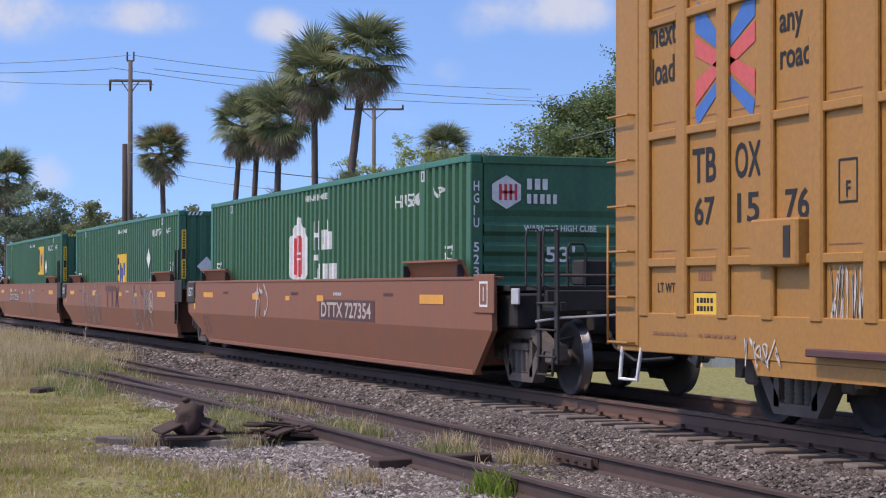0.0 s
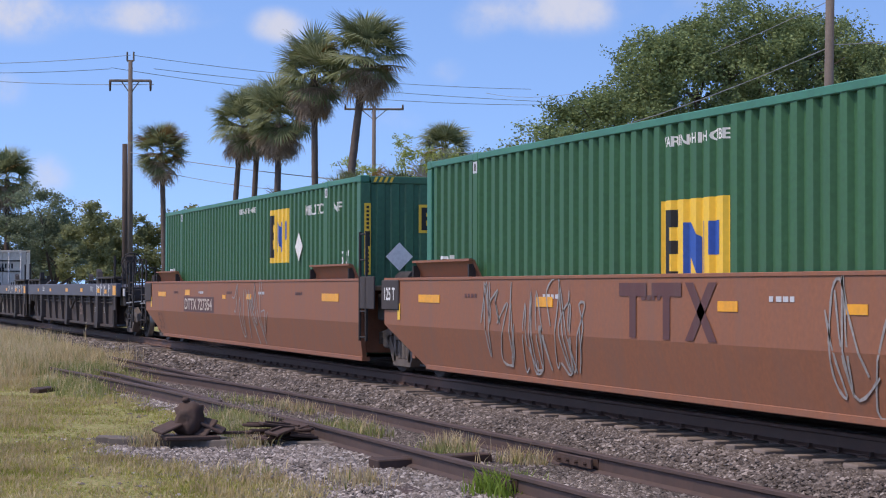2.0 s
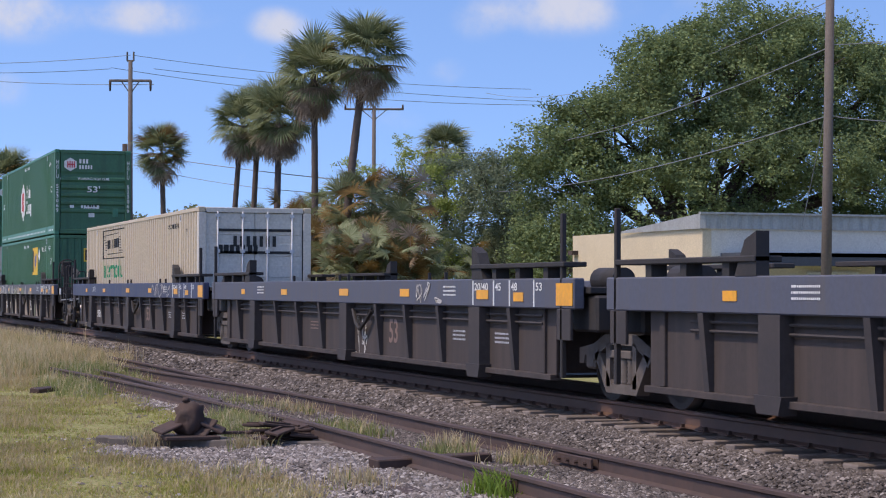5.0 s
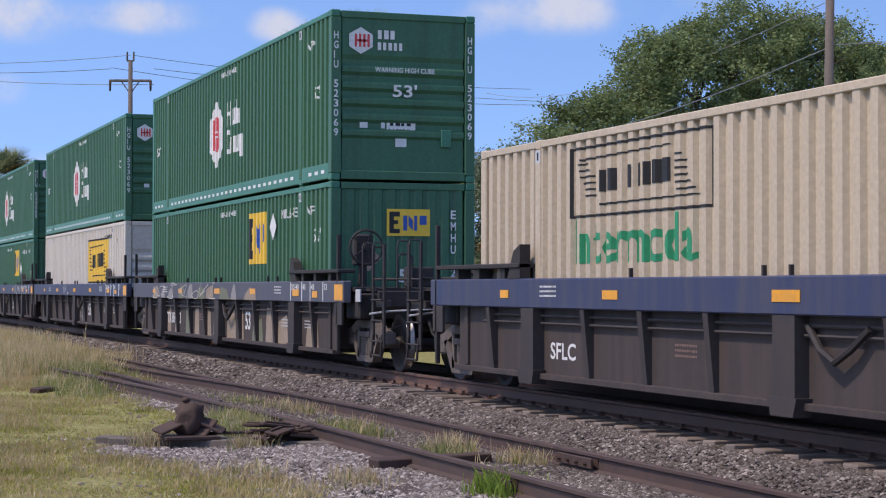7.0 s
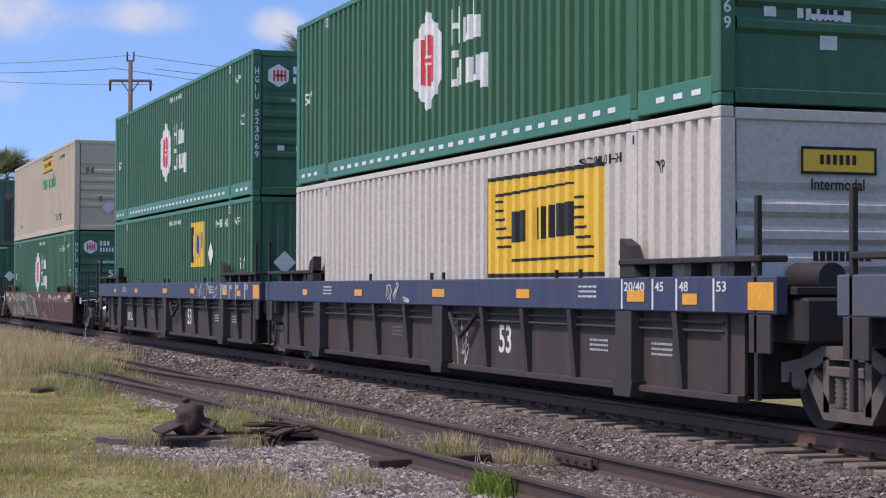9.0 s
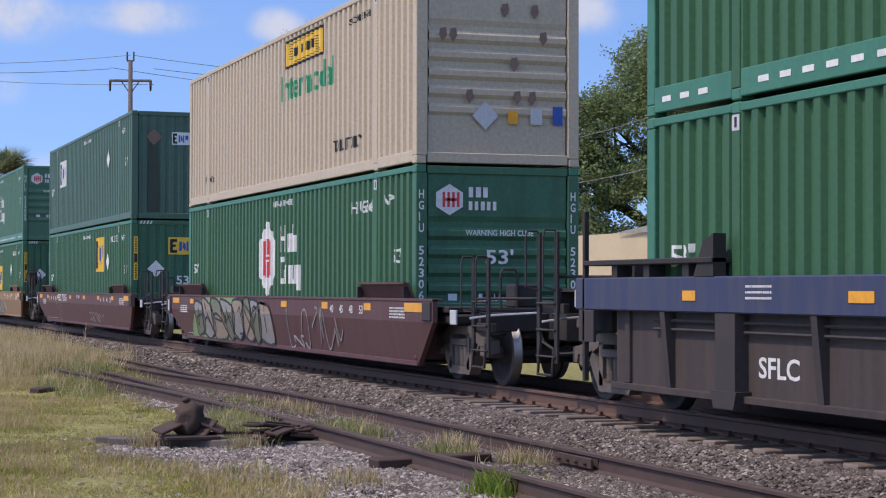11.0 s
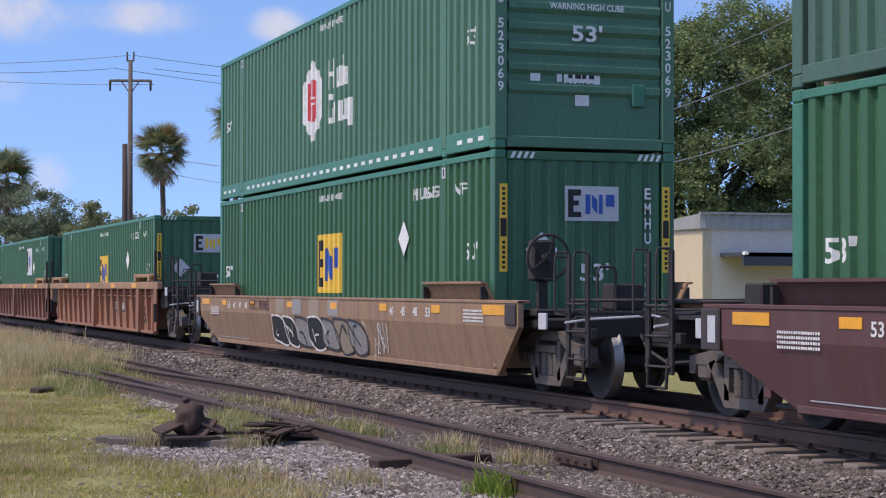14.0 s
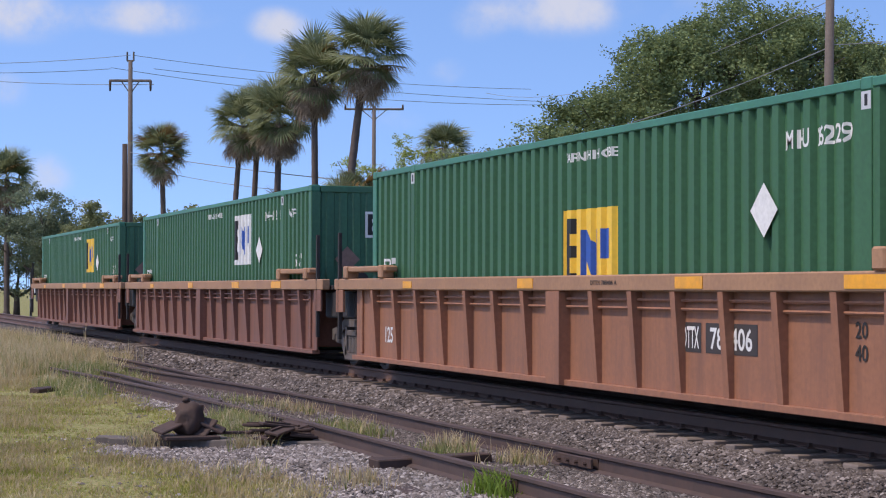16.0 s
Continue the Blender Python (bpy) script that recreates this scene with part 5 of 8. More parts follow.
def maroon_singles():
    b, lo = 0.84, 0.22
    for i, (s0, mat, lab) in enumerate(((-212.9, "maroon", "maroon single well wagon with green and silver graffiti"), (-236.55, "maroon", "maroon smooth-sided single well wagon"), (-260.3, "tan", "faded tan single well wagon with black and silver graffiti"))):
        car = smooth_well(s0, M[mat], lab, 1.16, b, lo, "coupler", "coupler", wheel_rear=False, wheel_front=i == 2, slant=(True, True))
        y = side_y(b, lo, 0.008)
        strips(car, YS, [(0.1, 0.98, 0.85, 0.13), (-1.9, 0.98, 0.36, 0.11), (-4.3, 0.98, 0.36, 0.11), (-7.0, 0.98, 0.4, 0.11), (-9.8, 0.98, 0.36, 0.1), (-12.6, 0.98, 0.36, 0.1), (-15.0, 0.98, 0.36, 0.1), (-16.9, 0.98, 0.7, 0.12)])
        part("end_panel", Shape().box(-CL - 1.36, -CL - 0.98, -1.53, -1.50, 0.72, 1.13, 0.012), M["post"], car)
        part("end_panel", Shape().box(0.95, 1.3, -1.53, -1.5, 0.86, 1.13, 0.012), M["post"], car)
        flat_shape(car, "white_panel", [rect(0, 0.16, 0, 0.26)], -CL - 1.2, 0.8, M["sign_grey"], -1.536)
        for k in range(4):
            flat_shape(car, "stencil_line", bars(0.75, 0.026, 18, k), -CL + 0.1, 0.78 + k * 0.045, LETTER, -1.508)
            flat_shape(car, "stencil_line", bars(0.75, 0.026, 18, k + 9), -0.6, 0.88 + k * 0.045, LETTER, -1.508)
        for k, w in enumerate(("53", "48", "45", "40")):
            flat_words(car, w, -CL + 1.65 + 0.5 * k, 0.92, 0.2, 0.13, LETTER, -1.508)
            flat_words(car, w, -2.15 - 0.55 * k, 0.92, 0.2, 0.13, LETTER, -1.508)
        flat_shape(car, "stencil_line", [rect(0, 2.6, 0, 0.012)], -CL + 0.5, 0.32, M["sign_grey"], y)
        if i == 1:
            flat_words(car, "FEC 72355", -12.3, 0.9, 1.9, 0.22, LETTER, -1.508)
            flat_words(car, "FEC 72355", -8.3, 1.0, 0.62, 0.1, LETTER, -1.508)
            flat_words(car, "LD LMT 166500", -6.4, 0.7, 1.0, 0.1, LETTER, -1.47)
            scribble(car, "graffiti", wild(51, -13.0, -11.6, 0.3, 0.95, 3) + wild(52, -6.0, -3.2, 0.35, 0.6, 5), M["graffiti_silver"], side_y(b, lo, 0.009), 0.03, "thin silver spray-paint tag")
        elif i == 0:
            # one sweeping piece over the rear half: muted silver and olive letters with dark outlines
            flat_shape(car, "graffiti_block", [[(-15.2, 0.3), (-14.6, 0.95), (-13.4, 1.12), (-10.6, 1.13), (-9.6, 0.84), (-14.4, 0.84)], [(-14.4, 0.84), (-9.6, 0.84), (-10.0, 0.5), (-11.5, 0.26), (-15.2, 0.26)]], 0, 0, M["graffiti_lime"], side_y(b, lo, 0.008), "lime graffiti ground")
            r = random.Random(9)
            x = -14.5
            for k in range(8):
                w = r.uniform(0.7, 1.15)
                hi = [(x, 0.84), (x + w * r.uniform(-0.1, 0.25), r.uniform(1.02, 1.14)), (x + w * r.uniform(0.5, 0.8), r.uniform(0.98, 1.14)), (x + w, 0.84)]
                low = [(x, 0.84), (x + w, 0.84), (x + w * r.uniform(0.7, 1.1), r.uniform(0.3, 0.5)), (x + w * r.uniform(0.2, 0.5), r.uniform(0.24, 0.36)), (x + w * r.uniform(-0.2, 0.1), r.uniform(0.35, 0.6))]
                flat_shape(car, "graffiti_block", [hi], 0, 0, M[("graffiti_silver", "graffiti_tan", "graffiti_olive")[k % 3]], side_y(b, lo, 0.012), "muted graffiti letter")
                flat_shape(car, "graffiti_block", [low], 0, 0, M[("graffiti_olive", "graffiti_silver", "graffiti_tan")[k % 3]], side_y(b, lo, 0.012), "muted graffiti letter")
                line = [hi[0], hi[1], hi[2], hi[3], low[2], low[3], low[4], hi[0]]
                scribble(car, "graffiti", [line, [(x + w * r.uniform(0.1, 0.9), r.uniform(0.35, 1.05)) for _ in range(5)]], M["graffiti_black"], side_y(b, lo, 0.016), 0.06, "black graffiti outline")
                x += w * 0.86
            scribble(car, "graffiti", wild(53, -6.9, -3.0, 0.3, 1.0, 7), M["graffiti_silver"], side_y(b, lo, 0.012), 0.05, "faded silver graffiti")
        else:
            flat_words(car, "FEC 70985", -12.6, 0.9, 1.5, 0.2, M["maroon"], -1.508)
            for k in range(4):
                flat_shape(car, "graffiti_block", [rect(0, 0.62, 0, 0.27)], -10.6 + k * 1.15, 0.86, M["graffiti_silver"] if k % 2 else M["graffiti_tan"], -1.507, "pale spray-paint block")
            r = random.Random(19)
            x = -11.0
            for k in range(7):
                w = r.uniform(0.75, 1.1)
                fat = [(x + r.uniform(0, 0.15), 0.82), (x + w * 0.8, r.uniform(0.76, 0.83)), (x + w * 1.15, r.uniform(0.45, 0.6)), (x + w, r.uniform(0.26, 0.34)), (x + w * 0.4, r.uniform(0.24, 0.34)), (x + r.uniform(-0.05, 0.15), r.uniform(0.4, 0.55))]
                dark = k in (0, 1, 3)
                flat_shape(car, "graffiti_block", [fat], 0, 0, M["graffiti_black"] if dark else M["graffiti_tan" if k % 2 else "graffiti_silver"], side_y(b, lo, 0.010 + 0.001 * k), "bulging graffiti letter")
                scribble(car, "graffiti", [fat + [fat[0]], [(x + w * r.uniform(0.2, 0.8), r.uniform(0.35, 0.75)) for _ in range(4)]], M["graffiti_white"] if dark else M["graffiti_black"], side_y(b, lo, 0.02), 0.045, "graffiti outline")
                x += w * 0.9
            scribble(car, "graffiti", wild(54, -5.4, -4.0, 0.3, 0.8, 6), M["graffiti_white"], side_y(b, lo, 0.012), 0.035, "white spray-paint tag")
        finish_wagon(car, s0, "coupler", "coupler")


def ribbed_set():
    for i, s0 in enumerate((-283.87, -303.65, -323.4)):
        front, rear = ("coupler", "truck") if i == 0 else (("joint", "truck") if i == 1 else ("joint", "coupler"))
        car = post_well(s0, M["chord"], M["ochre"] if i == 0 else M["ochre_dirty"], M["ochre"] if i == 0 else M["ochre_dirty"], "rusty orange-brown well wagon with closely spaced side posts", 1.47, 1.29, 0.2, RIB_POSTS, (7, 14) if i == 0 else (7,), front, rear, guides="hinge")
        strips(car, YS, [(-9.5, 1.32, 0.5, 0.12), (-5.2, 1.32, 0.6, 0.12), (-2.0, 1.32, 0.7, 0.12), (-14.0, 1.32, 0.4, 0.1)])
        if i == 0:
            flat_shape(car, "number_patch", [rect(0, 0.45, 0, 0.3), rect(0.55, 1.6, 0, 0.3)], -5.35, 0.68, M["post"], -1.364)
            flat_words(car, "DTTX", -5.3, 0.72, 0.36, 0.22, LETTER, -1.367)
            flat_words(car, "788406", -4.7, 0.72, 0.85, 0.22, LETTER, -1.367)
            flat_words(car, "DTTX 788406 A", -7.3, 1.36, 0.7, 0.05, M["grime"], -1.506)
            flat_words(car, "125", -15.25, 0.5, 0.36, 0.24, LETTER, -1.367)
            flat_words(car, "20\n40", -2.05, 0.7, 0.2, 0.34, M["grime"], -1.367)
            flat_words(car, "53", -1.0, 0.45, 0.5, 0.4, M["grime"], -1.367)
        finish_wagon(car, s0, front, rear)


def boxcar():
    s0 = -18.36
    car = thing("boxcar", "tall yellow ribbed-side boxcar with black lettering and tags", "boxcar")
    Lb, hw, zb, zt = 19.0, 1.6, 0.72, 5.1
    m = M["yellow"]
    part("body", Shape().box(0.05, Lb, -hw + 0.09, hw - 0.09, zb, zt, 0.02), m, car)
    part("roof", Shape().prism([(-hw, zt), (-hw, zt + 0.05), (0, zt + 0.16), (hw, zt + 0.05), (hw, zt)], 0.0, Lb, "x"), M["sign_grey"], car)
    for sgn in (-1, 1):
        def Y(a, b):
            return (min(sgn * a, sgn * b), max(sgn * a, sgn * b))
        part("corner_post", Shape().box(0.0, 0.55, *Y(hw - 0.1, hw - 0.03), zb, zt, 0.01), m, car)
        part("side_sill", Shape().box(0.0, Lb, *Y(hw - 0.1, hw - 0.05), zb - 0.06, zb + 0.35, 0.01), m, car)
        # deeper sill between the trucks
        part("fish_belly", Shape().prism([(2.9, zb), (3.05, zb - 0.2), (Lb - 3.05, zb - 0.2), (Lb - 2.9, zb)], *Y(hw - 0.1, hw - 0.06), "y"), m, car)
        for i in range(20):
            x = 0.55 + 0.863 * i
            part("side_rib", Shape().box(x, x + 0.22, *Y(hw - 0.095, hw - 0.035), zb + 0.3, zt - 0.02, 0.02), m, car)
            for z in (1.54, 2.85, 4.02):
                if i < 19:
                    part("side_band", Shape().box(x + 0.22, x + 0.863, *Y(hw - 0.095, hw - 0.045), z, z + 0.09, 0.01), m, car)
                    if sgn < 0:
                        part("panel_seam", Shape().box(x + 0.26, x + 0.84, *Y(hw - 0.089, hw - 0.085), z + 0.16, z + 0.17), M["ochre"], car)
    part("end_rib", Shape().box(-0.03, 0.05, -hw + 0.2, hw - 0.2, zb + 0.3, zt - 0.2, 0.02), m, car)
    for k in range(6):
        z = 0.75 + 0.48 * k
        part("grab_iron", Shape().path([(-0.02, -hw + 0.04, z), (-0.02, -hw - 0.05, z), (0.48, -hw - 0.05, z), (0.48, -hw + 0.04, z)], 0.014), m, car)
    part("ladder_rail", Shape().rod((-0.02, -hw - 0.05, 0.72), (-0.02, -hw - 0.05, 2.0), 0.014), m, car)
    part("stirrup", Shape().path([(0.12, -hw + 0.06, 0.7), (0.14, -hw + 0.02, 0.36), (0.56, -hw + 0.02, 0.36), (0.58, -hw + 0.06, 0.7)], 0.022), M["letter"], car)
    part("hatch_box", Shape().box(3.1, 3.95, -hw - 0.05, -hw + 0.1, 1.52, 1.95, 0.02), m, car)
    part("hatch_slot", Shape().box(3.72, 3.84, -hw - 0.056, -hw, 1.6, 1.88), M["grime"], car)
    part("door_track", Shape().box(4.1, 12.0, -hw - 0.06, -hw + 0.1, 0.73, 0.8, 0.01), M["maroon"], car)
    part("underframe", Shape().box(0.3, Lb - 0.3, -0.35, 0.35, 0.62, 0.95), M["grime"], car)
    part("underframe", Shape().box(1.2, Lb - 1.2, -1.2, 1.2, 0.74, 0.86), M["grime"], car)
    y = -hw + 0.085
    flat_words(car, "TB", 1.70, 2.36, 0.5, 0.34, BLACK, y)
    flat_words(car, "OX", 2.58, 2.36, 0.5, 0.34, BLACK, y)
    for x, w in ((1.74, "67"), (2.62, "15"), (3.52, "76")):
        flat_words(car, w, x, 1.94, 0.42, 0.28, BLACK, y)
    flat_words(car, "next\nload", 0.79, 3.42, 0.56, 0.62, BLACK, y)
    flat_words(car, "any\nroad", 3.42, 3.3, 0.55, 0.5, BLACK, y)
    # two crossed arrows, red and blue bars
    for x, fl in ((1.76, 1), (2.47, -1)):
        w = 0.5
        def fx(u):
            return u * w if fl > 0 else w - u * w
        flat_shape(car, "arrow_bar", [[(fx(0), 1.0), (fx(0.12), 1.16), (fx(1), 0.78), (fx(1), 0.62), (fx(0), 0.86)], [(fx(0), 0.08), (fx(0.1), -0.08), (fx(1), 0.22), (fx(1), 0.36)]], x, 3.0, M["arrow_blue"], y - 0.002, "blue arrow bar")
        flat_shape(car, "arrow_bar", [[(fx(0), 0.82), (fx(1), 0.6), (fx(1), 0.44), (fx(0), 0.62)], [(fx(0), 0.36), (fx(1), 0.54), (fx(1), 0.4), (fx(0), 0.12)]], x, 3.0, M["arrow_red"], y - 0.003, "red arrow bar")
    flat_shape(car, "plate_mark", [rect(0, 0.3, 0, 0.02), rect(0, 0.3, 0.36, 0.38), rect(0, 0.02, 0.02, 0.36), rect(0.28, 0.3, 0.02, 0.36)], 4.42, 2.05, BLACK, y)
    flat_words(car, "F", 4.54, 2.1, 0.07, 0.14, BLACK, y)
    flat_words(car, "LT WT", 0.92, 1.28, 0.4, 0.1, BLACK, y)
    flat_shape(car, "notice_panel", [rect(0, 0.52, 0, 0.24)], 1.72, 1.05, BLACK, y, "small yellow notice with black border")
    flat_shape(car, "notice_panel", [rect(0.015, 0.505, 0.015, 0.225)], 1.72, 1.05, M["sign_yellow"], y - 0.003)
    for k in range(2):
        flat_shape(car, "stencil_line", bars(0.36, 0.05, 5, k), 1.8, 1.1 + 0.08 * k, BLACK, y - 0.005)
        flat_shape(car, "stencil_line", bars(0.8, 0.03, 6, k), 0.9 + k, 0.85, M["ochre"], -hw + 0.042)
    flat_shape(car, "number_bar", bars(0.3, 0.1, 5, 3), 1.82, 1.4, M["ochre"], y)
    scribble(car, "graffiti", wild(61, 4.28, 4.84, 0.98, 1.5, 9), M["graffiti_white"], y - 0.003, 0.018, "white spray-paint tag")
    scribble(car, "graffiti", wild(62, 2.85, 3.5, 0.6, 0.86, 6), M["graffiti_white"], -hw + 0.04, 0.025, "white spray-paint tag")
    truck(car, 2.95)
    truck(car, Lb - 2.95)
    coupler(car, 0.0, -1.15)
    finish_wagon(car, s0, "", "")


boxcar()
brown_set()
blue_set((-86.15, -106.1, -126.05), (1, 1, 0))
pale_box(-126.05, LOW, M["cream"], "doors", "cream corrugated container with framed sign, closed rear doors", "line")
blue_set((-149.4, -169.5, -189.0), (1, 0, 0), True)
green_box(-149.4, LOW, False, digits="EMHU 6493", caution=False, end_placard="graffiti_tan", lift=0.42)
hub_box(-149.4, UP)
pale_box(-169.5, LOW, M["white"], "ribs", "off-white ribbed container with large yellow sign", "yellow")
hub_box(-169.5, UP)
green_box(-189.0, LOW, False, digits="EMHU 64", caution=False)
hub_box(-189.0, UP)
maroon_singles()
hub_box(-212.9, LOW, upper=False, digits="HGIU 64364")
pale_box(-212.9, UP, M["cream"], "ribs", "cream ribbed container with rust stains on its end", "high")
green_box(-236.55, LOW, False, digits="EMHU 2773")
green_box(-236.55, UP, False, dull=True, caution=False, end_placard="sign_rust", end_ground="letter", label="dull dark green container with small white end panel")
green_box(-260.3, LOW, True, digits="EMHU 26089", end_ground="sign_grey")
hub_box(-260.3, UP, label="sun-faded green corrugated container with white hexagon emblem and ribbed end", faded=True)
ribbed_set()
green_box(-283.87, LOW, True, digits="EMHU 262329", end_faded=True, end_ground="sign_grey", end_placard="sign_grey")
green_box(-303.65, LOW, False, ground="letter", digits="EMHU 21", caution=False, end_placard="sign_rust", end_ground="letter")
green_box(-323.4, LOW, False, caution=False, end_placard="sign_rust")


# ---- ground and tracks ----
def ground_height(x, y):
    """Level lawn, a low bed under the siding, the raised ballast bed of the main line, lower land beyond."""
    d = abs(y - YC)
    main = -0.245 - max(0.0, d - 1.75) * 0.42
    far = -0.62 if y > YC else -0.50
    z = max(main, far)
    if y < YC:
        e = abs(y - 6.5)
        z = max(z, -0.45 - max(0.0, e - 1.6) * 0.2)
    return z


def gravel_cover(x, y):
    """1 on stones, 0 on grass: the ballast, the siding's bed and a bare patch by the old switch."""
    w = 0.55 * noise.noise((x * 0.55, y * 0.55, 7)) + 0.3 * noise.noise((x * 1.7, y * 1.7, 2))
    if x > -22.6:
        edge = 3.2 + max(0.0, x + 20.5) * 0.16
    else:
        edge = min(7.5, 5.2 + max(0.0, -30.0 - x) * 0.16)
    k = (y + w - edge) / 0.5
    f = (13.0 - y) / 0.4
    return max(0.0, min(1.0, k, f))


def build_ground():
    xs = sorted(set([-3000, -1500, -800, -500, -350, -250, -200] + list(np.arange(-160, -60, 4.0)) + list(np.arange(-60, 0, 0.5)) + [4, 10, 20, 40, 80, 200, 600, 1500, 3000]))
    ys = sorted(set([-3000, -1200, -500, -200, -80, -40, -20, -10, -6, -3] + [round(v, 2) for v in np.arange(-2, 14.5, 0.25)] + [16, 18, 20, 24, 28, 34, 40, 60, 100, 200, 500, 1200, 3000]))
    v, f = [], []
    for x in xs:
        for y in ys:
            z = ground_height(x, y)
            if -60 < x < 0 and -2 < y < 14:
                z += 0.03 * noise.noise((x * 0.9, y * 0.9, 0)) + 0.012 * noise.noise((x * 4, y * 4, 3))
            v.append((x, y, z))
    n = len(ys)
    for i in range(len(xs) - 1):
        for j in range(n - 1):
            f.append((i * n + j, (i + 1) * n + j, (i + 1) * n + j + 1, i * n + j + 1))
    s = Shape().add(v, f, True)
    me = s.mesh("ground", GROUND)
    at = me.attributes.new("gravel", "FLOAT", "POINT")
    at.data.foreach_set("value", [gravel_cover(p.co.x, p.co.y) for p in me.vertices])
    g = new("ground", me)
    tagged(g, "grass and gravel ground beside the railway", "ground", kind="structure")


def ground_material():
    m = bpy.data.materials.new("grass, soil and gravel")
    m.use_nodes = True
    nt = m.node_tree
    N, L = nt.nodes.new, nt.links.new
    b = nt.nodes["Principled BSDF"]
    co = N("ShaderNodeTexCoord")
    sep = N("ShaderNodeSeparateXYZ")
    L(co.outputs["Object"], sep.inputs[0])
    warp = N("ShaderNodeTexNoise"); warp.inputs["Scale"].default_value, warp.inputs["Detail"].default_value = 0.45, 5
    L(co.outputs["Object"], warp.inputs["Vector"])
    fine = N("ShaderNodeTexNoise"); fine.inputs["Scale"].default_value, fine.inputs["Detail"].default_value = 14.0, 6
    L(co.outputs["Object"], fine.inputs["Vector"])
    vor = N("ShaderNodeTexVoronoi"); vor.inputs["Scale"].default_value = 19.0
    L(co.outputs["Object"], vor.inputs["Vector"])

    def ramp(src, rows):
        r = N("ShaderNodeValToRGB")
        L(src, r.inputs[0])
        e = r.color_ramp.elements
        while len(e) < len(rows):
            e.new(0.5)
        for k, (p, c) in zip(e, rows):
            k.position, k.color = p, (*c, 1)
        return r.outputs[0]

    def mix(fac, a, bb):
        k = N("ShaderNodeMix"); k.data_type = "RGBA"
        L(fac, k.inputs["Factor"]); L(a, k.inputs["A"]); L(bb, k.inputs["B"])
        return k.outputs["Result"]
    grass = ramp(fine.outputs["Fac"], ((0.3, (0.15, 0.155, 0.046)), (0.5, (0.25, 0.24, 0.085)), (0.72, (0.38, 0.325, 0.18))))
    stone = ramp(vor.outputs["Color"], ((0.1, (0.04, 0.032, 0.027)), (0.5, (0.085, 0.07, 0.06)), (0.9, (0.16, 0.136, 0.12))))
    att = N("ShaderNodeAttribute")
    att.attribute_name = "gravel"
    m1 = N("ShaderNodeMath"); m1.operation = "MULTIPLY_ADD"
    L(fine.outputs["Fac"], m1.inputs[0]); m1.inputs[1].default_value = 0.9
    L(att.outputs["Fac"], m1.inputs[2])
    mm = N("ShaderNodeMapRange"); L(m1.outputs[0], mm.inputs["Value"])
    mm.inputs["From Min"].default_value, mm.inputs["From Max"].default_value = 0.85, 1.05
    L(mix(mm.outputs[0], grass, stone), b.inputs["Base Color"])
    b.inputs["Roughness"].default_value = 0.95
    b.inputs["Specular IOR Level"].default_value = 0.2
    bp = N("ShaderNodeBump"); bp.inputs["Strength"].default_value, bp.inputs["Distance"].default_value = 0.6, 0.03
    L(vor.outputs["Distance"], bp.inputs["Height"]); L(bp.outputs[0], b.inputs["Normal"])
    return m


GROUND = ground_material()
build_ground()

RAIL_PROF = [(-0.075, 0.0), (0.075, 0.0), (0.075, 0.014), (0.012, 0.035), (0.010, 0.135), (0.036, 0.15), (0.036, 0.178), (0.028, 0.186), (-0.028, 0.186), (-0.036, 0.178), (-0.036, 0.15), (-0.010, 0.135), (-0.012, 0.035), (-0.075, 0.014)]


def rail(pts, label, head=True, parent=None, name="rail"):
    """A rail along (x, y, top z) points."""
    r = parent or thing(name, label, "rail", "rails", kind="structure")
    n = len(RAIL_PROF)
    v, f = [], []
    for i, p in enumerate(pts):
        a, b = pts[max(0, i - 1)], pts[min(len(pts) - 1, i + 1)]
        d = Vector((b[0] - a[0], b[1] - a[1], 0)).normalized()
        q = Vector((-d.y, d.x, 0))
        for u, w in RAIL_PROF:
            v.append((p[0] + q.x * u, p[1] + q.y * u, p[2] - 0.186 + w))
    for i in range(len(pts) - 1):
        f += [(i * n + k, i * n + (k + 1) % n, (i + 1) * n + (k + 1) % n, (i + 1) * n + k) for k in range(n)]
    f += [tuple(range(n))[::-1], tuple(range((len(pts) - 1) * n, len(pts) * n))]
    part("rail_bar", Shape().add(v, f), M["rail"] if head else M["rail_old"], r)
    if head:
        v = []
        for i, p in enumerate(pts):
            for u in (-0.024, 0.024):
                v.append((p[0], p[1] + u, p[2] + 0.0015))
        part("rail_head", Shape().add(v, [(2 * i, 2 * i + 1, 2 * i + 3, 2 * i + 2) for i in range(len(pts) - 1)]), M["rail_top"], r, "bright worn running surface")
    return r


for y in (YC - 0.753, YC + 0.753):
    rail([(x, y, 0.0) for x in (-400, -60, -30, -10, 40)], "rusty main-line rail with a worn bright head")
SZ = -0.25
rail([(-39.53, 6.47, SZ), (-34.65, 6.72, SZ), (-30.93, 7.05, SZ), (-27.89, 7.24, SZ), (-23.52, 7.33, SZ), (-20.7, 7.32, SZ), (-17.3, 7.33, SZ), (-4, 7.33, SZ)], "rusty brown siding rail", head=False)
rail([(-37.64, 5.02, SZ), (-33.01, 5.35, SZ), (-28.47, 5.61, SZ), (-25.00, 5.70, SZ), (-22.43, 5.82, SZ), (-20.98, 5.85, SZ), (-18, 5.85, SZ), (-15.2, 5.87, SZ), (-4, 5.9, SZ)], "rusty brown siding rail", head=False)
rail([(-43.50, 7.12, SZ), (-37.15, 7.20, SZ), (-31.52, 7.14, SZ)], "rusty switch blade lying beside the siding rail", head=False)
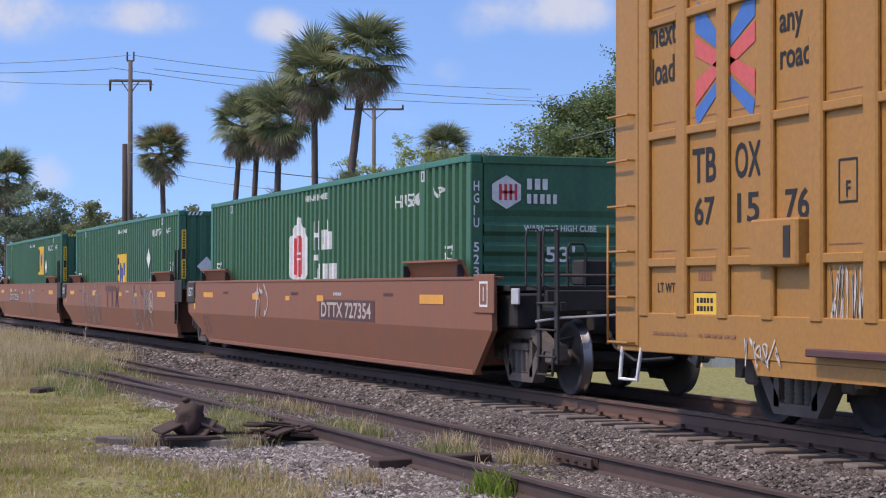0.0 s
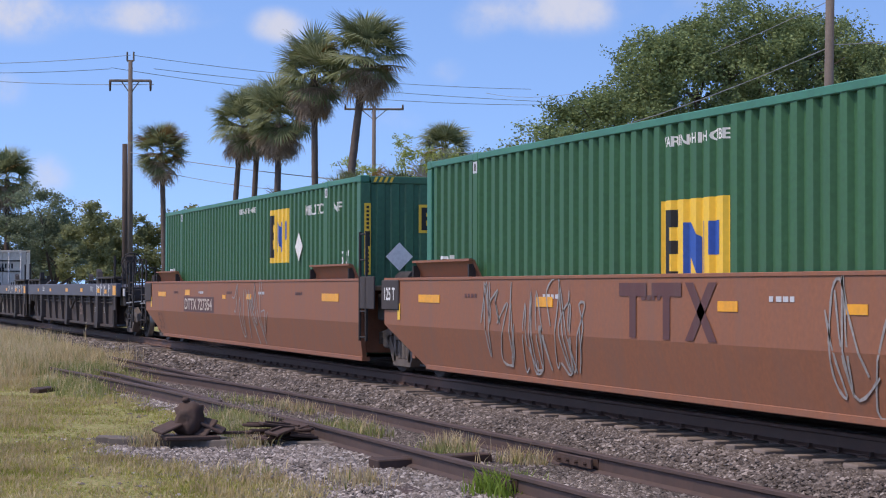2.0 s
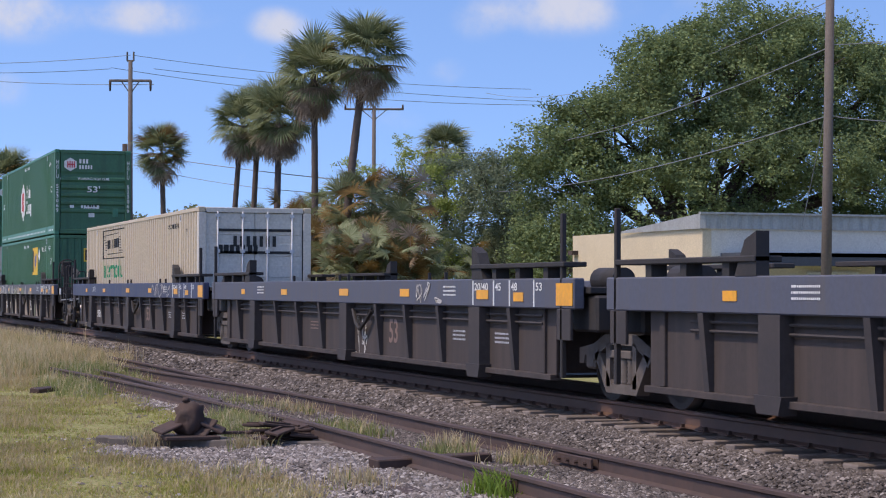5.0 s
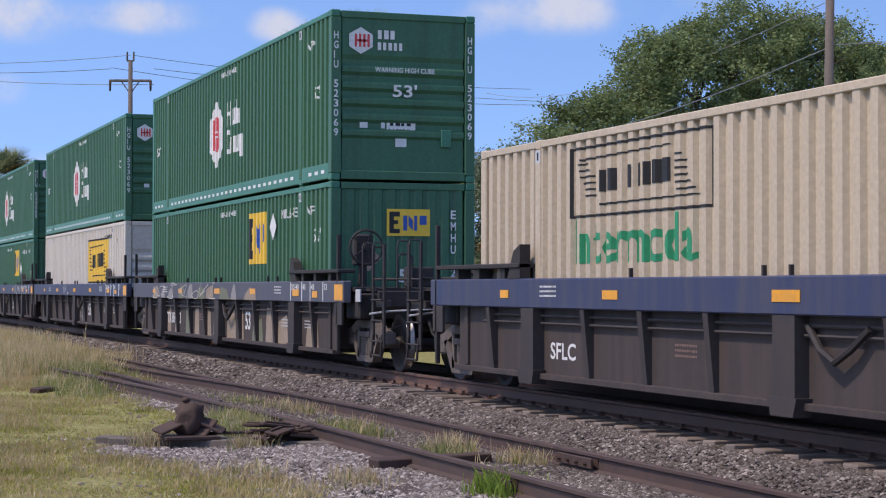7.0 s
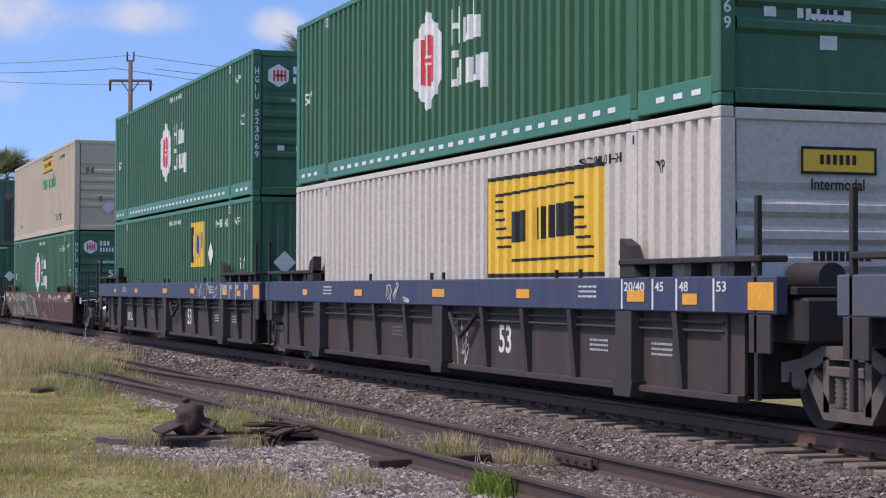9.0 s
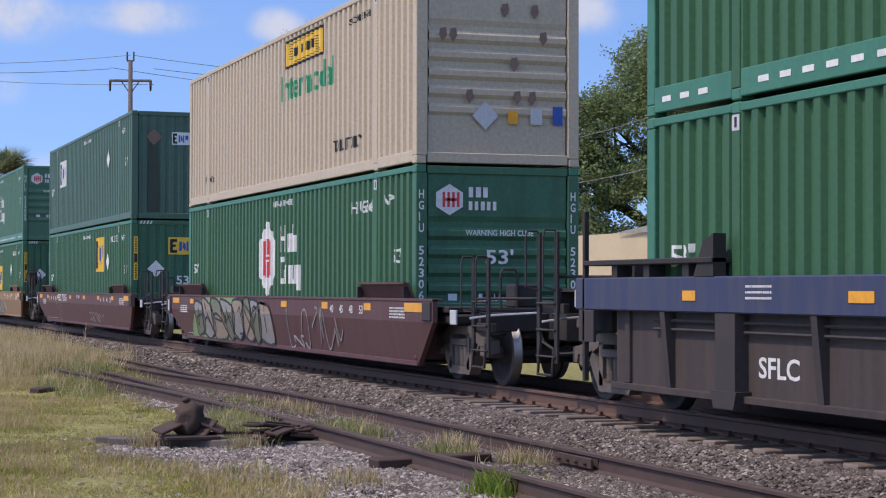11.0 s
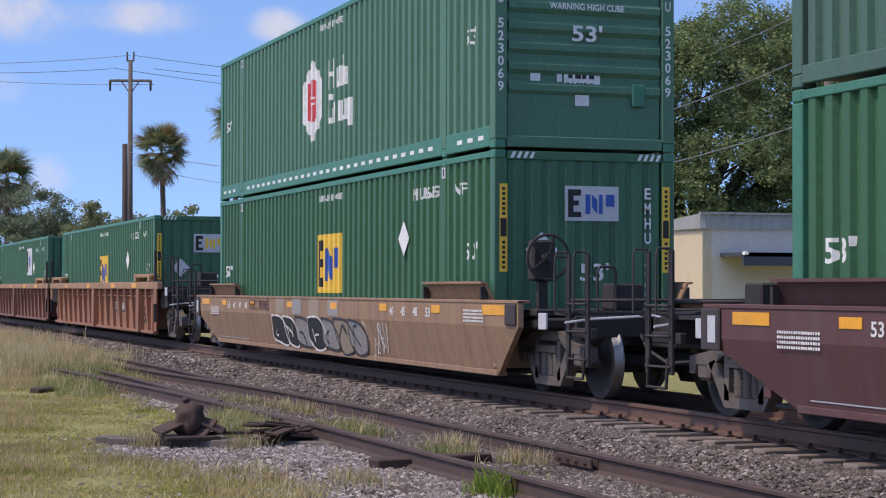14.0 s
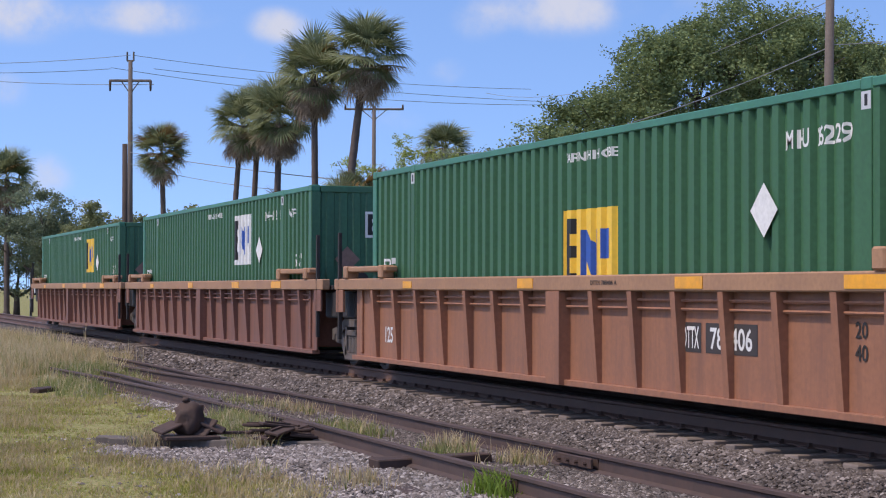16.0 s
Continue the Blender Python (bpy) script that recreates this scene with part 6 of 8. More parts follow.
rail([(-37.99, 5.65, SZ), (-34.23, 5.81, SZ), (-29.45, 5.80, SZ), (-25.65, 5.77, SZ)], "rusty switch blade lying beside the siding rail", head=False)


# ---- plants ----
def leaf_material(name, dark, mid, light, rough=0.6, trans=0.35):
    m = bpy.data.materials.new(name)
    m.use_nodes = True
    nt = m.node_tree
    N, L = nt.nodes.new, nt.links.new
    b = nt.nodes["Principled BSDF"]
    geo, oi = N("ShaderNodeNewGeometry"), N("ShaderNodeObjectInfo")
    co, nz = N("ShaderNodeTexCoord"), N("ShaderNodeTexNoise")
    nz.inputs["Scale"].default_value = 0.9
    L(co.outputs["Object"], nz.inputs["Vector"])
    a = N("ShaderNodeMath"); a.operation = "MULTIPLY_ADD"
    L(geo.outputs["Random Per Island"], a.inputs[0]); a.inputs[1].default_value = 0.3
    L(nz.outputs["Fac"], a.inputs[2])
    c = N("ShaderNodeMath"); c.operation = "MULTIPLY_ADD"
    L(oi.outputs["Random"], c.inputs[0]); c.inputs[1].default_value = 0.25
    L(a.outputs[0], c.inputs[2])
    r = N("ShaderNodeValToRGB")
    e = r.color_ramp.elements
    e.new(0.5)
    for k, (p, col) in zip(e, ((0.45, dark), (0.8, mid), (1.15, light))):
        k.position, k.color = min(p, 1.0), (*col, 1)
    L(c.outputs[0], r.inputs[0])
    L(r.outputs[0], b.inputs["Base Color"])
    b.inputs["Roughness"].default_value = rough
    b.inputs["Specular IOR Level"].default_value = 0.1
    tr = N("ShaderNodeBsdfTranslucent")
    L(r.outputs[0], tr.inputs["Color"])
    mx = N("ShaderNodeMixShader")
    mx.inputs[0].default_value = trans
    L(b.outputs[0], mx.inputs[1]); L(tr.outputs[0], mx.inputs[2])
    L(mx.outputs[0], nt.nodes["Material Output"].inputs["Surface"])
    return m


LEAF_OAK = leaf_material("oak leaves", (0.125, 0.165, 0.075), (0.215, 0.27, 0.115), (0.34, 0.41, 0.185))
# far-tree greens, paled and greyed: distance haze is put into the leaf colour
LEAF_HAZY = leaf_material("dark bush leaves", (0.11, 0.14, 0.09), (0.18, 0.22, 0.135), (0.28, 0.32, 0.20))
LEAF_LIME = leaf_material("yellow green young leaves", (0.20, 0.25, 0.06), (0.32, 0.38, 0.11), (0.45, 0.50, 0.18))
LEAF_HEDGE = leaf_material("hedge leaves", (0.17, 0.19, 0.09), (0.27, 0.29, 0.14), (0.38, 0.39, 0.21))
FROND = leaf_material("green palm fronds", (0.13, 0.155, 0.08), (0.22, 0.25, 0.125), (0.34, 0.36, 0.21))
FROND_DEAD = leaf_material("dry brown palm fronds", (0.25, 0.18, 0.13), (0.38, 0.29, 0.215), (0.52, 0.42, 0.32))
FROND_RUST = leaf_material("rusty yellowing palm fronds", (0.14, 0.085, 0.03), (0.22, 0.14, 0.05), (0.30, 0.21, 0.08))
BARK = surface("grey brown bark", (0.105, 0.078, 0.060), 0.9, dirt=(0.05, 0.038, 0.032), dirt_amount=0.7, dirt_scale=2.2, bump=0.6, scale=9)
PALM_BARK = surface("ringed grey palm trunk", (0.13, 0.10, 0.085), 0.9, dirt=(0.06, 0.045, 0.038), dirt_amount=0.7, dirt_scale=3.0, bump=0.7, scale=12)


def fan_mesh(name, mat, seed, stalk=0.75, blade=0.95, n=32, droop=0.45):
    """One fan-shaped palm leaf along +x: stalk, then pointed blades that spread and hang at the tips."""
    r = random.Random(seed)
    s = Shape()
    s.add([(0, -0.02, 0), (0, 0.02, 0), (stalk, 0.012, 0.0), (stalk, -0.012, 0.0)], [(0, 1, 2, 3)])
    for i in range(n):
        a = radians(-115 + 230 * i / (n - 1)) + r.uniform(-0.05, 0.05)
        ln = blade * (0.72 + 0.28 * math.cos(a * 0.7)) * r.uniform(0.85, 1.08)
        d, q = Vector((math.cos(a), math.sin(a), 0)), Vector((-math.sin(a), math.cos(a), 0))
        w = 0.024 * r.uniform(0.8, 1.2)
        o = Vector((stalk, 0, 0))
        lift = 0.05 * math.cos(a)
        p1 = o + d * ln * 0.55 + Vector((0, 0, lift - 0.03))
        p2 = o + d * ln * 0.95 + Vector((0, 0, lift - droop * r.uniform(0.5, 1.3)))
        s.add([o - q * 0.012, o + q * 0.012, p1 + q * w, p1 - q * w, p2], [(0, 1, 2, 3), (3, 2, 4)])
    me = bpy.data.meshes.new(name)
    me.from_pydata(s.v, [], s.f)
    me.materials.append(mat)
    return me


FANS = [fan_mesh("leaf", FROND, k, droop=0.12 + 0.08 * k) for k in range(3)]
FANS_DEAD = [fan_mesh("dead_leaf", FROND_DEAD, 10 + k, n=22, blade=0.85, droop=0.25) for k in range(2)]
FANS_RUST = [fan_mesh("leaf", FROND_RUST, 20 + k, droop=0.2) for k in range(2)]


def place_fan(me, parent, at, azim, pitch, size, r):
    ob = new(me.name, me)
    ob.parent = parent
    ob.matrix_basis = Matrix.Translation(at) @ Euler((r.uniform(-0.5, 0.5), -pitch, azim)).to_matrix().to_4x4() @ Matrix.Scale(size, 4)
    return ob


def palm(foot, head, size, seed, label, girth=0.2, live=40, dead=26, rust=2):
    r = random.Random(seed)
    foot, head = Vector(foot), Vector(head)
    p = thing("palm_tree", label, "palm tree", "cabbage palms beyond the track")
    p.matrix_basis = Matrix.Translation(foot)
    top = head - foot
    # trunk: rings with old leaf scars, a slight bend
    s = Shape()
    n, rows = 12, 40
    v, f = [], []
    bend = Vector((-top.y, top.x, 0)) * 0.02 * r.uniform(-1, 1)
    for i in range(rows + 1):
        t = i / rows
        c = top * t + Vector((top.x, top.y, 0)) * (t * t - t) * 0.6 + bend * math.sin(3.1416 * t) * 4
        rad = 0.68 * girth * (1.12 - 0.22 * t) * (1 + 0.05 * (i % 2)) * (1.25 if t < 0.03 else 1)
        if t > 0.9:
            rad *= 1.25
        for k in range(n):
            a = 6.2832 * k / n
            rr = rad * (1 + 0.06 * noise.noise((k * 1.3, i * 0.7, seed)))
            v.append((c.x + rr * math.cos(a), c.y + rr * math.sin(a), c.z))
    for i in range(rows):
        f += [(i * n + k, i * n + (k + 1) % n, (i + 1) * n + (k + 1) % n, (i + 1) * n + k) for k in range(n)]
    part("trunk", s.add(v, f, True), PALM_BARK, p, "ringed grey-brown trunk")
    crown = new("crown")
    crown.parent = p
    crown.location = top
    skirt = new("dead_skirt")
    skirt.parent = p
    skirt.location = top
    ga = 2.39996
    for i in range(live):
        t = i / live
        pitch = radians(80 - 128 * t + r.uniform(-10, 10))
        place_fan(FANS[i % 3] if r.random() > rust / live else FANS_RUST[i % 2], crown, (0, 0, r.uniform(-0.1, 0.25)), i * ga, pitch, size * r.uniform(0.92, 1.2), r)
    for i in range(dead):
        pitch = radians(-22 - 50 * i / max(1, dead) + r.uniform(-10, 10))
        place_fan(FANS_DEAD[i % 2], skirt, (0, 0, -0.15 - 0.45 * i / max(1, dead)), i * ga + 1, pitch, size * r.uniform(0.75, 1.0), r)
    return p


def palm_bush(foot, size, n, seed, label, rust=0.3):
    """A young palm whose fans spring from the ground."""
    r = random.Random(seed)
    p = thing("palmetto_bush", label, "palm bush", "palm bushes")
    p.matrix_basis = Matrix.Translation(foot)
    stem = Shape().rod((0, 0, -0.1), (0, 0, 1.2 * size), 0.16, 0.12, n=10)
    part("stem", stem, PALM_BARK, p)
    crown = new("crown")
    crown.parent = p
    for i in range(int(n * 3.6)):
        t = i / n
        h = r.uniform(0.2, 3.0) * size
        kind = FANS_RUST if r.random() < rust else (FANS_DEAD if r.random() < 0.15 else FANS)
        place_fan(kind[i % 2], crown, (r.gauss(0, 0.55) * size, r.gauss(0, 0.55) * size, h), i * 2.39996, radians(r.uniform(-45, 75)), size * r.uniform(0.42, 0.62), r)
    return p


def leaves(lobes, count, leaf, seed, clump=0.55):
    """Many small leaves, gathered in clumps on the outside of each lobe (centre, radii)."""
    rng = np.random.RandomState(seed)
    vol = np.array([l[1][0] * l[1][1] + l[1][1] * l[1][2] + l[1][0] * l[1][2] for l in lobes])
    per = np.maximum(1, (count * vol / vol.sum()).astype(int))
    pos = []
    for (c, rad), k in zip(lobes, per):
        # boughs on the lobe, twigs round each bough, leaves round each twig
        nb = max(10, k // 300)
        d = rng.normal(size=(nb, 3))
        d /= np.linalg.norm(d, axis=1)[:, None]
        d[:, 2] = np.where(d[:, 2] < -0.45, -d[:, 2], d[:, 2])
        bough = np.array(c) + d * np.array(rad) * (0.55 + 0.45 * rng.rand(nb, 1) ** 0.5)
        nt = max(16, k // 20)
        reach = clump * (0.7 + 0.9 * rng.rand(nb, 1))
        ib = rng.randint(0, nb, nt)
        e = rng.normal(size=(nt, 3))
        e /= np.linalg.norm(e, axis=1)[:, None]
        twig = bough[ib] + e * reach[ib] * np.array((1.25, 1.25, 0.75)) * (0.55 + 0.45 * rng.rand(nt, 1))
        off = rng.normal(size=(k, 3)) * clump * 0.24
        pos.append(twig[rng.randint(0, nt, k)] + off)
    pos = np.concatenate(pos)
    n = len(pos)
    a, b = rng.normal(size=(n, 3)), rng.normal(size=(n, 3))
    a[:, 2] *= 0.5
    a /= np.linalg.norm(a, axis=1)[:, None]
    b -= a * (a * b).sum(1)[:, None]
    b /= np.linalg.norm(b, axis=1)[:, None]
    ln = leaf * (0.7 + 0.7 * rng.rand(n, 1))
    v = np.stack([pos - a * ln * 0.5, pos + b * ln * 0.32, pos + a * ln * 0.6, pos - b * ln * 0.32], 1).reshape(-1, 3)
    return v, np.arange(4 * n).reshape(-1, 4)


def leaf_mesh(name, v, f, mat):
    me = bpy.data.meshes.new(name)
    me.from_pydata(v.tolist(), [], f.tolist())
    me.materials.append(mat)
    return me


def tree(foot, lobes, count, leaf, seed, mat, label, girth=0.35, name="oak_tree", category="tree", clump=0.55, grow=1.0):
    """Trunk and limbs that reach into each lobe, and a crown of leaf clumps. Lobes are relative to the foot."""
    t = thing(name, label, category)
    t.matrix_basis = Matrix.Translation(foot)
    lobes = [(tuple(a * grow for a in c), tuple(a * grow for a in rad)) for c, rad in lobes]
    s = Shape()
    hi = max(l[0][2] for l in lobes)
    fork = Vector((0, 0, hi * 0.3))
    s.rod((0, 0, -0.2), fork, girth * 1.15, girth * 0.8, n=12)
    part("trunk", s, BARK, t)
    r = random.Random(seed)
    for c, rad in lobes:
        c = Vector(c)
        mid = fork.lerp(c, 0.55) + Vector((r.uniform(-0.4, 0.4), r.uniform(-0.4, 0.4), r.uniform(0.0, 0.6)))
        b = Shape().rod(fork - Vector((0, 0, 0.1)), mid, girth * 0.45, girth * 0.28, n=8).rod(mid, c, girth * 0.28, girth * 0.1, n=7)
        for _ in range(5):
            e = c + Vector((r.uniform(-1, 1) * rad[0], r.uniform(-1, 1) * rad[1], r.uniform(-0.5, 1) * rad[2])) * 0.85
            b.rod(mid.lerp(c, r.uniform(0.3, 1.0)), e, girth * 0.1, 0.015, n=5)
        part("limb", b, BARK, t)
    v, f = leaves(lobes, count, leaf, seed, clump)
    tagged(part("crown", leaf_mesh("crown", v, f, mat), mat, t), kind="stuff")
    return t


palm((-88.35, 17.18, -0.62), (-88.38, 16.99, 7.73), 0.95, 1, "short cabbage palm with browning lower fronds", 0.19, rust=10, dead=16)
palm((-72.13, 16.55, -0.62), (-72.02, 17.02, 7.74), 0.86, 2, "leaning cabbage palm with a ragged crown", 0.16, dead=30, live=36)
palm((-73.88, 17.81, -0.62), (-73.80, 18.14, 8.10), 0.86, 3, "cabbage palm in a close clump", 0.17, dead=34, live=36)
palm((-69.77, 17.80, -0.62), (-69.72, 17.96, 7.80), 1.0, 4, "cabbage palm with a heavy dead skirt", 0.19, dead=40, live=40)
palm((-65.51, 18.23, -0.62), (-65.53, 18.16, 9.09), 1.0, 5, "tall cabbage palm with a brown dead skirt", 0.18, dead=42, live=44)
palm((-63.36, 18.49, -0.62), (-63.09, 19.38, 9.48), 1.04, 6, "tallest cabbage palm with a leaning trunk", 0.21, dead=24, live=46)
palm((-82.92, 29.45, -0.62), (-82.96, 29.37, 7.79), 0.95, 7, "half-hidden cabbage palm behind dark trees", 0.18, dead=10, live=44)
palm((-124.24, 13.79, -0.62), (-124.24, 13.74, 8.37), 1.35, 8, "dark cabbage palm beside the crossing", 0.25, dead=30, live=40)
palm((-144.79, 39.21, -0.62), (-144.79, 39.19, 6.70), 1.3, 9, "far cabbage palm behind the blue shed", 0.2, dead=8, live=36)
palm((-155.45, 37.88, -0.62), (-155.46, 37.86, 6.55), 1.3, 10, "far cabbage palm behind the blue shed", 0.2, dead=8, live=36)
for k, (foot, size, n, rust) in enumerate((((-60.57, 17.32, -0.62), 1.2, 70, 0.5), ((-57.39, 17.50, -0.62), 1.1, 80, 0.12), ((-57.99, 18.94, -0.62), 1.2, 80, 0.45), ((-60.58, 20.66, -0.62), 1.0, 60, 0.3), ((-63.01, 19.64, -0.62), 1.75, 80, 0.3), ((-65.25, 19.15, -0.62), 1.6, 60, 0.4))):
    palm_bush(foot, size, n, 40 + k, "dense young palm bush with rusty and green fans", rust)

tree((-79.97, 25.71, -0.62), [((0, -1.2, 4.6), (1.3, 1.4, 1.3)), ((0, 1.0, 5.4), (1.2, 1.5, 1.2)), ((0.5, 2.6, 4.4), (1.2, 1.3, 1.2)), ((0, 0, 3.0), (1.5, 2.2, 1.2))], 7000, 0.10, 61, LEAF_LIME, "thin yellow-green tree behind the palms", 0.14, "young_tree", clump=0.4, grow=1.35)
tree((-73.22, 26.88, -0.62), [((0, 0, 4.4), (1.6, 1.5, 1.6)), ((0, -1.6, 3.2), (1.4, 1.5, 1.6)), ((0, 1.6, 3.0), (1.4, 1.4, 1.6)), ((0.5, 0.4, 1.6), (1.8, 2.6, 1.4))], 32000, 0.10, 62, LEAF_HAZY, "dark scrubby tree with bare twig tips", 0.2, "scrub_tree", clump=0.45, grow=1.32)
tree((-69.92, 24.24, -0.62), [((0, 0, 3.6), (1.3, 1.1, 1.1)), ((0, -0.6, 2.4), (1.3, 1.2, 1.0)), ((0, 0.6, 1.2), (1.4, 1.5, 1.0))], 12000, 0.09, 63, LEAF_LIME, "bright green young tree beside the palm bush", 0.12, "young_tree", clump=0.4, grow=1.45)
tree((-67.01, 26.34, -0.62), [((0, -0.3, 4.0), (1.3, 1.3, 1.6)), ((0, 0.3, 2.0), (1.6, 1.6, 1.6)), ((0.4, 1.2, 3.0), (1.4, 1.3, 1.4))], 28000, 0.10, 64, LEAF_HAZY, "dark tree under the spreading oak", 0.2, "scrub_tree", clump=0.45, grow=1.25)
OAK = [((0, -4.6, 5.2), (2.4, 2.0, 1.8)), ((0.5, -5.0, 2.6), (2.4, 1.9, 1.9)), ((0, -2.6, 7.2), (2.6, 2.0, 1.7)), ((1.0, -2.2, 4.6), (2.8, 2.2, 2.0)), ((0, 0.2, 9.0), (2.8, 2.2, 1.9)),
       ((1.2, 0.8, 6.3), (3.0, 2.4, 2.1)), ((0, 3.0, 8.8), (2.8, 2.2, 2.2)), ((1.4, 3.8, 6.0), (3.0, 2.3, 2.1)), ((0, 5.8, 8.4), (2.8, 2.2, 2.2)), ((1.2, 6.6, 5.6), (2.8, 2.4, 2.2)),
       ((0, 8.8, 7.0), (2.6, 2.2, 2.4)), ((0.5, -1.5, 2.4), (2.4, 2.2, 1.8)), ((0.5, 2.0, 3.4), (2.6, 2.4, 1.9)), ((0.5, 6.0, 3.2), (2.6, 2.4, 1.9)), ((0, 10.0, 4.0), (2.6, 2.4, 2.2)), ((0, -1.2, 9.3), (2.2, 1.8, 1.5)), ((0, 2.0, 10.6), (2.4, 2.2, 1.4)), ((0, 5.0, 10.4), (2.4, 2.0, 1.3)), ((0, -3.9, 7.4), (1.8, 1.3, 1.2)), ((0, -5.4, 6.6), (1.6, 0.9, 0.8)), ((0, 7.6, 9.4), (2.2, 1.8, 1.4))]
tree((-58.79, 30.00, -0.62), OAK, 310000, 0.10, 65, LEAF_OAK, "broad dark green live oak behind the pale building", 0.55, "oak_tree", clump=0.5)
tree((-118.92, 16.08, -0.62), [((0, -0.6, 4.8), (1.5, 1.4, 1.1)), ((0, 1.0, 4.0), (1.4, 1.5, 1.1)), ((0, 0, 2.6), (1.8, 2.4, 1.5)), ((0, -2.4, 3.2), (1.5, 1.4, 1.5)), ((0, 2.2, 2.2), (1.5, 1.5, 1.4))], 30000, 0.13, 66, LEAF_HAZY, "dark broad tree beside the road crossing", 0.22, "broadleaf_tree", clump=0.5, grow=1.38)
tree((-127.14, 14.77, -0.62), [((0, 0, 3.2), (1.8, 1.8, 1.8)), ((0, -1.8, 2.0), (1.6, 1.6, 1.6)), ((0, 1.5, 1.6), (1.6, 1.8, 1.4))], 24000, 0.13, 67, LEAF_HAZY, "dark tree behind the crossing sign", 0.22, "broadleaf_tree", clump=0.5, grow=1.45)


def hedge(x, y, rx, ry, h, seed, n, label):
    lobes = []
    r = random.Random(seed)
    for i in range(9):
        lobes.append(((r.uniform(-1, 1) * rx * 0.6, (i / 8 * 2 - 1) * ry * 0.8, h * r.uniform(0.42, 0.62)), (rx * 0.7, ry * 0.3, h * r.uniform(0.36, 0.46))))
    t = thing("hedge", label, "bush", kind="")
    t.matrix_basis = Matrix.Translation((x, y, -0.62))
    for i in range(5):
        part("stem", Shape().rod((0, (i / 4 * 2 - 1) * ry * 0.7, -0.1), (0, (i / 4 * 2 - 1) * ry * 0.7, h * 0.5), 0.07, 0.03), BARK, t)
    v, f = leaves(lobes, n * 2, 0.14, seed, 0.4)
    tagged(part("foliage", leaf_mesh("foliage", v, f, LEAF_HEDGE), LEAF_HEDGE, t), kind="stuff")
    return t


hedge(*(-104.38, 18.48), 1.8, 3.7, 6.4, 71, 16000, "large rounded green hedge beside the track")
hedge(*(-123.72, 17.83), 1.6, 2.8, 6.2, 72, 8000, "green hedge near the crossing")
hedge(*(-84.44, 31.15), 1.6, 4.2, 3.6, 73, 9000, "low dark undergrowth beneath the trees")
hedge(*(-73.54, 31.49), 1.6, 5.5, 4.0, 74, 12000, "low dark undergrowth beneath the oak")

# ---- buildings, poles and lines beyond the track ----
M["stucco"] = surface("cream stucco wall", (0.62, 0.52, 0.36), 0.85, dirt=(0.45, 0.37, 0.26), dirt_amount=0.35, dirt_scale=0.7, bump=0.15, scale=30)
M["stucco_white"] = surface("off white stucco wall", (0.66, 0.62, 0.53), 0.85, dirt=(0.5, 0.45, 0.38), dirt_amount=0.3, dirt_scale=0.7, bump=0.15, scale=30)
M["tin"] = surface("grey corrugated metal roof edge", (0.40, 0.40, 0.38), 0.5, metal=0.3, dirt=(0.25, 0.23, 0.2), dirt_amount=0.5, dirt_scale=1.2, streak=True)
M["shade"] = surface("dark blue grey awning", (0.06, 0.068, 0.085), 0.7)
M["shed_blue"] = surface("blue sheet metal", (0.02, 0.075, 0.30), 0.5, dirt=(0.03, 0.06, 0.18), dirt_amount=0.5, dirt_scale=0.6, streak=True, bump=0.03)
M["shed_pale"] = surface("pale blue painted band", (0.34, 0.40, 0.50), 0.6, dirt=(0.2, 0.25, 0.34), dirt_amount=0.4, bump=0.03)
M["wood_pole"] = surface("weathered grey utility pole", (0.145, 0.12, 0.102), 0.9, dirt=(0.08, 0.065, 0.056), dirt_amount=0.6, dirt_scale=2.0, streak=True, bump=0.3)
M["dark_pole"] = surface("dark stained pole", (0.075, 0.055, 0.045), 0.9, dirt=(0.04, 0.03, 0.026), dirt_amount=0.6, dirt_scale=2.0, bump=0.3)
M["wire"] = surface("grey overhead wire", (0.24, 0.25, 0.27), 0.6, bump=0)
M["window"] = surface("dark window glass", (0.05, 0.07, 0.09), 0.12, bump=0, spec=0.6)
M["sash"] = surface("yellow painted window frame", (0.50, 0.36, 0.08), 0.6)
M["door_blue"] = surface("grey blue door", (0.14, 0.22, 0.29), 0.6)


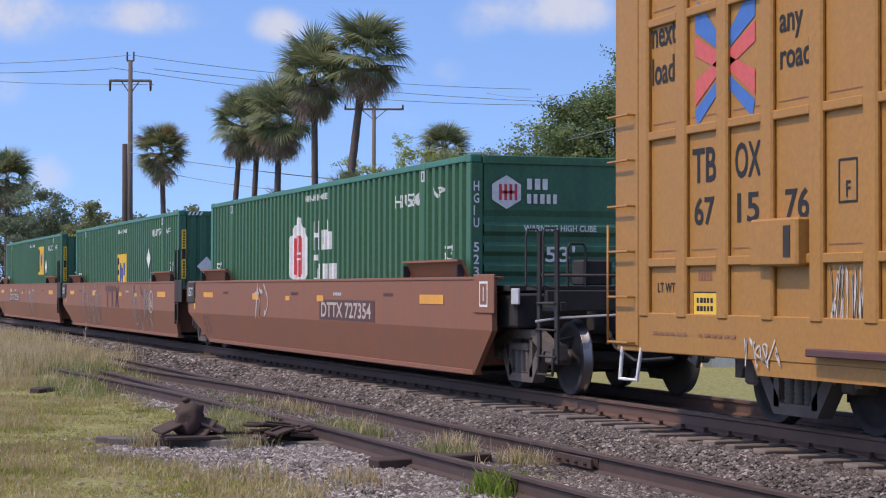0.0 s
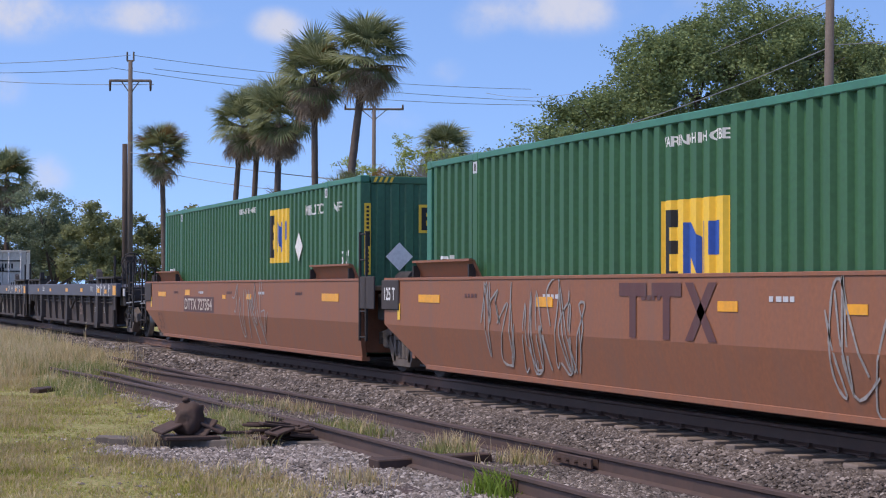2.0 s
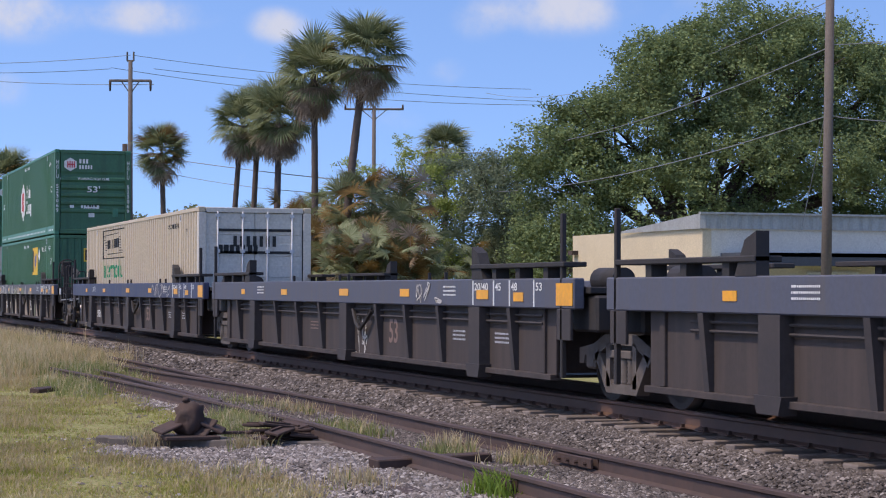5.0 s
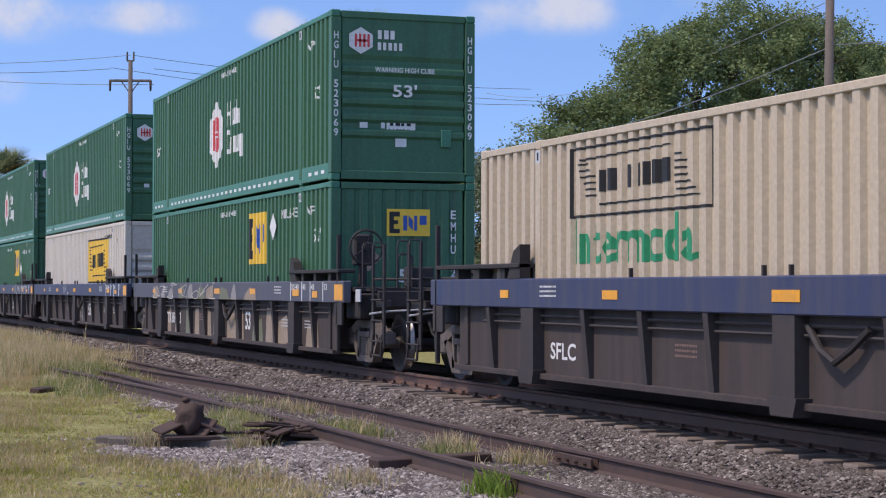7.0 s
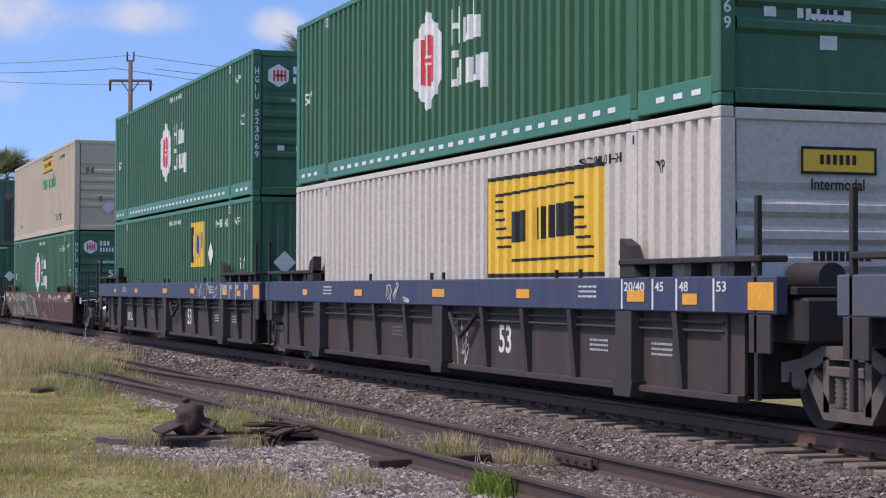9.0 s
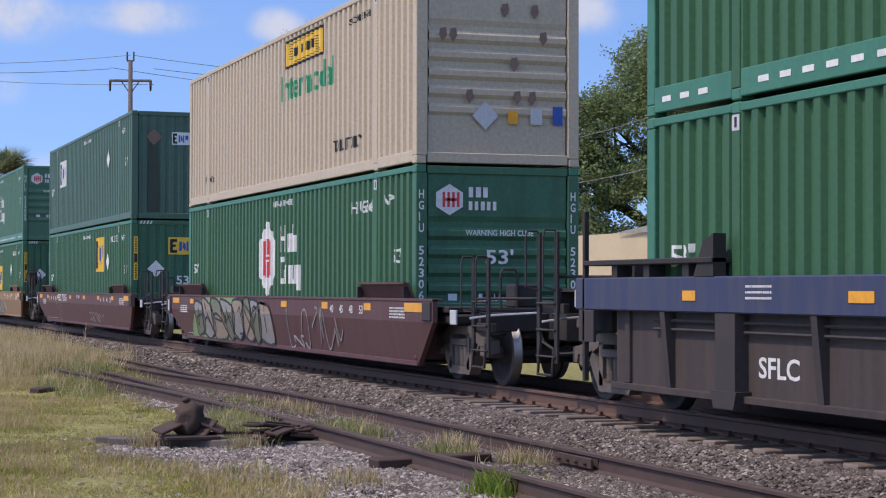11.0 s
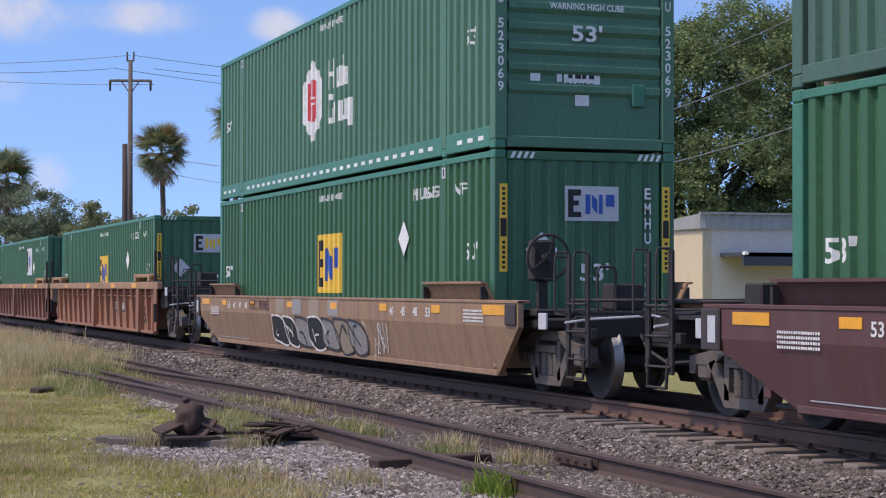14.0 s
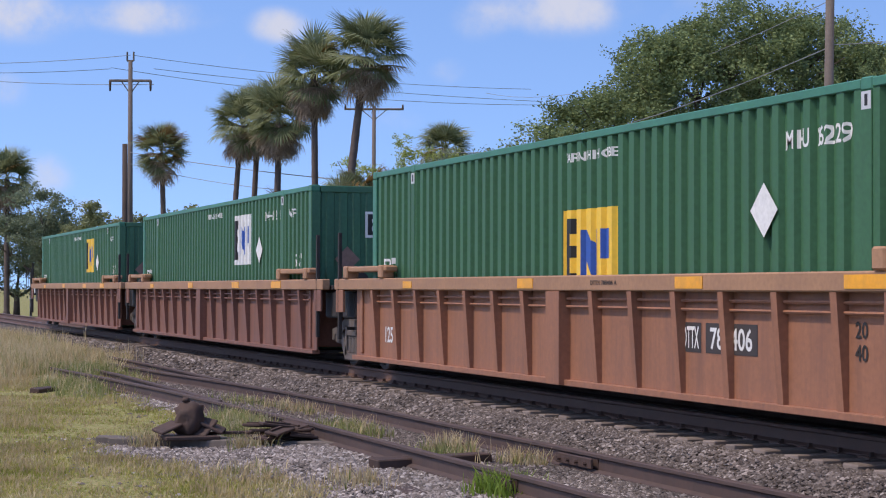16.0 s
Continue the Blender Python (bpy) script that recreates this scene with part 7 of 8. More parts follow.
def pale_building():
    bx, by = (-41.75, 21.59)
    b = thing("building", "low cream stucco building with corrugated metal parapet", "building")
    zg, zt = -0.7, 2.85
    x0, y1 = bx - 8.1, by + 16.0
    t = 0.25
    part("wall", Shape().box(x0, bx, by, by + t, zg, zt), M["stucco"], b)
    part("wall", Shape().box(bx - t, bx - 0.003, by + t, y1, zg, zt), M["stucco_white"], b)
    part("wall", Shape().box(x0, x0 + t, by + t, y1, zg, zt), M["stucco"], b)
    part("wall", Shape().box(x0, bx, y1 + 0.01, y1 + t, zg, zt), M["stucco"], b)
    part("roof", Shape().box(x0 + 0.3, bx - 0.3, by + 0.3, y1 - 0.1, zt - 0.15, zt - 0.05), M["tin"], b)
    # corrugated parapet along the front and tapering back along the side
    s = Shape()
    n = 110
    v = []
    for i in range(n + 1):
        y = by - 0.1 + (y1 - by) * i / n
        dx = 0.04 * (i % 2)
        v += [(bx + 0.06 + dx, y, zt - 0.02), (bx + 0.06 + dx, y, zt + 0.34)]
    s.add(v, [(2 * i, 2 * i + 1, 2 * i + 3, 2 * i + 2) for i in range(n)])
    part("parapet_front", s, M["tin"], b, "grey corrugated metal parapet")
    s, v, n = Shape(), [], 60
    for i in range(n + 1):
        f = i / n
        v += [(bx + 0.06 - 4.9 * f, by - 0.1 + 0.04 * (i % 2), zt - 0.02), (bx + 0.06 - 4.9 * f, by - 0.1 + 0.04 * (i % 2), zt + 0.34 * (1 - f) + 0.02)]
    s.add(v, [(2 * i, 2 * i + 1, 2 * i + 3, 2 * i + 2) for i in range(n)])
    part("parapet_side", s, M["tin"], b, "tapering corrugated metal parapet")
    part("parapet_cap", Shape().box(bx + 0.03, bx + 0.16, by - 0.12, y1, zt + 0.34, zt + 0.39), M["tin"], b)
    # awning on the front
    part("awning", Shape().box(bx, bx + 1.2, by + 0.5, y1 - 0.5, 2.12, 2.22).box(bx + 1.1, bx + 1.2, by + 0.5, y1 - 0.5, 1.9, 2.22), M["shade"], b, "dark flat awning")
    part("awning_arm", Shape().rod((bx + 1.2, by + 0.5, 2.2), (bx + 0.6, by + 2.2, 1.95), 0.05), M["letter"], b)
    for y in (by + 3.0, by + 6.5, by + 10.0):
        w = new("window", Shape().box(bx - 0.02, bx + 0.015, y, y + 1.4, 0.55, 1.7).mesh("window", M["window"]))
        w.parent = b
        part("window_frame", Shape().box(bx + 0.015, bx + 0.05, y - 0.06, y + 1.46, 1.7, 1.77).box(bx + 0.015, bx + 0.05, y - 0.06, y + 1.46, 0.48, 0.55).box(bx + 0.015, bx + 0.05, y + 0.67, y + 0.73, 0.55, 1.7), M["letter"], w)
    # side wall: windows and a door
    for k in range(5):
        x = bx - 2.6 - 3.4 * k
        if k == 1:
            d = part("door", Shape().box(x - 0.45, x + 0.45, by - 0.04, by + 0.02, zg + 0.1, 1.42), M["door_blue"], b, "grey-blue side door")
            part("door_frame", Shape().box(x - 0.53, x - 0.45, by - 0.05, by + 0.01, zg + 0.1, 1.5).box(x + 0.45, x + 0.53, by - 0.05, by + 0.01, zg + 0.1, 1.5), M["letter"], d)
        else:
            w = part("window", Shape().box(x - 0.55, x + 0.55, by - 0.012, by + 0.02, 0.2, 1.22), M["window"], b)
            part("window_frame", Shape().box(x - 0.65, x + 0.65, by - 0.05, by - 0.012, 1.22, 1.34).box(x - 0.65, x - 0.55, by - 0.05, by - 0.012, 0.1, 1.22).box(x + 0.55, x + 0.65, by - 0.05, by - 0.012, 0.1, 1.22).box(x - 0.55, x + 0.55, by - 0.05, by - 0.012, 0.1, 0.2), M["sash"], w, "yellow window frame")
    part("wall_lamp", Shape().box(bx - 8.0, bx - 7.7, by - 0.2, by, 2.3, 2.42), M["dark_pole"], b)


def blue_shed():
    ax, ay = (-109.54, 23.33)
    cx, cy = (-107.92, 29.96)
    b = thing("metal_shed", "blue sheet-metal shed with a pale lower band", "shed")
    d = Vector((cx - ax, cy - ay, 0))
    ln = d.length
    ang = math.atan2(d.y, d.x)
    b.matrix_basis = Matrix.Translation((ax, ay, -0.62)) @ Matrix.Rotation(ang, 4, "Z")
    part("wall", Shape().box(0, ln, 0, 6, 0, 5.2), M["shed_blue"], b)
    for i in range(14):
        x = ln * i / 14
        part("wall_rib", Shape().box(x, x + 0.06, -0.05, 0, 3.2, 5.1), M["shed_blue"], b)
    part("lower_band", Shape().box(-0.02, ln + 0.02, -0.09, -0.05, 0.0, 3.2), M["shed_pale"], b, "pale grey-blue band")
    for i in range(5):
        part("band_post", Shape().box(ln * (i + 0.5) / 5, ln * (i + 0.5) / 5 + 0.12, -0.11, -0.09, 0, 3.2), M["shed_blue"], b)
    part("roof_edge", Shape().box(-0.1, ln + 0.1, -0.15, 6.1, 5.16, 5.38), M["stucco_white"], b, "thin pale roof edge")


def crossing_sign():
    x, y = (-129.02, 15.93)
    p = thing("crossing_signal", "grey railway crossing signal mast with crossed boards", "railway signal")
    p.matrix_basis = pose(x, y, -0.62, 0, 0, 0)
    part("mast", Shape().rod((0, 0, 0), (0, 0, 4.9), 0.09, 0.08, n=10), M["sign_grey"], p)
    for sgn in (-1, 1):
        part("crossed_board", Shape().prism([(-0.62, -0.11), (0.62, -0.11), (0.62, 0.11), (-0.62, 0.11)], 0.1, 0.13, "x"), M["letter"], p).matrix_basis = pose(0, 0, 4.5, sgn * 40, 0, 0)
        part("signal_lamp", Shape().rod((0.1, sgn * 0.5, 3.5), (0.3, sgn * 0.5, 3.5), 0.2, n=14), M["dark_pole"], p)
    part("lamp_bar", Shape().box(0.02, 0.1, -0.7, 0.7, 3.46, 3.54), M["dark_pole"], p)


def pole(foot, top, r0, r1, mat, label, arm=None, down=0.0):
    foot, top = Vector(foot), Vector(top)
    p = thing("utility_pole", label, "utility pole", "utility poles")
    p.matrix_basis = Matrix.Translation(foot)
    h = top - foot
    part("pole_shaft", Shape().rod((0, 0, -0.3), h, r0, r1, n=14), mat, p)
    if arm:
        half, az, drop = arm
        q = Vector((math.cos(az), math.sin(az), 0))
        c = h - Vector((0, 0, drop))
        a, e = c - q * half, c + q * half
        s = Shape().rod(a, e, 0.075, n=6)
        part("crossarm", s, mat, p, "wooden crossarm")
        for k in (-1, 1):
            part("brace", Shape().rod(c + q * half * 0.45 * k, c - Vector((0, 0, 0.7)), 0.03, n=6), mat, p)
            for u in (0.97,):
                o = c + q * half * u * k
                part("insulator", Shape().rod(o, o + Vector((0, 0, -0.55 if down else 0.3)), 0.075, 0.05, n=8), M["dark_pole"], p, "dark insulator")
    return p


pale_building()
blue_shed()
crossing_sign()
AZ = math.atan2(0.943, 0.333)
pole((-98.49, 17.29, -0.62), (-98.50, 17.25, 13.32), 0.17, 0.11, M["wood_pole"], "tall grey utility pole with hanging insulators", (1.1, AZ, 1.05), down=1)
fork = thing("pole_top_bracket", "two-pronged bracket on a pole top", "bracket")
bracket_top = Vector((-98.50, 17.25, 13.32))
q = Vector((0.333, 0.943, 0)) * 0.17
part("prong", Shape().path([bracket_top + q, bracket_top + q + Vector((0, 0, 0.48))], 0.05), M["wood_pole"], fork)
part("prong", Shape().path([bracket_top - q, bracket_top - q + Vector((0, 0, 0.48))], 0.05), M["wood_pole"], fork)
part("bracket_base", Shape().path([bracket_top - q, bracket_top + q], 0.05), M["wood_pole"], fork)
pole((-94.60, 16.35, -0.62), (-94.60, 16.31, 8.62), 0.15, 0.13, M["dark_pole"], "short dark pole stub beside the tall pole")
pole((-114.57, 35.70, -0.62), (-114.56, 35.74, 13.04), 0.16, 0.12, M["wood_pole"], "utility pole with a plain crossarm behind the palms", (1.9, AZ, 0.2))
pole((-36.01, 21.61, -0.62), (-35.94, 21.74, 8.45), 0.125, 0.095, M["wood_pole"], "weathered grey utility pole before the building")


def wire(a, b, sag, r=0.016):
    a, b = Vector(a), Vector(b)
    w = thing("overhead_wire", "thin grey overhead wire", "wire", "overhead wires")
    n = 14
    pts = [a.lerp(b, i / n) - Vector((0, 0, sag * 4 * (i / n) * (1 - i / n))) for i in range(n + 1)]
    part("wire_strand", Shape().path(pts, r, n=5), M["wire"], w)


wire((-98.50, 17.25, 13.62), (-99.98, 2.22, 12.85), 0.3)
wire((-98.48, 17.37, 13.62), (-103.74, 42.21, 13.29), 0.35)
wire((-98.67, 16.27, 12.88), (-99.98, 2.22, 12.62), 0.3)
wire((-98.28, 18.45, 12.09), (-103.97, 2.31, 13.01), 0.3)
wire((-98.67, 16.27, 12.94), (-105.33, 43.60, 12.54), 0.5)
wire((-98.28, 18.44, 12.93), (-105.33, 43.60, 12.75), 0.2)
wire((-98.50, 17.25, 8.48), (-63.13, 19.24, 5.08), 0.1, 0.02)
wire((-98.50, 17.25, 7.88), (-63.13, 19.25, 4.61), 0.3, 0.014)
wire((-35.98, 21.66, 6.63), (-90.36, 29.34, 8.68), 1.2, 0.012)
wire((-36.00, 21.64, 5.13), (-75.47, 26.54, 5.51), 0.6, 0.012)
wire((-35.98, 21.66, 6.71), (-33.75, 25.00, 7.07), 0.1, 0.01)
wire((-36.00, 21.64, 5.15), (-33.75, 25.00, 4.94), 0.1, 0.01)
wire((-36.00, 21.64, 5.21), (-37.98, 22.21, 2.79), 0.0, 0.008)
wire((-36.07, 25.20, 9.45), (-104.73, 39.69, 13.06), 1.5, 0.012)


# ---- track details, stones, grass ----
def tie_mesh(w, l, h, seed):
    r = random.Random(seed)
    b = bmesh.new()
    bmesh.ops.create_cube(b, size=1.0)
    bmesh.ops.scale(b, verts=b.verts, vec=(w, l, h))
    for v in b.verts:
        v.co += Vector((r.uniform(-0.012, 0.012), r.uniform(-0.03, 0.03), r.uniform(-0.012, 0.008)))
    bmesh.ops.bevel(b, geom=b.edges[:], offset=0.012, segments=1, affect="EDGES")
    me = bpy.data.meshes.new("tie")
    b.to_mesh(me)
    b.free()
    me.materials.append(M["tie"])
    return me


TIES = [tie_mesh(0.22, 2.78, 0.17, k) for k in range(3)]


def lay_ties():
    r = random.Random(3)
    bed = thing("main_track_ties", "weathered wooden ties under the main-line rails", "railway ties", kind="structure")
    plate = Shape().box(-0.1, 0.1, -0.15, 0.15, -0.004, 0.012).mesh("tie_plate", M["rail"])
    spike = Shape().box(-0.012, 0.012, -0.02, 0.02, 0.012, 0.05).mesh("spike", M["rusty"])
    x, i = -58.0, 0
    while x < -7:
        o = new("tie", TIES[i % 3])
        o.parent = bed
        o.matrix_basis = pose(x + r.uniform(-0.03, 0.03), YC + r.uniform(-0.05, 0.05), -0.272 + r.uniform(-0.01, 0.004), 0, 0, r.uniform(-1.5, 1.5))
        p = new("tie_plate", plate)
        p.parent = bed
        p.matrix_basis = pose(x, YC - 0.753, -0.186)
        if x > -40:
            k = new("spike", spike)
            k.parent = bed
            k.matrix_basis = pose(x + 0.06, YC - 0.753 - 0.1, -0.186)
        x += 0.53
        i += 1
    sid = thing("siding_ties", "rotten grey wooden ties of the old siding", "railway ties", kind="structure")
    x = -33.0
    while x < -7:
        if r.random() > 0.12:
            o = new("tie", TIES[i % 3])
            o.parent = sid
            o.matrix_basis = pose(x + r.uniform(-0.06, 0.06), 6.52 + r.uniform(-0.15, 0.15), SZ - 0.28 + r.uniform(-0.03, 0.004), r.uniform(-1, 1), 0, r.uniform(-4, 4))
        x += 0.6
        i += 1


lay_ties()


def joint_bar(x, y, z):
    j = thing("joint_bar", "rusty bolted joint bar on a siding rail", "rail joint", "rail joints")
    for sgn in (-1, 1):
        part("bar", Shape().box(-0.42, 0.42, sgn * 0.035 - 0.014, sgn * 0.035 + 0.014, -0.145, -0.045, 0.006), M["rusty"], j)
    for k in range(4):
        part("bolt", Shape().rod((-0.32 + 0.21 * k, -0.085, -0.1), (-0.32 + 0.21 * k, 0.085, -0.1), 0.018, n=6), M["rusty"], j)
    j.matrix_basis = pose(x, y, z)


joint_bar(-16.7, 7.285, SZ)
joint_bar(-15.1, 5.83, SZ)


def lump(rad, seed, rough=0.35):
    b = bmesh.new()
    bmesh.ops.create_icosphere(b, subdivisions=3, radius=1.0)
    for v in b.verts:
        n = noise.noise(v.co * 1.8 + Vector((seed, 0, 0))) + 0.5 * noise.noise(v.co * 4.5 + Vector((0, seed, 0)))
        v.co = Vector((v.co.x * rad[0], v.co.y * rad[1], v.co.z * rad[2])) * (1 + rough * n)
    s = Shape()
    s.add([v.co[:] for v in b.verts], [[v.index for v in f.verts] for f in b.faces], True)
    b.free()
    return s


def switch_stand():
    s = thing("switch_stand", "broken dark rusty switch stand base on timbers", "switch stand")
    s.matrix_basis = pose(-21.15, 4.38, -0.405)
    part("casting", lump((0.15, 0.17, 0.19), 3, 0.4), M["rusty"], s).location = (0, 0.02, 0.22)
    part("neck", Shape().rod((0, 0.0, 0.3), (0.0, -0.02, 0.46), 0.06, 0.035, n=10), M["rusty"], s)
    part("cap", Shape().rod((0, -0.02, 0.42), (0, -0.02, 0.47), 0.05, 0.04, n=8), M["rusty"], s)
    part("base_plate", Shape().box(-0.28, 0.28, -0.3, 0.32, 0.0, 0.045, 0.01), M["rusty"], s)
    for y, a in ((-0.24, 20), (0.28, -25), (0.18, 40)):
        part("lug", Shape().box(-0.12, 0.12, -0.14, 0.14, 0, 0.035, 0.01), M["rusty"], s).matrix_basis = pose(0.05, y, 0.12, a, 8, a)
    part("throw_bar", Shape().box(-0.03, 0.03, 0.1, 1.45, 0.04, 0.075, 0.006), M["rusty"], s)


for x, y, l, turn in ((-21.2, 4.65, 2.7, -28.0), (-20.9, 4.75, 2.75, -31.0)):
    t = tagged(new("headblock_timber", tie_mesh(0.24, l, 0.16, int(l * 10))), "long weathered switch timber half sunk in gravel", "timber", "switch timbers")
    t.data.materials[0] = M["wood_pole"]
    t.matrix_basis = pose(x, y, -0.485, 0, 0, turn)
switch_stand()
for k in range(14):
    p = tagged(new("tie_plate_scrap", Shape().box(-0.19, 0.19, -0.09, 0.09, 0, 0.03, 0.006).box(-0.15, 0.15, -0.05, -0.02, 0.03, 0.05).mesh("tie_plate_scrap", M["rusty"])), "discarded dark iron plate beside the rail", "iron plate", "scrap iron plates")
    p.matrix_basis = pose(-21.0 + 0.16 * (k % 5), 5.12 + 0.14 * (k % 4), -0.42 + 0.014 * k, 10 * (k % 3) - 8, 7 * (k % 2), 35 * k)
for x, y, l, turn, z in ((-16.4, 5.1, 0.5, 75, -0.485), (-15.5, 5.15, 0.6, 85, -0.49), (-33.0, 4.3, 0.8, 60, -0.47), (-17.6, 6.1, 1.3, 12, -0.40)):
    t = tagged(new("old_timber", tie_mesh(0.2, l, 0.12, int(l * 7))), "short rotten dark timber scrap in the gravel", "timber", "timber scraps")
    t.data.materials[0] = M["rusty"]
    t.matrix_basis = pose(x, y, z, 0, 3, turn)


def stone_material(name, rows):
    m = bpy.data.materials.new(name)
    m.use_nodes = True
    nt = m.node_tree
    N, L = nt.nodes.new, nt.links.new
    b = nt.nodes["Principled BSDF"]
    geo = N("ShaderNodeNewGeometry")
    r = N("ShaderNodeValToRGB")
    e = r.color_ramp.elements
    e.new(0.5); e.new(0.8)
    for k, (p, c) in zip(e, rows):
        k.position, k.color = p, (*c, 1)
    L(geo.outputs["Random Per Island"], r.inputs[0])
    co, nz = N("ShaderNodeTexCoord"), N("ShaderNodeTexNoise")
    nz.inputs["Scale"].default_value = 1.1
    L(co.outputs["Object"], nz.inputs["Vector"])
    mr = N("ShaderNodeMapRange"); L(nz.outputs["Fac"], mr.inputs["Value"])
    mr.inputs["From Min"].default_value, mr.inputs["From Max"].default_value = 0.3, 0.7
    mr.inputs["To Min"].default_value, mr.inputs["To Max"].default_value = 0.75, 1.15
    mx = N("ShaderNodeMix"); mx.data_type = "RGBA"; mx.blend_type = "MULTIPLY"; mx.inputs["Factor"].default_value = 1.0
    L(r.outputs[0], mx.inputs["A"]); L(mr.outputs[0], mx.inputs["B"])
    L(mx.outputs["Result"], b.inputs["Base Color"])
    b.inputs["Roughness"].default_value = 0.9
    return m


def height_grid(xs, ys):
    return np.array([ground_height(float(x), float(y)) for x, y in zip(xs, ys)])


def scatter_stones(name, label, seed, fields, mat):
    rng = np.random.RandomState(seed)
    oct_v = np.array([(1, 0, 0), (0, 1, 0), (-1, 0, 0), (0, -1, 0), (0, 0, 1), (0, 0, -1), (0.6, 0.6, 0.5), (-0.6, -0.6, 0.5)], float)
    faces = np.array([(0, 6, 4), (6, 1, 4), (0, 1, 6), (1, 2, 4), (2, 7, 4), (7, 3, 4), (2, 3, 7), (3, 0, 4)])
    pts = []
    for n, x0, x1, y0, y1, size in fields:
        x, y = rng.uniform(x0, x1, n), rng.uniform(y0, y1, n)
        c = np.array([gravel_cover(a, b) for a, b in zip(x, y)])
        keep = rng.rand(n) < c * 1.1 + 0.02
        sz = size * (0.55 + 0.8 * rng.rand(n))
        pts.append(np.stack([x, y, sz], 1)[keep])
    pts = np.concatenate(pts)
    n = len(pts)
    z = height_grid(pts[:, 0], pts[:, 1])
    ang = rng.rand(n) * 6.283
    jit = 1 + 0.45 * (rng.rand(n, 8, 3) - 0.5)
    v = oct_v[None] * jit * pts[:, 2][:, None, None] * np.stack([1 + 0.5 * rng.rand(n), np.ones(n), 0.65 + 0.3 * rng.rand(n)], 1)[:, None, :]
    ca, sa = np.cos(ang)[:, None], np.sin(ang)[:, None]
    X, Y = v[..., 0] * ca - v[..., 1] * sa, v[..., 0] * sa + v[..., 1] * ca
    v = np.stack([X + pts[:, 0][:, None], Y + pts[:, 1][:, None], v[..., 2] + z[:, None] + pts[:, 2][:, None] * 0.35 * (rng.rand(n)[:, None] + 0.3)], -1)
    f = (faces[None] + (np.arange(n) * 8)[:, None, None]).reshape(-1, 3)
    me = bpy.data.meshes.new(name)
    me.from_pydata(v.reshape(-1, 3).tolist(), [], f.tolist())
    me.materials.append(mat)
    tagged(new(name, me), label, "gravel", kind="stuff")


scatter_stones("ballast_stones", "crushed grey-brown ballast stones beside the main track", 5,
               ((52000, -23, -10.5, 6.6, 8.85, 0.021), (26000, -34, -23, 6.2, 8.85, 0.027), (16000, -62, -34, 5.8, 8.85, 0.04)),
               stone_material("grey brown ballast stone", ((0.0, (0.05, 0.039, 0.033)), (0.4, (0.102, 0.082, 0.07)), (0.8, (0.165, 0.136, 0.12)), (1.0, (0.33, 0.288, 0.26)))))
scatter_stones("siding_gravel", "pale crushed stone spread round the old siding", 6,
               ((46000, -23, -10.5, 2.6, 6.6, 0.021), (14000, -34, -23, 4.6, 6.2, 0.026)),
               stone_material("pale crushed stone", ((0.0, (0.10, 0.083, 0.072)), (0.4, (0.185, 0.155, 0.138)), (0.8, (0.29, 0.25, 0.225)), (1.0, (0.48, 0.435, 0.40)))))

GRASS_GREEN = leaf_material("fresh grass blades", (0.185, 0.205, 0.042), (0.32, 0.32, 0.085), (0.50, 0.445, 0.18), trans=0.45)
GRASS_DRY = leaf_material("dry straw grass", (0.34, 0.265, 0.135), (0.48, 0.385, 0.215), (0.62, 0.52, 0.33), trans=0.45)
GRASS_WEED = leaf_material("dull green weeds", (0.12, 0.145, 0.045), (0.21, 0.24, 0.08), (0.34, 0.345, 0.15), trans=0.45)
GRASS_TUFT = leaf_material("bright green tuft", (0.16, 0.24, 0.035), (0.26, 0.36, 0.07), (0.38, 0.46, 0.13), trans=0.4)


def blades(name, pts, h, w, mat, label, seed, spread=0.5, per=4):
    """Grass: bent two-piece blades, several to a root."""
    rng = np.random.RandomState(seed)
    p = np.repeat(np.asarray(pts, float), per, 0)
    n = len(p)
    p[:, :2] += rng.normal(size=(n, 2)) * 0.03
    z = height_grid(p[:, 0], p[:, 1]) - 0.02
    a = rng.rand(n) * 6.283
    hh = h * p[:, 2] * (0.5 + 0.8 * rng.rand(n))
    lean = hh * spread * rng.rand(n)
    d = np.stack([np.cos(a), np.sin(a)], 1)
    q = np.stack([-d[:, 1], d[:, 0]], 1) * (w * (0.7 + 0.6 * rng.rand(n)))[:, None]
    base, m, tip = p[:, :2], p[:, :2] + d * (lean * 0.35)[:, None], p[:, :2] + d * lean[:, None]
    v = np.stack([np.c_[base - q, z], np.c_[base + q, z], np.c_[m + q * 0.8, z + hh * 0.6], np.c_[m - q * 0.8, z + hh * 0.6], np.c_[tip, z + hh]], 1).reshape(-1, 3)
    k = np.arange(n) * 5
    faces = [(i, i + 1, i + 2, i + 3) for i in k] + [(i + 3, i + 2, i + 4) for i in k]
    me = bpy.data.meshes.new(name)
    me.from_pydata(v.tolist(), [], faces)
    me.materials.append(mat)
    return tagged(new(name, me), label, "grass", kind="stuff")


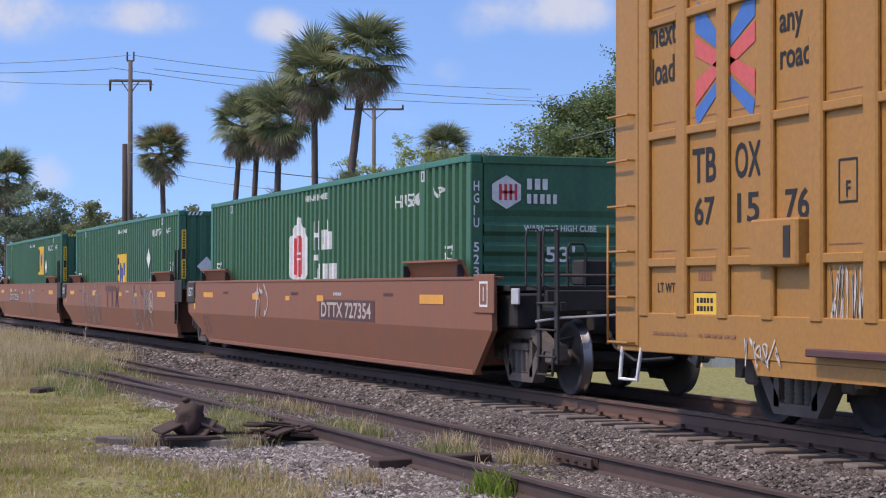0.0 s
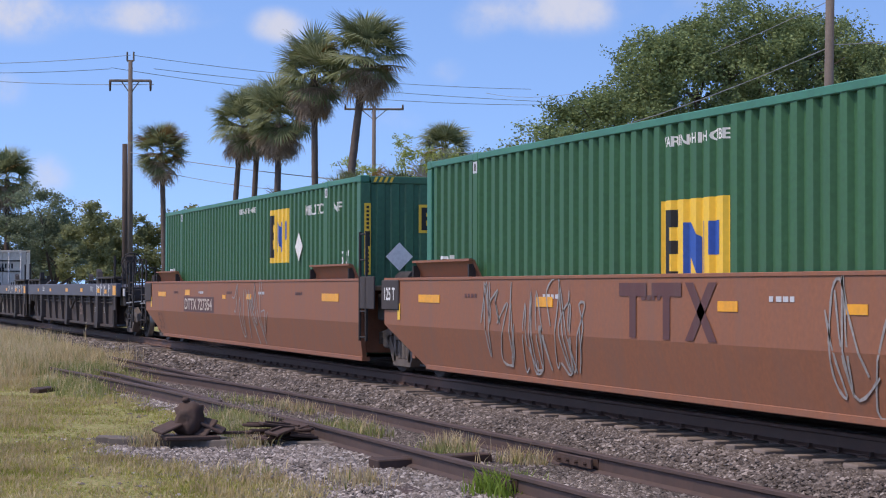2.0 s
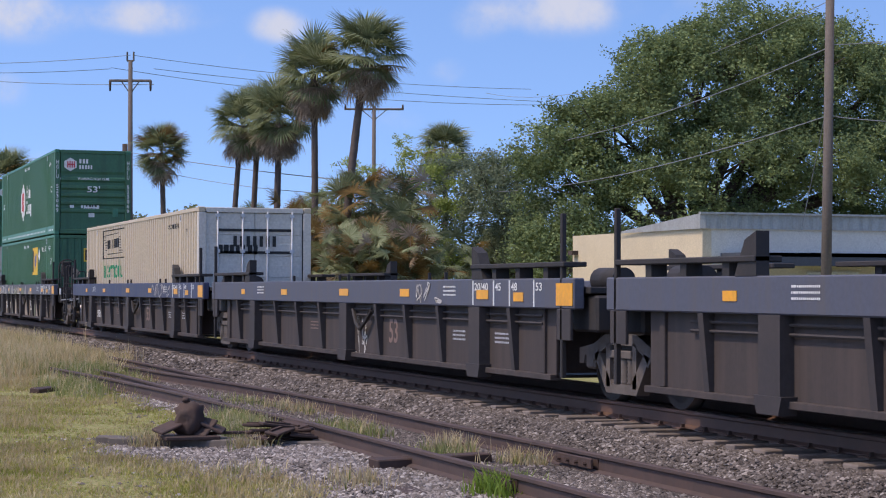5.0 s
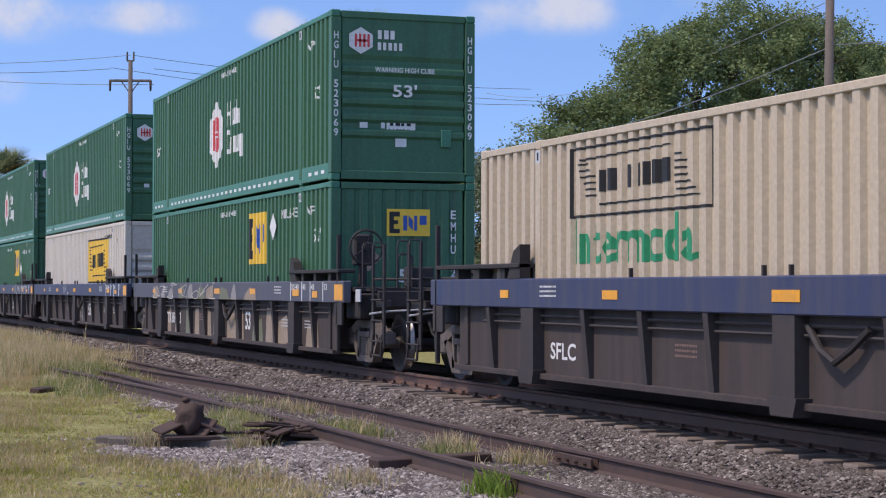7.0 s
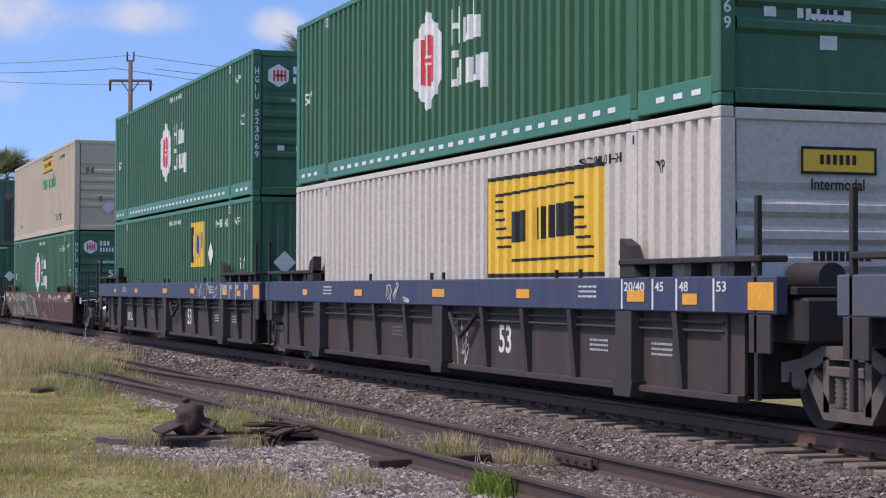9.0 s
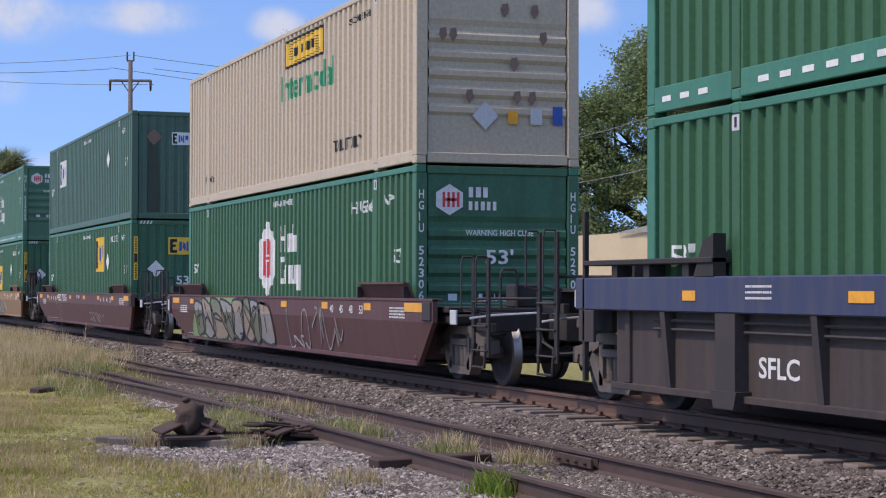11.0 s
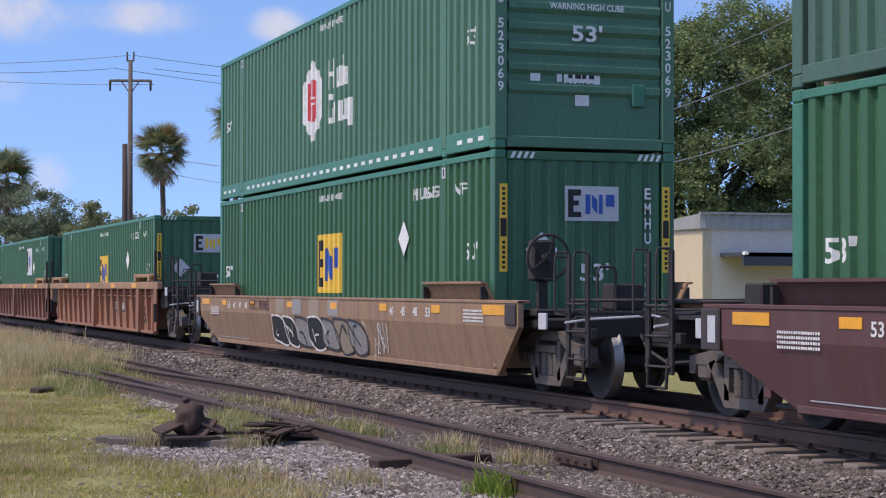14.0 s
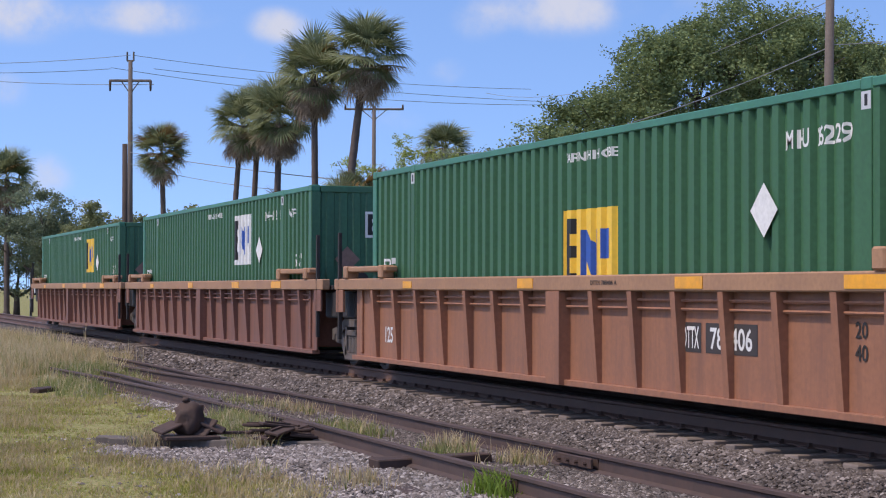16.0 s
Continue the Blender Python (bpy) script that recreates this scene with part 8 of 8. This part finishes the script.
def sow():
    rng = np.random.RandomState(8)
    lawn, dry = [], []
    for n, x0, x1, y0, y1 in ((24000, -22, -12.5, 0.8, 5.6), (22000, -40, -22, 1.2, 7.4), (12000, -75, -40, 2.5, 8.0)):
        x, y = rng.uniform(x0, x1, n), rng.uniform(y0, y1, n)
        for a, b, r in zip(x, y, rng.rand(n)):
            g = gravel_cover(a, b)
            if r > g * 1.15:
                k = 1.5 * noise.noise((a * 0.35, b * 0.55, 4)) + 0.5 * noise.noise((a * 1.3, b * 1.3, 9))
                s = 1.0 + 0.5 * k
                far = max(0.0, min(1.0, (-a - 33) / 8)) * (1.0 if b > 3.6 else 0.4)
                if r * 7 % 1 < 0.2 + 0.65 * far + 0.55 * max(0, k):
                    dry.append((a, b, s * (1 + 1.6 * far)))
                else:
                    lawn.append((a, b, s * (1 + 0.8 * far)))
    blades("lawn_grass", lawn, 0.052, 0.007, GRASS_GREEN, "short uneven green grass", 1, 0.9)
    blades("dry_grass", dry, 0.085, 0.006, GRASS_DRY, "straw-coloured dry grass among the green", 2, 0.9)
    weeds, straw = [], []
    for cx, cy, rx, ry, n, s, kind in ((-23.4, 5.5, 1.2, 0.4, 300, 1.7, 0), (-21.6, 5.2, 0.6, 0.4, 130, 1.5, 0), (-21.6, 6.4, 0.8, 0.4, 200, 1.6, 0), (-18.9, 6.8, 0.5, 0.25, 80, 1.6, 1), (-18.2, 6.4, 0.5, 0.3, 100, 1.4, 0), (-17.4, 7.0, 0.35, 0.2, 60, 1.3, 1), (-20.4, 4.95, 0.4, 0.3, 60, 1.2, 1),
                                       (-28, 6.7, 2.0, 0.3, 90, 1.0, 0), (-33, 4.9, 3.0, 0.5, 300, 1.7, 0), (-37, 6.2, 2.5, 0.5, 200, 1.3, 0), (-45, 6.2, 5.0, 0.9, 500, 3.0, 1), (-44, 5.2, 5.0, 1.4, 1100, 3.4, 1), (-55, 6.0, 7.0, 1.4, 900, 4.0, 1), (-37, 5.6, 2.2, 0.7, 420, 2.6, 0), (-40, 4.0, 3.0, 1.0, 500, 2.2, 1), (-16.2, 4.9, 0.6, 0.3, 60, 1.1, 1), (-17.8, 4.3, 0.8, 0.4, 70, 1.0, 1), (-26.0, 6.9, 1.5, 0.25, 100, 1.3, 1), (-21.6, 4.2, 0.35, 0.35, 70, 1.7, 0), (-21.3, 3.9, 0.3, 0.3, 50, 1.5, 1)):
        for _ in range(n):
            p = (cx + rng.normal() * rx * 0.5, cy + rng.normal() * ry * 0.5, s)
            (straw if (kind == 1) != (rng.rand() < 0.2) else weeds).append(p)
    blades("track_weeds", weeds, 0.12, 0.007, GRASS_WEED, "green weeds growing along the old siding", 3, 0.8)
    blades("track_straw", straw, 0.14, 0.006, GRASS_DRY, "dry straw weeds along the old siding", 4, 0.8)
    tuft = [(-14.95 + rng.normal() * 0.16, 5.82 + rng.normal() * 0.12, 1.0) for _ in range(110)]
    blades("grass_tuft", tuft, 0.21, 0.007, GRASS_TUFT, "bright green grass tuft against the rail", 5, 0.9)


sow()


# ---- what moves ----
def motions():
    for ob, s0, z in MOVERS:
        walk(ob, [(t, pose(s0 + s, YC, z)) for t, s in TRAIN])
    ts = [t for t, s in TRAIN]
    ss = [s for t, s in TRAIN]
    for ws, x in WHEELS:
        rows = []
        for k in range(481):
            t = k / 30
            turn = math.degrees(np.interp(t, ts, ss) / WHEEL_R) % 360.0
            rows.append((t, pose(x, 0, WHEEL_R, 0, turn, 0)))
        walk(ws, rows)


motions()
